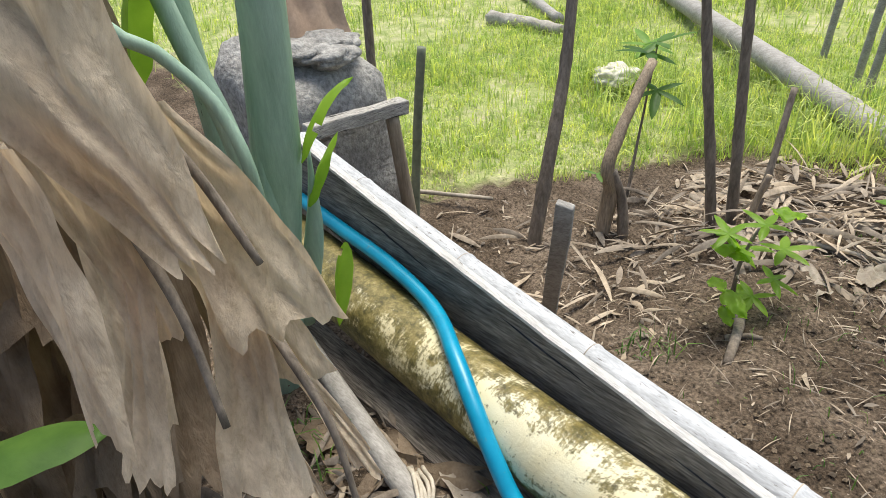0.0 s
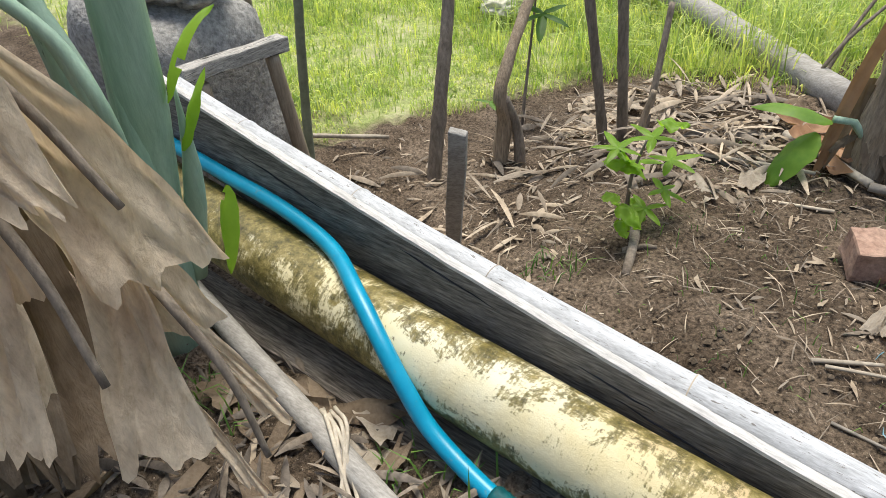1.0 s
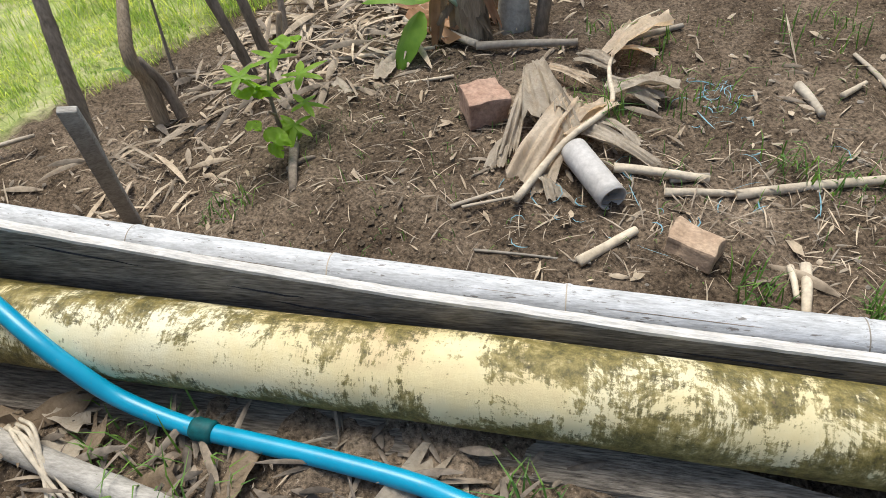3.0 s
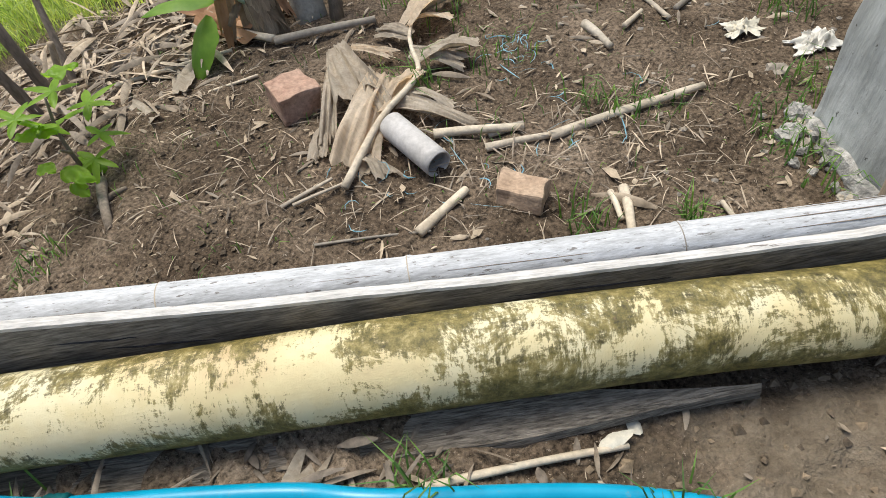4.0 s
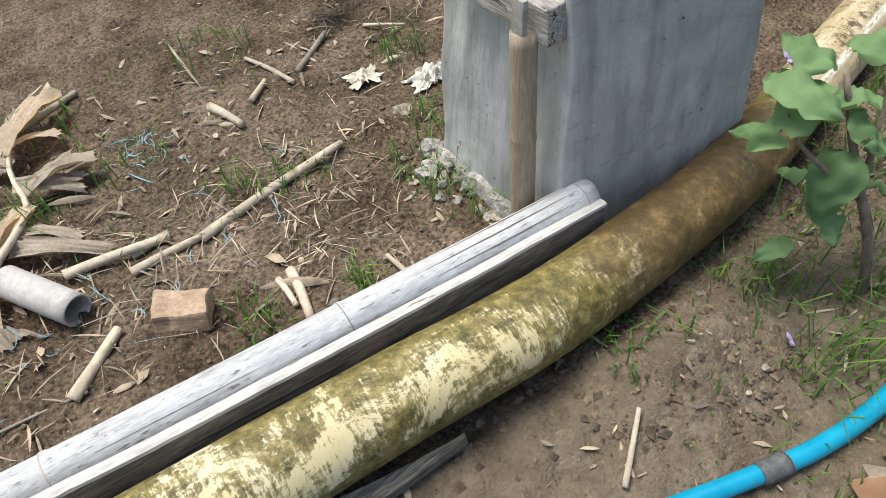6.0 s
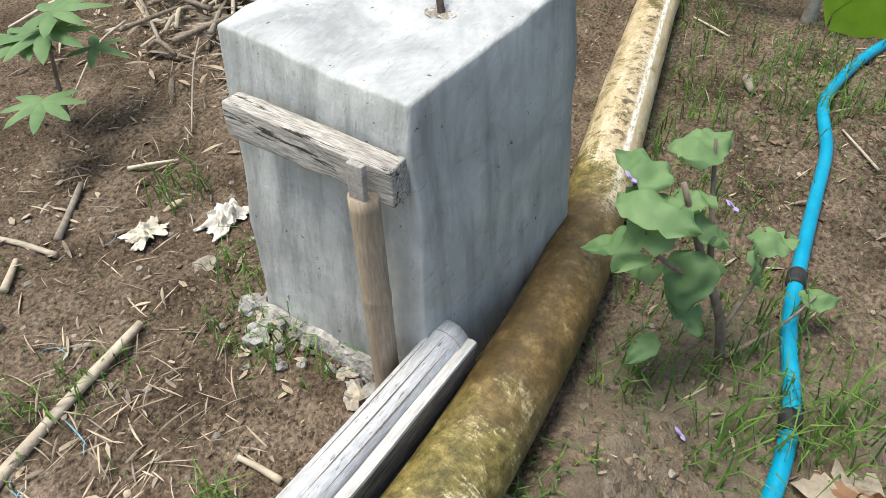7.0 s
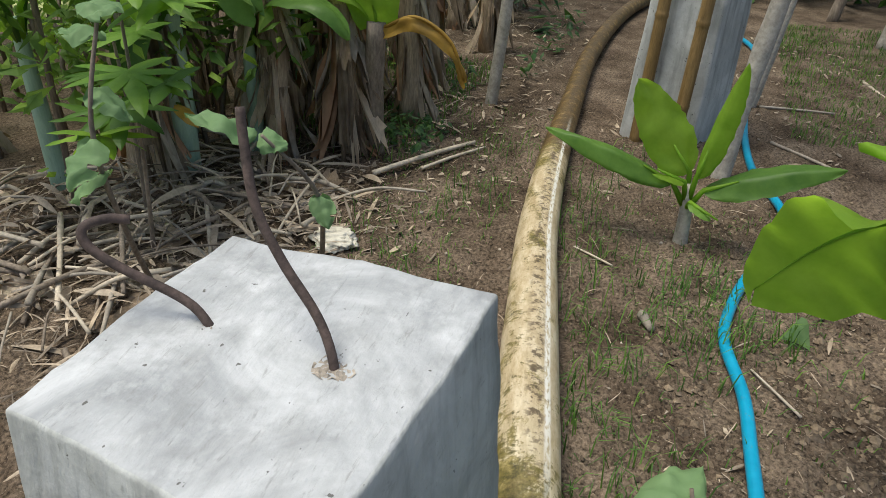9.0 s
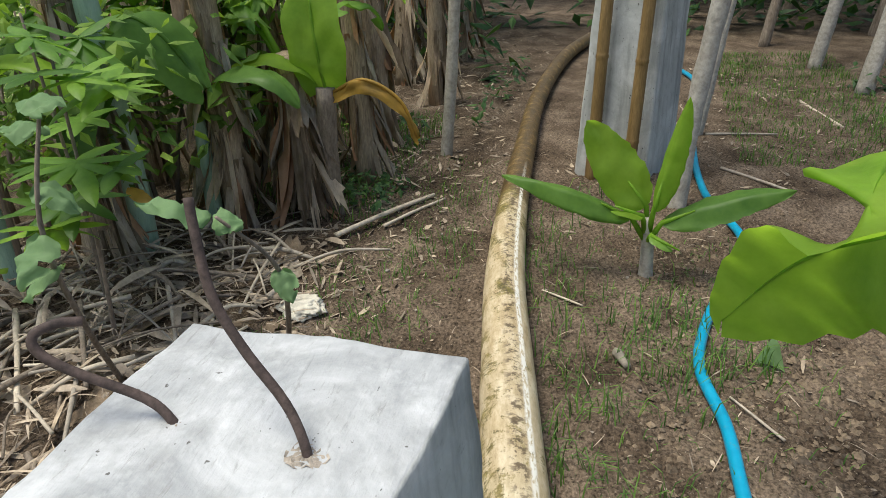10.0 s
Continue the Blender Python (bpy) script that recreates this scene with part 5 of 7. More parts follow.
def dead_leaf():
    th = thing("dead_banana_leaf", (-1.05, 0.85, 0.05), "large dry torn banana leaf lying crumpled on the soil", "dead leaf")
    bm = bmesh.new()
    rib = smooth_path([(-1.225, 0.475, 0.07), (-1.11, 0.668, 0.115), (-1.0, 0.83, 0.115), (-1.005, 1.0, 0.1), (-1.0, 1.125, 0.085), (-0.945, 1.36, 0.07), (-0.845, 1.48, 0.06)], 26)
    tube(bm, rib, [0.0105 - 0.0003 * i for i in range(26)], 8, wob=0.2)
    part("midrib", bm, STICK, th, "pale stiff midrib")
    flaps = (((-1.1, 0.86, 0.12), (-1.2, 0.53, 0.075), 0.07, 0.125, 0.12), ((-1.24, 1.12, 0.08), (-1.17, 0.79, 0.12), 0.05, 0.13, 0.08), ((-1.25, 1.04, 0.07), (-1.265, 0.68, 0.075), 0.03, 0.045, 0.16),
             ((-1.0, 0.86, 0.11), (-1.13, 0.73, 0.095), 0.09, 0.1, 0.1), ((-1.0, 0.93, 0.1), (-0.83, 1.02, 0.075), 0.06, 0.12, 0.12), ((-1.01, 0.98, 0.1), (-0.86, 0.92, 0.07), 0.05, 0.07, 0.14), ((-1.015, 1.14, 0.09), (-0.87, 1.38, 0.08), 0.04, 0.16, 0.1),
             ((-1.06, 0.75, 0.1), (-0.87, 0.64, 0.06), 0.07, 0.035, 0.1), ((-1.04, 0.8, 0.1), (-0.92, 0.72, 0.065), 0.05, 0.045, 0.16), ((-1.19, 1.1, 0.08), (-1.06, 1.03, 0.07), 0.025, 0.045, 0.1), ((-1.17, 0.57, 0.08), (-1.12, 0.5, 0.06), 0.04, 0.06, 0.2),
             ((-1.27, 0.74, 0.07), (-1.3, 0.62, 0.06), 0.03, 0.06, 0.2), ((-0.98, 1.2, 0.08), (-0.86, 1.2, 0.06), 0.03, 0.06, 0.12), ((-1.15, 0.9, 0.12), (-1.1, 0.72, 0.1), 0.05, 0.06, 0.15), ((-1.0, 1.1, 0.08), (-1.1, 1.2, 0.06), 0.04, 0.06, 0.15))
    for k, (a, b, w0, w1, bu) in enumerate(flaps):
        d = Vector(b) - Vector(a)
        side = Vector((d.y, -d.x, 0.25 * (-1) ** k * d.length))
        for h in (-1, 1):
            off = side.normalized() * (0.22 * h * w1)
            bm = bmesh.new()
            hung(bm, Vector(a) + off * 0.5, Vector(b) + off + d * (0.12 * noise.noise((k, h, 2))), w0 * 0.7, w1 * 0.62, side + d * 0.3 * noise.noise((k * 3, h, 5)), k * 4.1 + 2 + h, 20, 12, 0.34, bu * 0.5 + 0.03 * h, 0.09)
            for v in bm.verts:
                v.co.z = max(v.co.z, height(v.co.x, v.co.y) + 0.008)
            part("flap", bm, DRY_OLD if k % 3 else DRY_LEAF, th, "curled papery flap")
    return th


dead_leaf()


def banana_stump():
    th = thing("banana_plant", (-1.38, 1.42, 0.0), "banana stump wrapped in dry brown sheaths with one young leaf", "banana plant")
    for x, y, r, mat in ((-1.49, 1.4, 0.055, DRY_TRUNK), (-1.34, 1.46, 0.05, STEM_TAN), (-1.45, 1.62, 0.05, DRY_TRUNK)):
        bm = bmesh.new()
        tube(bm, smooth_path([(x, y, -0.05), (x + 0.01, y + 0.02, 0.3), (x + 0.03, y + 0.05, 0.9)], 14), [r * (1.15 - 0.02 * i) for i in range(14)], 14, wob=0.3)
        part("stem", bm, mat, th)
    bm = bmesh.new()
    tube(bm, [(-1.25, 1.4, -0.02), (-1.21, 1.5, 0.25), (-1.14, 1.66, 0.6)], 0.024, 10, wob=0.2)
    part("stem", bm, BARK, th)
    rng = random.Random(8)
    for k in range(9):
        a = Vector((-1.49 + rng.uniform(-0.06, 0.06), 1.37 + rng.uniform(-0.02, 0.05), rng.uniform(0.15, 0.5)))
        bm = bmesh.new()
        hung(bm, a, (a.x + rng.uniform(-0.08, 0.08), a.y - rng.uniform(0.0, 0.08), rng.uniform(0.0, 0.12)), 0.04, rng.uniform(0.02, 0.05), (1, 0.3, 0), k * 3.0, 10, 5, 0.3, 0.06, 0.2)
        part("sheath", bm, RUST_LEAF if k % 3 == 0 else DRY_DARK, th)
    for b, w, l, wd, dr in (((-1.63, 1.3, 0.17), (-0.25, -0.3, -0.35), 0.22, 0.13, 0.5), ((-1.6, 1.33, 0.2), (-0.75, -0.1, 0.25), 0.24, 0.1, 0.9)):
        bm = bmesh.new()
        blade(bm, b, w, l, wd, dr, 0.25, 12, 4, 0.05, 3)
        part("leaf", bm, GREEN, th, "fresh green leaf")
    bm = bmesh.new()
    tube(bm, [(-1.48, 1.4, 0.1), (-1.55, 1.36, 0.2), (-1.6, 1.33, 0.21)], 0.012, 8)
    part("petiole", bm, PSEUDO, th)
    return th


banana_stump()
for k, (x, y) in enumerate(((-1.72, 1.5), (-1.58, 1.62), (-1.8, 1.62), (-1.65, 1.42))):
    bm = bmesh.new()
    z = height(x, y)
    hung(bm, (x, y, z + 0.07), (x + 0.2, y - 0.12 + 0.05 * k, z + 0.05), 0.09, 0.14, (0.4, 0.9, 0), k * 5.0, 14, 9, 0.35, 0.12, 0.3)
    solo("dead_leaf", bm, RUST_LEAF, (x, y, z), "curled rust-brown dead leaf on the litter", "dead leaf", "dead leaves")


# ---- living plants ----
def palmate(bm, at, way, size, lobes, droop=0.5, seed=0, spread=2.2, width=0.3):
    """Leaf of lobes spreading from one point."""
    way = Vector(way).normalized()
    side = way.cross(Vector((0, 0, 1))).normalized()
    up = side.cross(way)
    for k in range(lobes):
        a = (k / (lobes - 1) - 0.5) * 2 * spread
        d = way * math.cos(a) + side * math.sin(a) + up * 0.05
        blade(bm, at, d, size * (1 - 0.25 * abs(a) / spread), size * width, droop, 0.25, 7, 2, 0.06, seed + k, 0, 0.75)


def leafy(name, at, label, cat, stems, leaves, leaf_material, stem_material, kind_of=0, group=""):
    """Plant of stems [(points, radius)] and leaves [(base, way, size, lobes)]."""
    th = thing(name, at, label, cat, group)
    for pts, r in stems:
        bm = bmesh.new()
        tube(bm, smooth_path(pts, 14), [r * (1 - 0.045 * i) for i in range(14)], 8, wob=0.1)
        part("stem", bm, stem_material, th)
    for k, (b, w, size, lobes) in enumerate(leaves):
        bm = bmesh.new()
        if lobes > 1:
            palmate(bm, b, w, size, lobes, 0.6, k * 7)
        else:
            blade(bm, b, w, size * 0.92, size * 0.7, 0.8, 0.35, 14, 5, 0.22, k + 3, 0.04, 0.62)
        part("leaf", bm, leaf_material, th)
    return th


rng = random.Random(21)
leafy("papaya_seedling", (-2.0, 0.8, 0.0), "small leafy green seedling with drooping leaves", "seedling",
      [([(-2.0, 0.82, -0.03), (-1.99, 0.8, 0.15), (-1.96, 0.8, 0.28)], 0.008), ([(-1.99, 0.8, 0.1), (-1.95, 0.7, 0.18), (-1.93, 0.66, 0.2)], 0.005)],
      [((-1.97 + rng.uniform(-0.05, 0.06), 0.78 + rng.uniform(-0.13, 0.13), 0.06 + 0.23 * k / 12), (rng.uniform(-1, 1), rng.uniform(-1, 1), rng.uniform(-0.3, 0.4)), rng.uniform(0.07, 0.11), 5 if k % 2 else 1) for k in range(15)], GREEN_BRIGHT, BARK)
leafy("cassava_shoot", (-2.62, 1.2, -0.1), "cassava shoot with broad drooping green leaves", "shoot",
      [([(-2.75, 1.4, -0.18), (-2.78, 1.5, 0.1), (-2.8, 1.6, 0.45)], 0.008)],
      [((-2.72, 1.5, 0.3), (0.3, -0.6, -0.3), 0.15, 5), ((-2.8, 1.55, 0.42), (-0.3, -0.6, 0.2), 0.16, 5), ((-2.8, 1.6, 0.45), (0.6, 0.3, 0.3), 0.15, 5), ((-2.9, 1.7, 0.4), (-0.5, 0.3, 0.2), 0.15, 5), ((-2.66, 1.05, 0.12), (-0.5, -0.2, 0.1), 0.07, 3)], GREEN, BARK)
leafy("cassava_shoot", (0.2, 1.55, 0.0), "cassava shoot with blue-green fingered leaves over dry sticks", "shoot",
      [([(0.15, 1.5, -0.03), (0.2, 1.52, 0.2), (0.24, 1.5, 0.34)], 0.008)],
      [((0.2, 1.5, 0.3), (-0.5, -0.7, 0.0), 0.17, 7), ((0.25, 1.5, 0.34), (0.5, -0.6, 0.1), 0.17, 7), ((0.16, 1.55, 0.28), (-0.8, 0.3, 0.1), 0.15, 7), ((0.3, 1.45, 0.22), (0.3, -0.9, -0.1), 0.12, 5), ((0.05, 1.35, 0.2), (-0.6, -0.6, 0.0), 0.14, 7)], GREEN_GREY, BARK)
EGG = [((0.242, -0.226, 0.515), (0.25, 0.9, 0.25), 0.13), ((0.383, -0.287, 0.5), (0.8, -0.35, 0.15), 0.15), ((0.175, -0.28, 0.5), (-0.15, -0.8, 0.15), 0.16), ((0.15, -0.26, 0.43), (-0.5, 0.35, -0.55), 0.15), ((0.218, -0.353, 0.3), (-0.5, -0.1, -0.7), 0.15), ((0.377, -0.453, 0.27), (0.1, -0.5, -0.7), 0.11),
       ((0.44, -0.455, 0.3), (0.6, -0.6, 0.05), 0.12), ((0.19, -0.31, 0.13), (-0.6, 0.3, -0.2), 0.09), ((0.3, -0.3, 0.44), (0.5, 0.4, -0.1), 0.12), ((0.28, -0.36, 0.4), (0.2, -0.8, -0.3), 0.11), ((0.33, -0.25, 0.38), (0.5, 0.7, -0.2), 0.11), ((0.2, -0.2, 0.36), (-0.3, 0.9, -0.3), 0.11), ((0.55, -0.58, 0.1), (0.4, -0.6, 0.1), 0.1),
       ((0.36, -0.35, 0.33), (0.9, -0.1, -0.2), 0.12), ((0.24, -0.38, 0.22), (-0.3, -0.6, -0.4), 0.1), ((0.42, -0.36, 0.2), (0.7, 0.2, -0.2), 0.1), ((0.28, -0.26, 0.25), (0.1, 0.8, -0.3), 0.1)]
leafy("eggplant", (0.35, -0.455, 0.0), "eggplant bush with grey-green lobed leaves and purple flowers", "eggplant",
      [([(0.35, -0.455, -0.03), (0.32, -0.42, 0.15), (0.28, -0.35, 0.33), (0.26, -0.29, 0.48)], 0.012), ([(0.3, -0.38, 0.25), (0.35, -0.33, 0.4), (0.38, -0.3, 0.5)], 0.007), ([(0.33, -0.43, 0.12), (0.4, -0.45, 0.22), (0.43, -0.45, 0.28)], 0.006), ([(0.3, -0.38, 0.24), (0.2, -0.3, 0.36), (0.16, -0.27, 0.44)], 0.006), ([(0.35, -0.455, 0.02), (0.46, -0.53, 0.06), (0.54, -0.57, 0.1)], 0.005)],
      [(Vector(c) - Vector(w).normalized() * z * 0.45, w, z, 1) for c, w, z in EGG], GREEN_GREY, BARK)
for x, y, z in ((0.204, -0.219, 0.5), (0.31, -0.37, 0.43), (0.13, -0.44, 0.015)):
    bm = bmesh.new()
    palmate(bm, (x, y, z), (-0.4, 0.3, 0.6), 0.02, 5, 0.3, 2, 2.5, 0.5)
    solo("eggplant_flower", bm, PURPLE, (x, y, z), "small pale purple eggplant flower", "flower", "eggplant flowers")


def young_banana():
    th = thing("banana_plant", (2.08, -0.25, 0.0), "young banana plant with bright green upright leaves", "banana plant")
    bm = bmesh.new()
    tube(bm, smooth_path([(2.06, -0.255, -0.03), (2.06, -0.25, 0.1), (2.05, -0.235, 0.24)], 10), [0.03, 0.028, 0.026, 0.025, 0.024, 0.023, 0.022, 0.02, 0.018, 0.012], 12)
    part("stem", bm, STEM_TAN, th, "pale pinkish stem")
    # base, way, length, width, droop, fold, twist, material
    for k, (b, w, l, wd, dr, fo, tw, mt) in enumerate((((2.03, -0.18, 0.24), (-0.1, 0.9, 0.42), 0.5, 0.15, 0.55, 0.75, -0.5, GREEN), ((2.05, -0.23, 0.28), (-0.12, 0.6, 0.8), 0.4, 0.2, -0.15, 0.15, -1.15, GREEN_BRIGHT), ((2.03, -0.255, 0.27), (0.0, -0.16, 1.0), 0.42, 0.13, 0.1, 0.8, 1.0, GREEN_BRIGHT),
                                                       ((2.03, -0.29, 0.23), (-0.05, -0.9, 0.5), 0.45, 0.15, 0.55, 0.45, 0.6, GREEN), ((2.02, -0.255, 0.18), (-0.3, -0.5, -0.1), 0.1, 0.07, 0.6, 0.3, 0.0, GREEN), ((2.03, -0.22, 0.25), (-0.3, 0.6, 0.3), 0.13, 0.07, 0.5, 0.5, 0.0, GREEN_BRIGHT))):
        bm = bmesh.new()
        blade(bm, b, w, l, wd, dr, fo, 22, 6, 0.07, k + 2, 0.0, 0.72, tw)
        part("leaf", bm, mt, th)
        bm = bmesh.new()
        d = Vector(w).normalized()
        tube(bm, [Vector((2.06, -0.245, 0.13)), Vector(b), Vector(b) + d * 0.12], [0.013, 0.009, 0.003], 8)
        part("petiole", bm, GREEN_BRIGHT, th)
    return th


young_banana()


def large_leaf_banana():
    th = thing("banana_plant", (1.05, -1.45, 0.0), "banana plant reaching over the path with one huge glossy leaf", "banana plant")
    bm = bmesh.new()
    tube(bm, smooth_path([(1.1, -1.5, -0.05), (1.1, -1.48, 0.4), (1.08, -1.4, 0.8)], 14), [0.06 - 0.002 * i for i in range(14)], 14)
    part("stem", bm, PSEUDO, th)
    # the blade rises from its stalk, arches over and then hangs, tip towards the pillar
    rib = smooth_path([(1.08, -1.4, 0.8), (0.98, -1.0, 0.85), (0.86, -0.72, 0.815), (0.8, -0.58, 0.785), (0.84, -0.5, 0.725), (0.88, -0.44, 0.64), (0.9, -0.375, 0.53)], 40)
    bm = bmesh.new()
    tube(bm, rib, [0.009 - 0.00021 * i for i in range(40)], 8)
    part("midrib", bm, GREEN_BRIGHT, th, "yellow-green midrib")
    bm = bmesh.new()
    rows = []
    for i, p in enumerate(rib[9:]):
        u = i / 30
        t = (rib[min(39, i + 10)] - rib[i + 8]).normalized()
        hang = sm(0.45, 0.62, u)
        near = Vector((-0.3, 0.85, 0.02)).lerp(Vector((0.05, 0.75, 0.45)), hang)
        away = Vector((0.85, -0.05, 0.1)).lerp(Vector((0.02, -0.8, -0.5)), hang)
        row = []
        for s in [k / 7 for k in range(-7, 8)]:
            d = near if s < 0 else away
            d = (d - t * d.dot(t)).normalized()
            w = ((0.045 + 0.085 * sm(0.25, 0.6, u)) if s < 0 else 0.32 - 0.12 * hang) * max(0.02, math.sin(math.pi * min(1, 0.1 + 0.9 * u)) ** 0.5)
            q = p + d * (abs(s) * w)
            q += Vector((0.006, 0, 0.006)) * math.sin(u * 46 + abs(s) * 2.5) * abs(s) - Vector((0, 0, 0.025 * s * s))
            row.append(q)
        rows.append(row)
    sheet(bm, rows)
    part("leaf", bm, GREEN_BRIGHT, th, "broad sunlit leaf blade")
    return th


large_leaf_banana()
bm = bmesh.new()
sheet(bm, [[(1.52 + 0.012 * j + 0.006 * i, -0.665 + 0.028 * j * (1 - i / 5) + 0.006 * i, 0.01 + 0.075 * (i / 4) + 0.006 * math.sin(j * 1.3)) for j in range(4)] for i in range(5)])
solo("fallen_leaf", bm, GREEN_GREY, (1.52, -0.63, 0.02), "pale green leaf scrap standing in the soil", "leaf")


def trunk(pts, r0, r1, material, label, crown=0, leaf_material=GREEN_FAR, rings=0, seed=1):
    th = thing("tree", pts[0], label, "tree", "slender trees behind the garden")
    bm = bmesh.new()
    n = 26
    rad = [r0 + (r1 - r0) * i / (n - 1) for i in range(n)]
    if rings:
        rad = [r * (1.1 if i % rings == 0 else 1) for i, r in enumerate(rad)]
    ps = smooth_path(pts, n)
    tube(bm, ps, rad, 12, wob=0.16)
    part("trunk", bm, material, th)
    rng = random.Random(seed)
    bm = bmesh.new()
    for k in range(crown):
        a = rng.uniform(0, 6.28)
        d = Vector((math.cos(a), math.sin(a), rng.uniform(-0.1, 0.8)))
        b = ps[-1] - Vector((0, 0, rng.uniform(0, 0.5)))
        e = b + d * rng.uniform(0.3, 0.8)
        tube(bm, [b, b.lerp(e, 0.5) + Vector((0, 0, 0.05)), e], [0.014, 0.01, 0.005], 6)
        palmate(bm, e, d, 0.28, 7, 0.8, k, 2.4, 0.22)
    if crown:
        part("crown", bm, leaf_material, th)


trunk([(2.72, -0.37, -0.05), (2.76, -0.39, 0.4), (2.79, -0.44, 0.9), (2.86, -0.5, 1.6), (2.9, -0.52, 2.3)], 0.042, 0.03, STEM_TAN, "pale scarred papaya trunk beside the far pillar", 12, GREEN, 3)
trunk([(3.9, -0.5, -0.05), (4.0, -0.6, 0.8), (4.2, -0.8, 2.2)], 0.03, 0.02, STEM_TAN, "pale thin leaning trunk", 8, GREEN, 0, 5)
for k, (x, y, lx, r) in enumerate(((5.96, -1.48, 0.12, 0.055), (5.13, -1.66, 0.15, 0.06), (6.9, -1.2, 0.2, 0.05), (7.6, -2.3, 0.0, 0.07), (8.2, -0.9, -0.2, 0.06), (6.6, -2.6, 0.2, 0.06), (9.0, -1.7, 0.1, 0.08), (5.2, -0.55, 0.1, 0.035))):
    trunk([(x, y, -0.05), (x + lx, y - 0.15, 1.2), (x + 2 * lx, y - 0.25, 3.2)], r, r * 0.7, STEM_TAN if k in (0, 1, 5) else BARK, "slender leaning grey tree trunk in shade", 8, GREEN_FAR, 0, k + 20)
pole("stake", [(3.25, 0.88, -0.05), (3.28, 0.84, 0.5), (3.3, 0.78, 1.5)], 0.035, 0.03, STEM_TAN, "bare dry upright pole at the thicket edge", "stake", G1)


# ---- banana thicket ----
def dry_clump(x, y, h, r, seed, green):
    rng = random.Random(seed)
    h = h if green else h + 0.75
    th = thing("banana_plant", (x, y, 0.0), "old banana plant skirted with hanging dry brown leaves" if green else "dead banana stem wrapped in ragged brown sheaths", "banana plant", "banana thicket")
    bm = bmesh.new()
    lean = Vector((rng.uniform(-0.15, 0.15), rng.uniform(-0.15, 0.15), 0))
    ps = smooth_path([Vector((x, y, -0.03)), Vector((x, y, h * 0.5)) + lean * 0.4, Vector((x, y, h)) + lean], 12)
    tube(bm, ps, [r * (1.1 - 0.03 * i) for i in range(12)], 12, wob=0.2)
    part("stem", bm, DRY_TRUNK, th)
    for k in range(40):
        p = ps[rng.randint(2, 11)]
        a = rng.uniform(0, 6.28)
        d = Vector((math.cos(a), math.sin(a), 0))
        t = p + d * r
        L = rng.uniform(0.2, 0.6)
        bm = bmesh.new()
        hung(bm, t, t + d * rng.uniform(0.0, 0.14) + Vector((0, 0, -min(L, t.z - 0.02))), rng.uniform(0.015, 0.04), rng.uniform(0.015, 0.075), (-d.y, d.x, rng.uniform(-0.2, 0.2)), seed + k * 1.3, 9, 5, 0.4, 0.1, 0.4)
        part("dry_leaf", bm, (DRY_DARK, DRY_OLD, RUST_LEAF, DRY_DARK, DRY_LEAF)[k % 5], th)
    for k in range(green):
        a = rng.uniform(0, 6.28)
        d = Vector((math.cos(a), math.sin(a), rng.uniform(0.3, 1.1)))
        bm = bmesh.new()
        tube(bm, [ps[-2], ps[-1] + d * 0.12, ps[-1] + d * 0.25], [0.018, 0.012, 0.008], 7)
        blade(bm, ps[-1] + d * 0.2, d, rng.uniform(0.5, 0.9), rng.uniform(0.16, 0.26), rng.uniform(1.0, 2.2), 0.35, 16, 4, 0.1, seed + k, 0.08, 0.8)
        part("leaf", bm, GREEN if k % 2 else GREEN_BRIGHT, th)
    return th


for k, (x, y, h, r, g) in enumerate(((2.3, 1.25, 0.75, 0.06, 3), (2.35, 1.75, 0.8, 0.05, 0), (1.6, 1.8, 0.5, 0.08, 0), (2.75, 1.15, 0.9, 0.06, 0), (2.9, 1.5, 1.0, 0.08, 3), (1.75, 2.0, 0.9, 0.07, 4), (3.3, 1.3, 1.1, 0.07, 0), (2.5, 2.3, 1.1, 0.08, 4), (3.8, 1.6, 1.2, 0.08, 3), (4.3, 1.25, 1.2, 0.06, 0), (4.9, 1.7, 1.3, 0.08, 3), (3.4, 2.4, 1.3, 0.09, 4), (1.5, 2.7, 1.0, 0.08, 4), (5.8, 1.5, 1.3, 0.08, 2), (2.1, 1.5, 0.55, 0.06, 0), (2.55, 1.45, 0.7, 0.06, 0))):
    dry_clump(x, y, h, r, 100 + k * 17, g)


def draped(rib, w, down, material, label, side2=(0, 0, -1), name="banana_leaf", at=(0, 0, 0)):
    """Big leaf whose two halves fall from a curved rib."""
    rib = smooth_path(rib, 20)
    bm = bmesh.new()
    rows = []
    for i, p in enumerate(rib):
        u = i / 19
        ww = w * max(0.05, math.sin(math.pi * min(1.0, 0.1 + 0.88 * u)) ** 0.5)
        row = []
        for k in range(-5, 6):
            s = k / 5
            d = Vector(down) if s < 0 else Vector(side2)
            row.append(p + d.normalized() * abs(s) * ww + Vector((0.02 * noise.noise((u * 6, s * 2, w)), 0.02 * noise.noise((u * 6, s * 2, 4)), -0.03 * s * s)))
        rows.append(row)
    sheet(bm, rows)
    tube(bm, rib, 0.007, 6)
    return bm


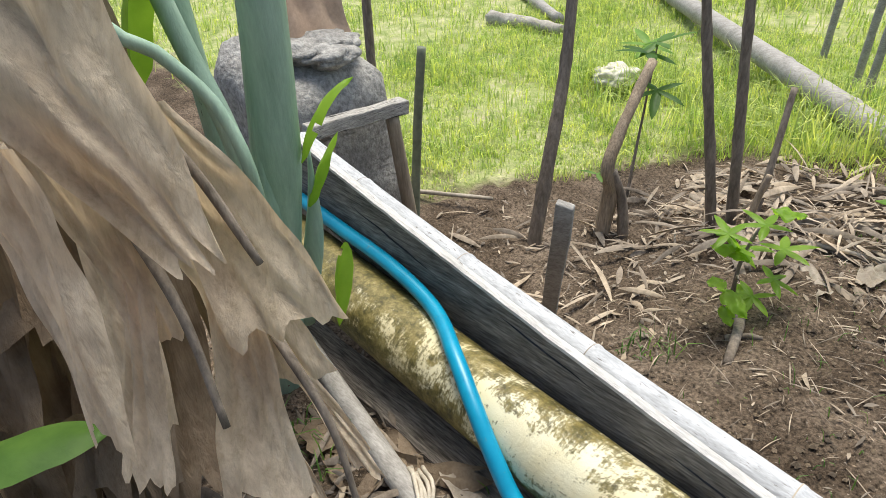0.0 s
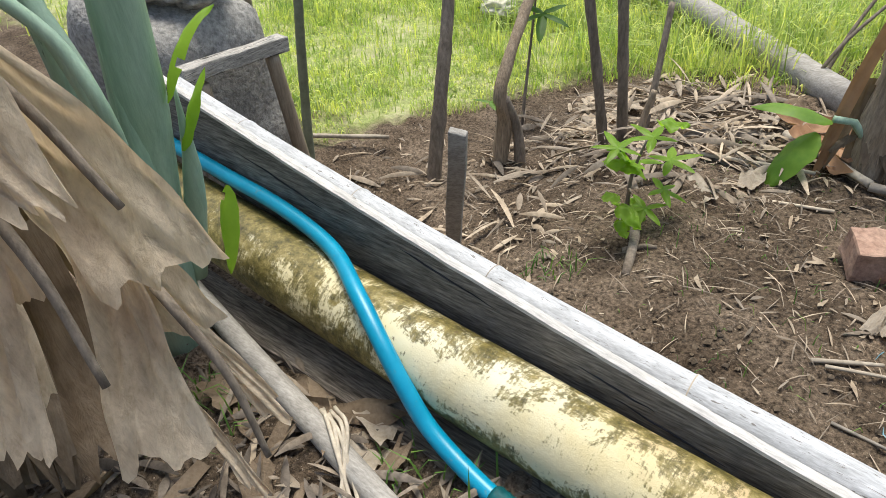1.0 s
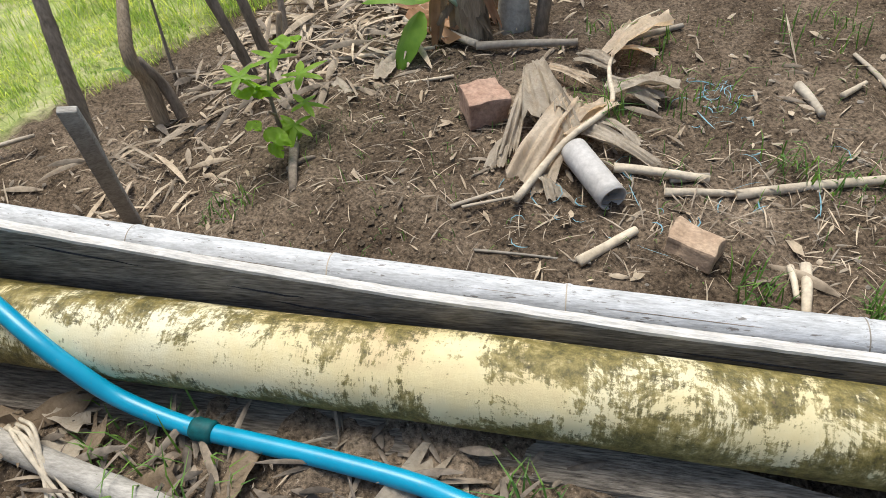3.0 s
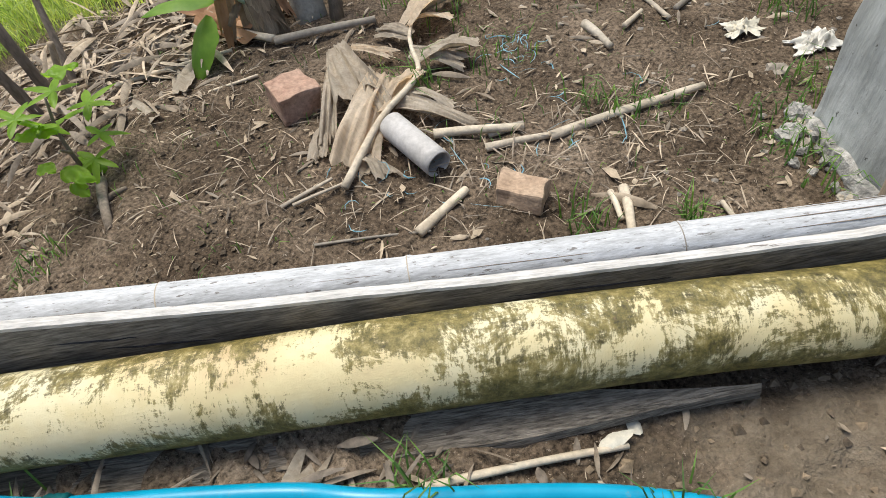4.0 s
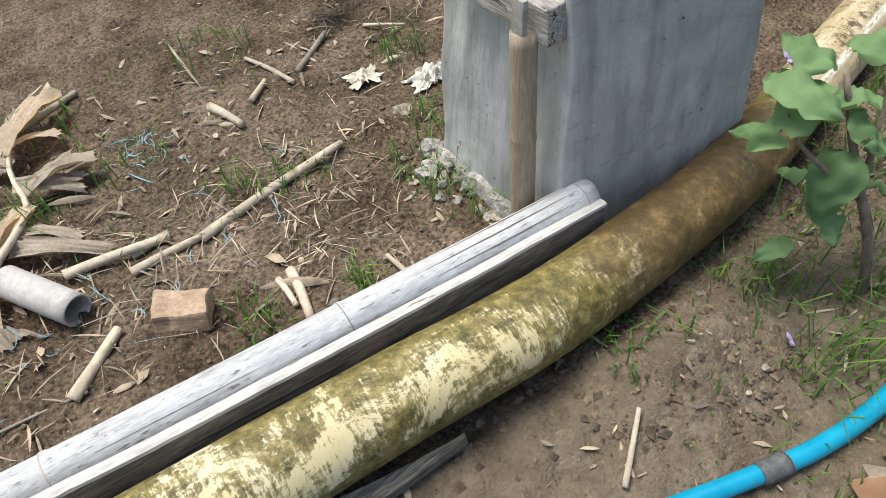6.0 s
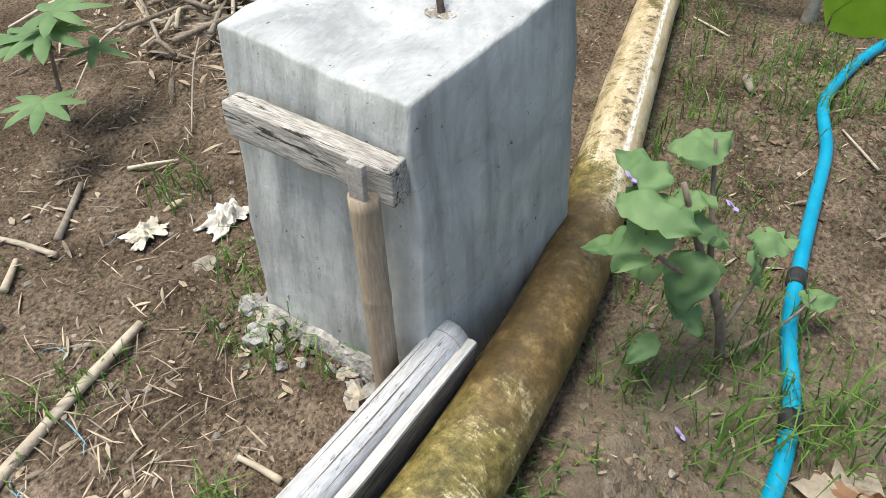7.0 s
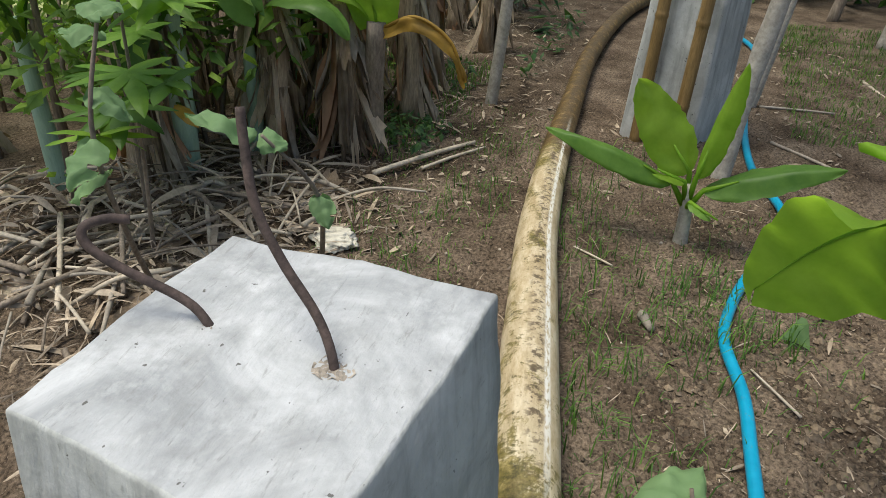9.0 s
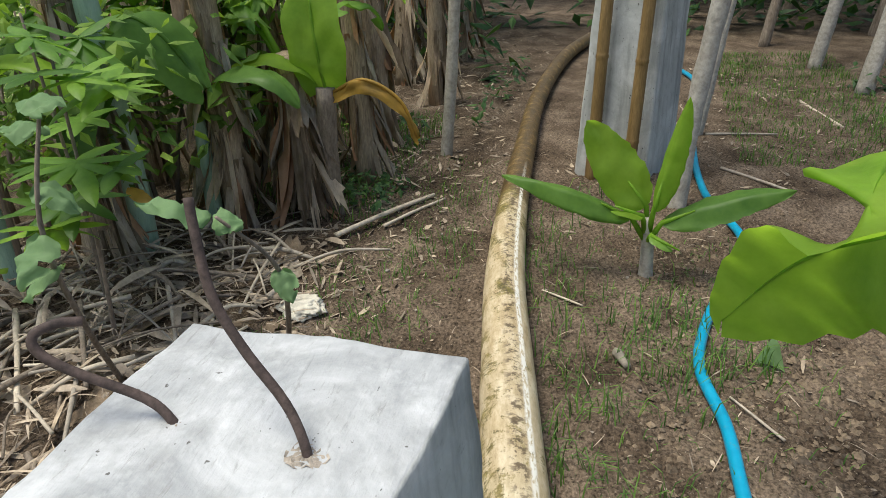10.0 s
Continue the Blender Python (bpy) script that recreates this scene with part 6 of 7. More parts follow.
th = thing("banana_plant", (1.75, 1.75, 0.0), "green banana plant with big drooping leaves at the thicket edge", "banana plant", "banana thicket")
bm = bmesh.new()
tube(bm, smooth_path([(1.75, 1.75, -0.03), (1.68, 1.66, 0.5), (1.6, 1.6, 1.0), (1.58, 1.58, 1.3)], 16), [0.06 - 0.002 * i for i in range(16)], 14)
part("stem", bm, PSEUDO, th)
part("leaf", draped([(1.62, 1.6, 0.85), (1.64, 1.5, 0.97), (1.69, 1.4, 0.9), (1.73, 1.3, 0.72)], 0.13, (-0.6, 0.25, -0.7), GREEN, "", (0.8, -0.2, 0.2)), GREEN, th, "wide drooping leaf")
part("leaf", draped([(1.62, 1.62, 0.85), (1.55, 1.75, 1.0), (1.5, 1.95, 0.85)], 0.13, (-0.7, -0.2, -0.5), GREEN, "", (0.6, 0.2, -0.3)), GREEN, th, "wide drooping leaf")
part("leaf", draped([(1.62, 1.6, 0.8), (1.5, 1.6, 0.8), (1.4, 1.6, 0.65), (1.36, 1.58, 0.5)], 0.09, (-0.1, 0.8, -0.5), GREEN, "", (0, -0.8, -0.4)), GREEN, th, "wide drooping leaf")
th = thing("banana_plant", (2.3, 1.12, 0.0), "banana plant with a folded sunlit yellow-green leaf", "banana plant", "banana thicket")
bm = bmesh.new()
tube(bm, smooth_path([(2.32, 1.14, -0.03), (2.27, 1.12, 0.3), (2.22, 1.08, 0.62)], 10), 0.04, 12, wob=0.2)
part("stem", bm, BARK, th)
part("leaf", draped([(2.22, 1.08, 0.6), (2.18, 1.08, 0.75), (2.2, 1.1, 0.95), (2.3, 1.1, 1.1)], 0.12, (-0.2, 0.75, 0.1), GREEN_BRIGHT, "", (0.1, -0.75, 0.1)), GREEN_BRIGHT, th, "folded bright leaf")
part("leaf", draped([(2.22, 1.05, 0.6), (2.2, 0.9, 0.66), (2.22, 0.76, 0.58), (2.25, 0.7, 0.42)], 0.03, (-0.3, 0, -0.8), YELLOW, "", (0.3, 0, -0.8)), YELLOW, th, "browning arched leaf")
for k, (x, y, h, n) in enumerate(((2.15, 2.05, 0.75, 6), (1.35, 2.0, 0.7, 5), (2.6, 1.75, 0.8, 6), (2.05, 1.6, 0.6, 4), (3.05, 1.75, 1.0, 5))):
    rng2 = random.Random(300 + k)
    th = thing("banana_plant", (x, y, 0.0), "leafy green banana sucker in the thicket", "banana plant", "banana thicket")
    bm = bmesh.new()
    tube(bm, smooth_path([(x, y, -0.03), (x - 0.02, y - 0.02, h * 0.5), (x - 0.03, y - 0.03, h)], 10), [0.04 - 0.002 * i for i in range(10)], 12)
    part("stem", bm, PSEUDO, th)
    for q in range(n):
        a = 2.2 + 4.2 * q / n + rng2.uniform(-0.3, 0.3)
        d = Vector((math.cos(a), math.sin(a), rng2.uniform(0.5, 1.2))).normalized()
        bm = bmesh.new()
        b = Vector((x - 0.03, y - 0.03, h))
        tube(bm, [b - Vector((0, 0, 0.1)), b + d * 0.06, b + d * 0.14], [0.014, 0.01, 0.006], 7)
        blade(bm, b + d * 0.1, d, rng2.uniform(0.4, 0.65), rng2.uniform(0.15, 0.22), rng2.uniform(1.3, 2.4), 0.3, 18, 5, 0.08, 40 + k * 9 + q, 0.05, 0.75)
        part("leaf", bm, GREEN if q % 3 else GREEN_BRIGHT, th)
leafy("eggplant", (1.0, 0.72, 0.0), "leggy eggplant with grey-green leaves behind the pillar", "eggplant",
      [([(1.05, 0.72, -0.02), (0.85, 0.55, 0.45), (0.73, 0.49, 0.64), (0.63, 0.53, 0.78)], 0.008), ([(1.0, 1.25, -0.02), (0.75, 1.05, 0.4), (0.66, 0.98, 0.7), (0.75, 0.98, 0.95)], 0.009)],
      [((0.63, 0.54, 0.78), (-0.4, 0.6, 0.5), 0.14, 1), ((0.64, 0.51, 0.75), (0.3, 0.3, 0.2), 0.09, 1), ((0.75, 0.49, 0.62), (-0.4, -0.4, -0.3), 0.09, 1), ((0.66, 0.98, 0.68), (-0.5, -0.1, -0.2), 0.14, 1), ((0.68, 0.98, 0.6), (-0.3, 0.6, -0.3), 0.14, 1), ((0.75, 0.98, 0.95), (-0.4, -0.4, 0.1), 0.14, 1), ((0.74, 1.0, 0.88), (0.1, 0.6, 0.1), 0.14, 1), ((0.7, 1.0, 0.78), (0.0, -0.6, -0.2), 0.12, 1)], GREEN_GREY, BARK)
leafy("cassava_shoot", (1.15, 1.4, 0.0), "tall cassava shoots with narrow drooping pale green leaves", "shoot",
      [([(1.15, 1.4, -0.02), (1.05, 1.25, 0.5), (0.95, 1.13, 1.0)], 0.008), ([(1.3, 1.55, -0.02), (1.22, 1.45, 0.5), (1.15, 1.4, 1.05)], 0.008)],
      [((0.95 + rng.uniform(-0.08, 0.25), 1.13 + rng.uniform(-0.1, 0.3), rng.uniform(0.5, 1.05)), (rng.uniform(-1, 0.6), rng.uniform(-1, 1), rng.uniform(-0.5, 0.2)), rng.uniform(0.13, 0.2), 7) for _ in range(13)], GREEN, BARK)
bm = bmesh.new()
blade(bm, (1.5, 1.52, 0.42), (-0.2, -0.6, -0.1), 0.14, 0.07, 0.9, 0.3, 8, 3, 0.15, 4)
solo("yellow_leaf", bm, YELLOW, (1.5, 1.52, 0.42), "yellowed leaf caught in the dry thicket", "leaf")
crumpled("dead_leaf", (1.5, 0.9, 0.02), 0.12, PALE, "crumpled pale dead leaf on the soil", "dead leaf", 12.0, 0.35)


# ---- loose cover: litter, clods, grass, foliage ----
def cloud(name, verts, faces, material, label, cat, smooth=False):
    me = bpy.data.meshes.new(name)
    me.from_pydata(verts, [], faces)
    if smooth:
        me.polygons.foreach_set("use_smooth", [True] * len(faces))
    me.materials.append(material)
    return tagged(new(name, me), label, cat, kind="stuff")


def ribbons(regions, seed, lo, hi, wlo, whi, curl, lift=0.006):
    """Curled dry strips strewn over regions (x0, x1, y0, y1, count, heap)."""
    rng = random.Random(seed)
    V, F = [], []
    for x0, x1, y0, y1, count, heap in regions:
        for _ in range(count):
            x, y = rng.uniform(x0, x1), rng.uniform(y0, y1)
            cx, cy = (x - (x0 + x1) / 2) / (x1 - x0) * 2, (y - (y0 + y1) / 2) / (y1 - y0) * 2
            if rng.random() < (cx * cx + cy * cy) * 0.55:
                continue
            z = height(x, y) + lift + rng.random() * heap * max(0.0, 1 - cx * cx - cy * cy)
            a, L, w = rng.uniform(0, 6.283), rng.uniform(lo, hi), rng.uniform(wlo, whi)
            tilt, bend, roll = rng.uniform(-0.25, 0.25), rng.uniform(-curl, curl), rng.uniform(-0.9, 0.9)
            n, b = 4, len(V)
            px, py, pz = x, y, z
            for i in range(n + 1):
                h = a + bend * i / n
                ww = w * (1 - 0.8 * abs(2 * i / n - 1) ** 2) * 0.5
                cr, sr = math.cos(roll), math.sin(roll)
                ox, oy = -math.sin(h) * ww * cr, math.cos(h) * ww * cr
                zz = pz + L * tilt * i / n + 0.05 * L * math.sin(math.pi * i / n)
                zz = max(zz, height(px, py) + 0.002) if i in (0, n) else zz
                V += [(px + ox, py + oy, zz + ww * sr), (px, py, zz + ww * 0.5), (px - ox, py - oy, zz - ww * sr)]
                px += math.cos(h) * L / n
                py += math.sin(h) * L / n
            for i in range(n):
                k = b + i * 3
                F += [(k, k + 1, k + 4, k + 3), (k + 1, k + 2, k + 5, k + 4)]
    return V, F


FIELD = [(-2.75, -1.55, 0.95, 2.0, 900, 0.06), (-3.3, -2.0, 0.35, 1.2, 380, 0.01), (-1.6, -0.3, 0.25, 1.4, 220, 0.005), (-0.6, 0.6, 0.5, 2.0, 120, 0.0), (0.4, 2.2, 0.75, 2.4, 1500, 0.10), (-0.9, 1.2, -1.0, -0.2, 60, 0.0), (1.2, 4.0, -0.9, 0.9, 140, 0.0), (2.0, 7.5, 0.7, 2.6, 1500, 0.04), (4.0, 6.0, -1.6, -0.5, 160, 0.02), (-2.0, -1.0, 1.2, 1.8, 200, 0.03)]
V, F = ribbons(FIELD, 1, 0.012, 0.085, 0.003, 0.014, 0.35)
V2, F2 = ribbons([(-2.75, -1.6, 1.0, 1.95, 420, 0.08), (-3.2, -2.1, 0.45, 1.1, 80, 0.01), (0.5, 2.2, 0.85, 2.2, 260, 0.12), (-1.2, -0.3, 0.25, 1.2, 10, 0.01), (2.0, 4.0, 0.8, 1.5, 90, 0.03)], 12, 0.07, 0.24, 0.006, 0.03, 0.18)
F += [tuple(i + len(V) for i in f) for f in F2]
V += V2
cloud("leaf_litter", V, F, LITTER, "dry brown leaf scraps and straw strewn on soil", "litter", True)
# litter beside the pipe, with the shade there put into its colour
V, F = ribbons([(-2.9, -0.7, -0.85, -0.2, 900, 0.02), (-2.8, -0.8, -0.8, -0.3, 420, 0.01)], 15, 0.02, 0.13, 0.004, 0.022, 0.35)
cloud("damp_litter", V, F, LITTER_SHADED, "grey-brown leaf litter beside the pipe, coloured darker for shade", "litter", True)
V, F = ribbons([(-1.35, -0.3, 0.25, 0.75, 520, 0.012), (-2.4, -1.2, 0.3, 1.3, 700, 0.004), (0.5, 2.2, 0.7, 2.2, 1300, 0.1), (-0.5, 1.0, 0.5, 1.6, 260, 0.0), (1.0, 4.0, -0.9, 0.8, 400, 0.0), (2, 7, 0.8, 2.5, 1200, 0.05), (-0.7, -0.1, 0.2, 0.8, 150, 0.004)], 2, 0.015, 0.1, 0.002, 0.0045, 0.35)
cloud("straw", V, F, LITTER, "thin dry stalks and twigs strewn on soil", "litter", True)
V, F = ribbons([(-1.3, -0.5, 0.3, 0.75, 60, 0.005), (-0.8, -0.6, 0.85, 1.1, 45, 0.01), (-0.5, 0.3, 0.7, 1.2, 6, 0.0)], 3, 0.03, 0.1, 0.002, 0.004, 4.0)
cloud("plastic_twine", V, F, TWINE, "faded blue plastic twine tangled in the litter", "twine", True)


def chips(seed, regions):
    """Flat torn scraps of bark, leaf and straw."""
    rng = random.Random(seed)
    V, F = [], []
    for x0, x1, y0, y1, n, lo, hi in regions:
        for _ in range(n):
            x, y, r = rng.uniform(x0, x1), rng.uniform(y0, y1), rng.uniform(lo, hi)
            if -0.3 < y < 0.06 and x < 0.4:
                continue
            z, a, e, tilt, b = height(x, y) + 0.009, rng.uniform(0, 6.283), rng.uniform(0.1, 0.45), rng.uniform(-0.5, 0.5), len(V)
            for k in range(5):
                t = a + k * 1.2566
                p, q = math.cos(t - a) * r * rng.uniform(0.4, 1.4), math.sin(t - a) * r * e * rng.uniform(0.3, 1.5)
                V.append((x + p * math.cos(a) - q * math.sin(a), y + p * math.sin(a) + q * math.cos(a), z + p * tilt + 0.3 * q))
            F.append((b, b + 1, b + 2, b + 3, b + 4))
    cloud("bark_chips", V, F, CHIP, "pale torn scraps of bark and leaf scattered on soil", "litter")


chips(55, [(-2.6, 3.2, -0.95, 1.9, 1500, 0.003, 0.01), (-1.6, 0.0, 0.25, 1.4, 160, 0.008, 0.024), (-2.8, -1.2, 0.4, 1.2, 130, 0.008, 0.025), (-1.0, 1.8, -0.95, -0.3, 90, 0.006, 0.018), (-2.2, -0.8, -0.9, -0.3, 200, 0.01, 0.03), (1.5, 5.0, 0.5, 1.1, 500, 0.01, 0.03), (3.0, 6.0, -1.8, 0.2, 500, 0.008, 0.03)])


def heap_sticks():
    rng = random.Random(77)
    for k in range(150):
        x, y = rng.uniform(0.55, 2.1), rng.uniform(0.85, 2.2)
        if y < 0.9 + 0.35 * (x - 1.2) ** 2 or (x < 0.75 and y < 1.1):
            continue
        a, L = rng.uniform(0, 6.28), rng.uniform(0.12, 0.55)
        r = rng.uniform(0.003, 0.011)
        lift = rng.uniform(0.005, 0.1)
        stick((x, y, lift), (x + math.cos(a) * L, y + math.sin(a) * L, rng.uniform(0.005, 0.06)), r, STICK if rng.random() < 0.6 else BARK, "dry stick in a heap of garden trash", None, rng.uniform(0, 0.04))


heap_sticks()


def clods():
    rng = random.Random(9)
    V, F = [], []
    octa = [(1, 0, 0), (-1, 0, 0), (0, 1, 0), (0, -1, 0), (0, 0, 1), (0, 0, -1)]
    of = [(0, 2, 4), (2, 1, 4), (1, 3, 4), (3, 0, 4), (2, 0, 5), (1, 2, 5), (3, 1, 5), (0, 3, 5)]
    for x0, x1, y0, y1, n, lo, hi in ((-3.0, 3.4, -0.95, 2.1, 15000, 0.002, 0.010), (-0.4, 0.0, 0.1, 0.7, 700, 0.003, 0.012), (0.8, 2.4, -1.1, -0.2, 1600, 0.004, 0.018), (-0.9, 3.2, -0.95, -0.2, 2200, 0.004, 0.018), (-0.28, 0.12, -0.52, -0.22, 300, 0.003, 0.014), (-0.4, 2.6, -0.9, -0.25, 120, 0.01, 0.024), (-2.3, -1.2, 0.3, 1.0, 900, 0.004, 0.014), (0.9, 2.2, -1.0, -0.55, 500, 0.006, 0.024)):
        for _ in range(n):
            x, y, r = rng.uniform(x0, x1), rng.uniform(y0, y1), rng.uniform(lo, hi) * rng.uniform(0.5, 1)
            if -0.06 < y + 0.14 - max(0, 0.22 * x) < 0.06:
                continue
            z, b, a = height(x, y), len(V), rng.uniform(0, 6.28)
            ca, sa = math.cos(a), math.sin(a)
            for p in octa:
                k = r * rng.uniform(0.6, 1.25)
                V.append((x + (p[0] * ca - p[1] * sa) * k, y + (p[0] * sa + p[1] * ca) * k, z + p[2] * k * 0.7))
            F += [(b + i, b + j, b + k) for i, j, k in of]
    cloud("soil_clods", V, F, CLOD, "small crumbs and clods of brown soil", "soil", False)


clods()


def blades(regions, seed, keep=None):
    """Grass blades: regions of (x0, x1, y0, y1, count, low, high, width)."""
    rng = random.Random(seed)
    V, F = [], []
    for x0, x1, y0, y1, count, lo, hi, wd in regions:
        for _ in range(count):
            x, y = rng.uniform(x0, x1), rng.uniform(y0, y1)
            if keep and not keep(x, y, rng):
                continue
            z, a, L = height(x, y) - 0.003, rng.uniform(0, 6.283), rng.uniform(lo, hi)
            lean = rng.uniform(0.15, 1.1)
            L *= 0.55 + 0.9 * max(0.0, min(1.0, 0.5 + noise.noise((x * 2.2, y * 2.2, 3.0))))
            dx, dy = math.cos(a) * lean * L, math.sin(a) * lean * L
            sx, sy = -math.sin(a) * wd, math.cos(a) * wd
            b = len(V)
            V += [(x - sx, y - sy, z), (x + sx, y + sy, z), (x + dx * 0.35 + sx * 0.8, y + dy * 0.35 + sy * 0.8, z + L * 0.6), (x + dx * 0.35 - sx * 0.8, y + dy * 0.35 - sy * 0.8, z + L * 0.6), (x + dx, y + dy, z + L * (1 - 0.45 * lean))]
            F += [(b, b + 1, b + 2, b + 3), (b + 3, b + 2, b + 4)]
    return V, F


def lawn(x, y, rng):
    edge = (1.95 if x > -2.7 else 1.95 + (x + 2.7) * 1.5) if x > -3.35 else 0.75
    e = y - edge + 0.25 * noise.noise((x * 3, y * 3, 7.0))
    bare = 0.5 + 1.3 * noise.noise((x * 1.7, y * 1.7, 12.0)) + 0.6 * noise.noise((x * 5, y * 5, 2.0))
    return e > 0 and rng.random() < (0.3 + min(0.7, e * 2)) * max(0.15, min(1.0, bare + 0.25)) and not (-3.65 < x < -2.98 and -0.05 < y < 0.62)


V, F = blades([(-5.2, -1.4, 0.4, 4.2, 90000, 0.02, 0.075, 0.0024), (-9, -3.5, 0.2, 7.5, 26000, 0.05, 0.13, 0.004), (-3.8, -1.6, 2.0, 3.2, 5000, 0.1, 0.28, 0.003), (-7, 0, 4.2, 8.5, 16000, 0.06, 0.16, 0.005)], 4, lawn)
cloud("lawn_grass", V, F, GRASS, "bright green lawn grass with taller tufts", "grass")


def tufts(spots, seed, n=30, lo=0.04, hi=0.13):
    rng = random.Random(seed)
    regions = []
    for x, y, r in spots:
        regions.append((x - r * 1.4, x + r * 1.4, y - r * 1.4, y + r * 1.4, int(n * (1 + 4 * r)), lo, hi, 0.0022))
    return regions


SPOTS = [(1.05, 0.0, 0.08), (1.7, 0.02, 0.1), (2.1, 0.1, 0.1), (1.35, -0.3, 0.1), (1.75, -0.28, 0.12), (1.9, -0.4, 0.12), (1.55, -0.35, 0.12), (0.26, -0.69, 0.09), (0.33, -0.74, 0.08), (-0.12, -0.27, 0.06), (0.12, -0.52, 0.05), (0.42, -0.5, 0.08), (0.25, -0.4, 0.1), (-0.06, 0.3, 0.1), (-0.12, 0.42, 0.08), (-0.4, 0.62, 0.05), (-0.55, 0.66, 0.05), (-0.14, -0.23, 0.05), (0.2, -0.3, 0.05), (0.49, -0.22, 0.08), (0.31, -0.55, 0.08), (0.3, -0.66, 0.07), (0.7, -0.2, 0.06), (0.95, -0.1, 0.07), (1.41, -0.05, 0.08), (1.9, 0.08, 0.1), (2.3, 0.14, 0.1), (1.5, -0.42, 0.1), (1.62, -0.3, 0.12), (1.2, -0.15, 0.05), (1.5, -0.55, 0.06), (-2.06, 0.5, 0.05), (-1.0, 0.85, 0.04), (-0.45, 0.2, 0.02), (-0.15, 0.5, 0.05), (-0.1, 0.32, 0.08), (0.0, 0.6, 0.06), (-0.68, 0.24, 0.04), (-0.75, 1.0, 0.08),
         (-1.85, -0.35, 0.08), (-1.7, -0.4, 0.07), (-2.3, -0.45, 0.06), (-1.1, -0.35, 0.05), (-0.7, -0.42, 0.04), (1.7, 0.75, 0.12), (2.0, 0.6, 0.12), (1.3, 0.65, 0.08), (2.6, 0.65, 0.1), (0.9, 0.6, 0.06), (1.55, 0.6, 0.1), (2.7, 0.1, 0.1), (-0.95, 1.3, 0.1), (-0.35, 1.4, 0.1), (0.1, 0.95, 0.05), (0.6, -0.45, 0.08), (0.85, -0.3, 0.08)]
V, F = blades(tufts(SPOTS, 3) + [(3.4, 6.5, -1.7, -0.7, 4000, 0.02, 0.07, 0.0025), (-0.2, 2.5, -0.8, 0.0, 900, 0.015, 0.06, 0.002), (0.8, 3.2, 0.4, 1.0, 900, 0.015, 0.05, 0.002), (-1.9, -0.2, 0.25, 1.5, 500, 0.01, 0.05, 0.0015), (2.2, 4.0, 1.0, 1.9, 1500, 0.03, 0.12, 0.003)], 6)
cloud("weeds", V, F, WEED, "thin green weeds sprouting from bare soil", "weeds")


def foliage(name, boxes, seed, label, material=GREEN_FAR):
    """Leaves hanging in the boxes (x0, x1, y0, y1, z0, z1, count, size), thinned into clumps."""
    rng = random.Random(seed)
    V, F = [], []
    for x0, x1, y0, y1, z0, z1, count, size in boxes:
        for _ in range(count):
            p = Vector((rng.uniform(x0, x1), rng.uniform(y0, y1), rng.uniform(z0, z1)))
            if noise.noise(p * (0.55 / size * 0.14)) < -0.02:
                continue
            a, s = rng.uniform(0, 6.283), size * rng.uniform(0.5, 1.3)
            d = Vector((math.cos(a), math.sin(a), rng.uniform(-0.9, 0.5))).normalized()
            sd = d.cross(Vector((rng.uniform(-0.4, 0.4), rng.uniform(-0.4, 0.4), 1))).normalized() * s * 0.26
            up = sd.cross(d).normalized() * s * 0.12
            b = len(V)
            V += [tuple(q) for q in (p, p + d * s * 0.35 + sd - up, p + d * s * 0.35, p + d * s * 0.35 - sd - up, p + d * s - up * 2)]
            F += [(b, b + 1, b + 2), (b, b + 2, b + 3), (b + 1, b + 4, b + 2), (b + 2, b + 4, b + 3)]
    cloud(name, V, F, material, label, "foliage")


foliage("thicket_foliage", [(0.9, 3.0, 2.5, 4.4, 0.15, 1.7, 2600, 0.11), (2.8, 7.5, 2.0, 4.5, 0.0, 2.6, 6500, 0.14), (1.0, 2.0, 1.6, 2.4, 0.3, 1.2, 1100, 0.09), (1.9, 2.5, 1.3, 2.0, 0.5, 1.1, 500, 0.1), (1.2, 1.7, 1.3, 1.8, 0.5, 1.0, 260, 0.08), (2.4, 3.3, 1.3, 1.9, 0.0, 0.5, 700, 0.07)], 31, "dense leafy green thicket behind the banana plants")
foliage("woodland", [(7.5, 12.0, -6.0, 6.5, 0.0, 4.5, 16000, 0.24), (5.0, 8.0, 0.9, 3.5, 0.0, 3.0, 3500, 0.16), (5.5, 9.0, -6.5, -2.6, 0.0, 3.2, 4500, 0.2)], 32, "shaded green woodland closing the garden", GREEN_DARK)
foliage("creeping_weeds", [(5.0, 6.2, -2.2, -1.6, 0.0, 0.3, 500, 0.07), (2.2, 2.7, 0.9, 1.25, 0.0, 0.12, 260, 0.05), (3.2, 5.5, 0.75, 1.2, 0.0, 0.2, 500, 0.06)], 33, "low leafy green weeds", GREEN_DARK)


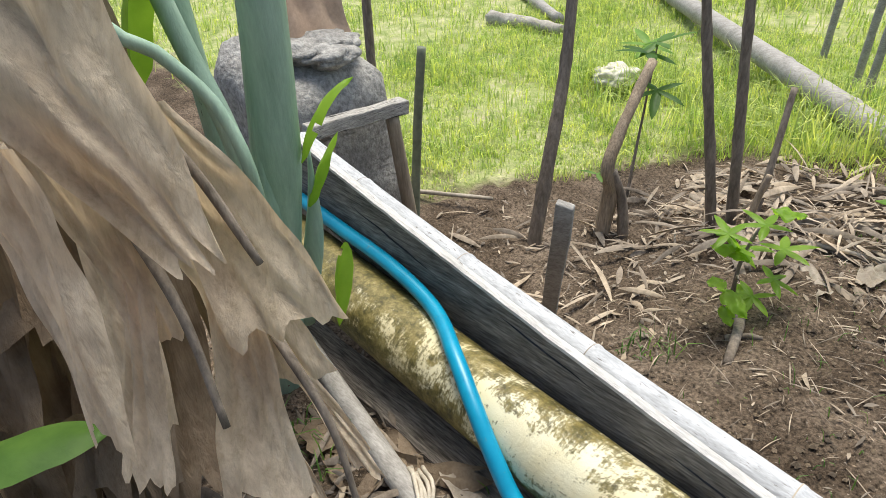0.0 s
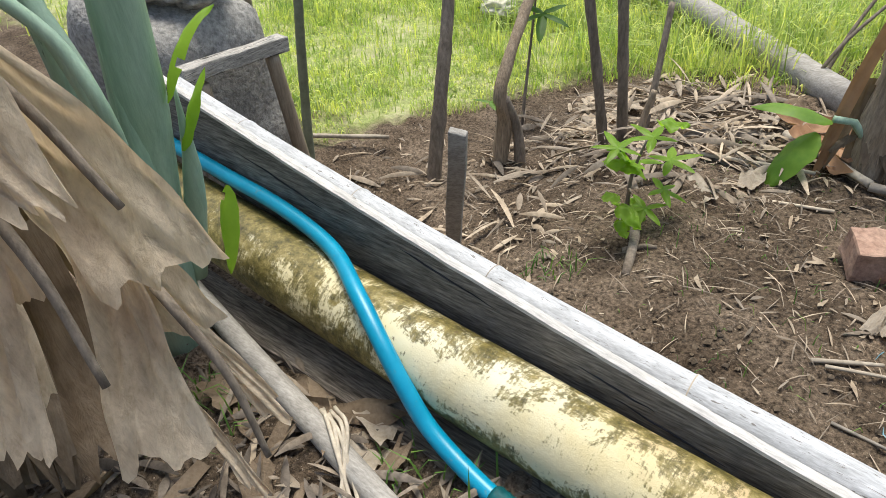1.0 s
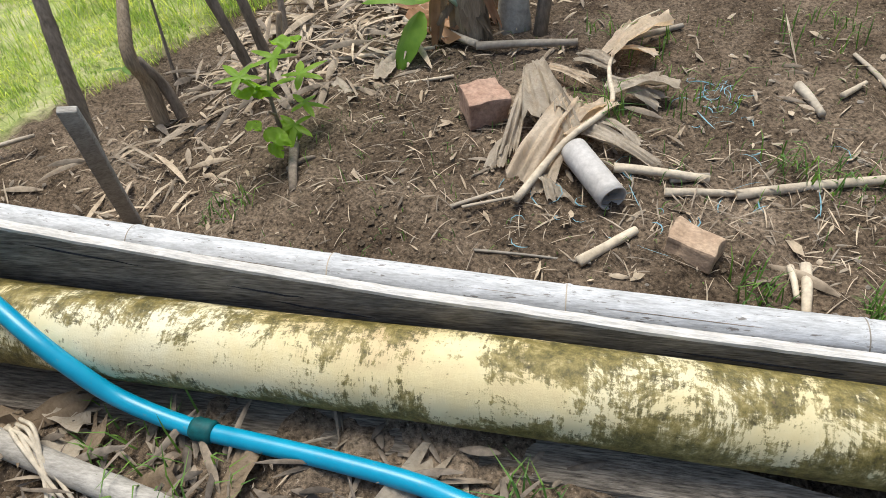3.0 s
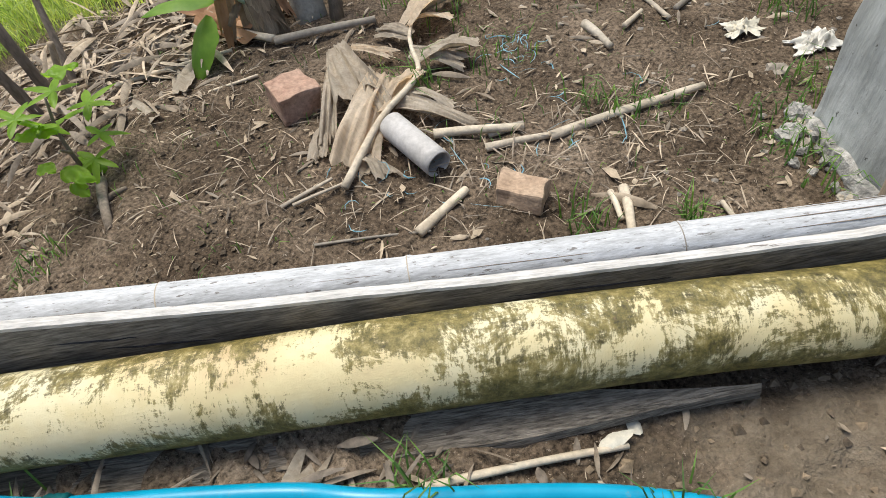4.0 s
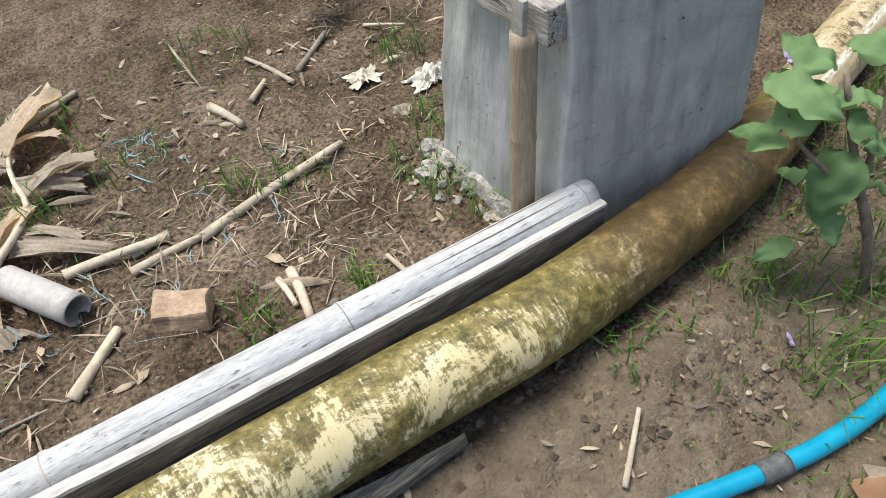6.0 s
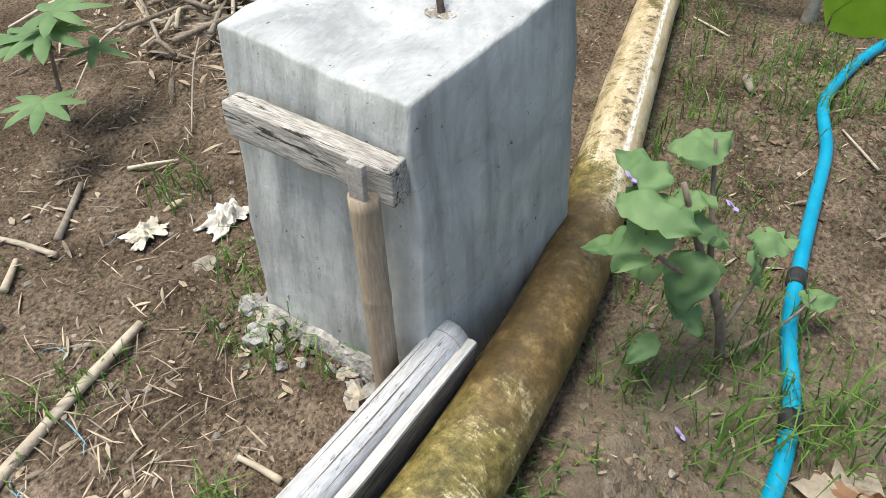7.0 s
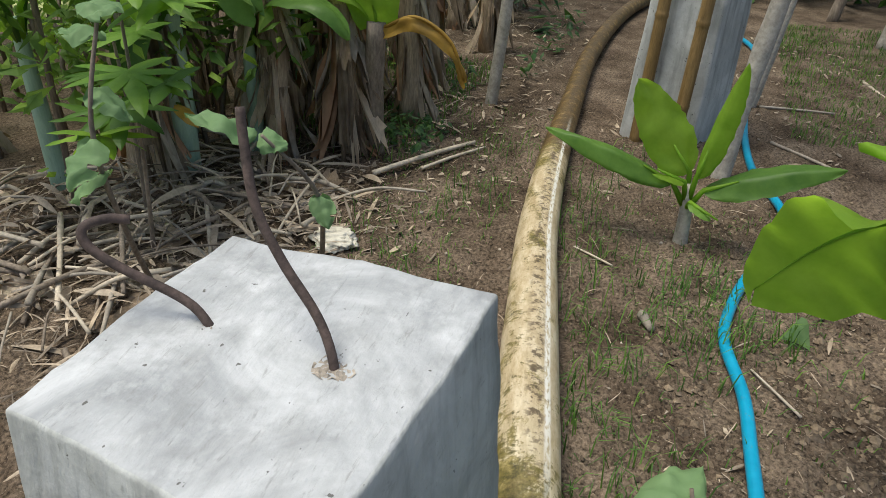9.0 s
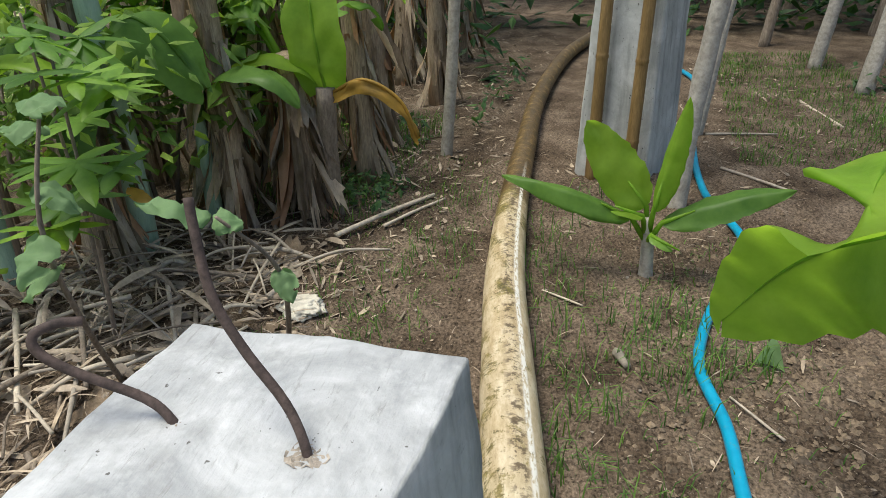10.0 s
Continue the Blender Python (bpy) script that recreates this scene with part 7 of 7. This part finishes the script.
def thicket_stems():
    rng = random.Random(41)
    bm = bmesh.new()
    for k in range(150):
        x, y = rng.uniform(1.0, 7.5), rng.uniform(1.5, 3.8)
        h = rng.uniform(0.6, 2.2)
        tube(bm, [(x, y, 0), (x + rng.uniform(-0.1, 0.1), y + rng.uniform(-0.1, 0.1), h * 0.5), (x + rng.uniform(-0.25, 0.25), y + rng.uniform(-0.25, 0.25), h)], [0.012, 0.01, 0.005], 5)
    solo("thicket_stems", bm, BARK, (3, 2, 0), "many thin brown stems in the thicket", "stems", kind="stuff")


thicket_stems()

for x, y, rz in ((-0.8, -0.3, 0.3), (-0.72, -0.28, 2.0)):
    bm = bmesh.new()
    z = height(x, y) + 0.012
    blade(bm, (x, y, z), (math.cos(rz), math.sin(rz), 0.05), 0.07, 0.03, 0.3, 0.3, 8, 3, 0.2, 3)
    solo("dead_leaf", bm, PALE, (x, y, z), "small whitish dead leaf beside the rotting plank", "dead leaf", "dead leaves")


def fallen_leaves():
    rng = random.Random(91)
    for x0, x1, y0, y1, n in ((-2.45, -1.3, -0.8, -0.4, 46), (-2.35, -1.9, -0.36, -0.24, 8), (0.7, 1.95, 0.95, 1.95, 44), (-2.6, -1.7, 1.0, 1.8, 18)):
        for k in range(n):
            x, y, a = rng.uniform(x0, x1), rng.uniform(y0, y1), rng.uniform(0, 6.28)
            if 0.4 < x < 0.75 and y < 0.6:
                continue
            L, w = rng.uniform(0.07, 0.22), rng.uniform(0.03, 0.09)
            d = Vector((math.cos(a), math.sin(a), 0))
            p, q = Vector((x, y, 0)), Vector((x, y, 0)) + d * L
            p.z, q.z = height(p.x, p.y) + 0.012, height(q.x, q.y) + rng.uniform(0.012, 0.04)
            bm = bmesh.new()
            hung(bm, p, q, w * 0.6, w, (-d.y, d.x, rng.uniform(-0.5, 0.5)), k * 3.7 + x0, 10, 6, 0.3, 0.08 * rng.random(), 0.2)
            # mostly dark leaves at y < 0, to carry the shade beside the pipe
            solo("dead_leaf", bm, ((DRY_DARK, DRY_OLD, DRY_DARK, DRY_DARK) if y < 0 else (DRY_OLD, DRY_LEAF, DRY_DARK, DRY_OLD))[k % 4], p, "dry curled scrap of banana leaf on the ground", "dead leaf", "dead leaves")


fallen_leaves()
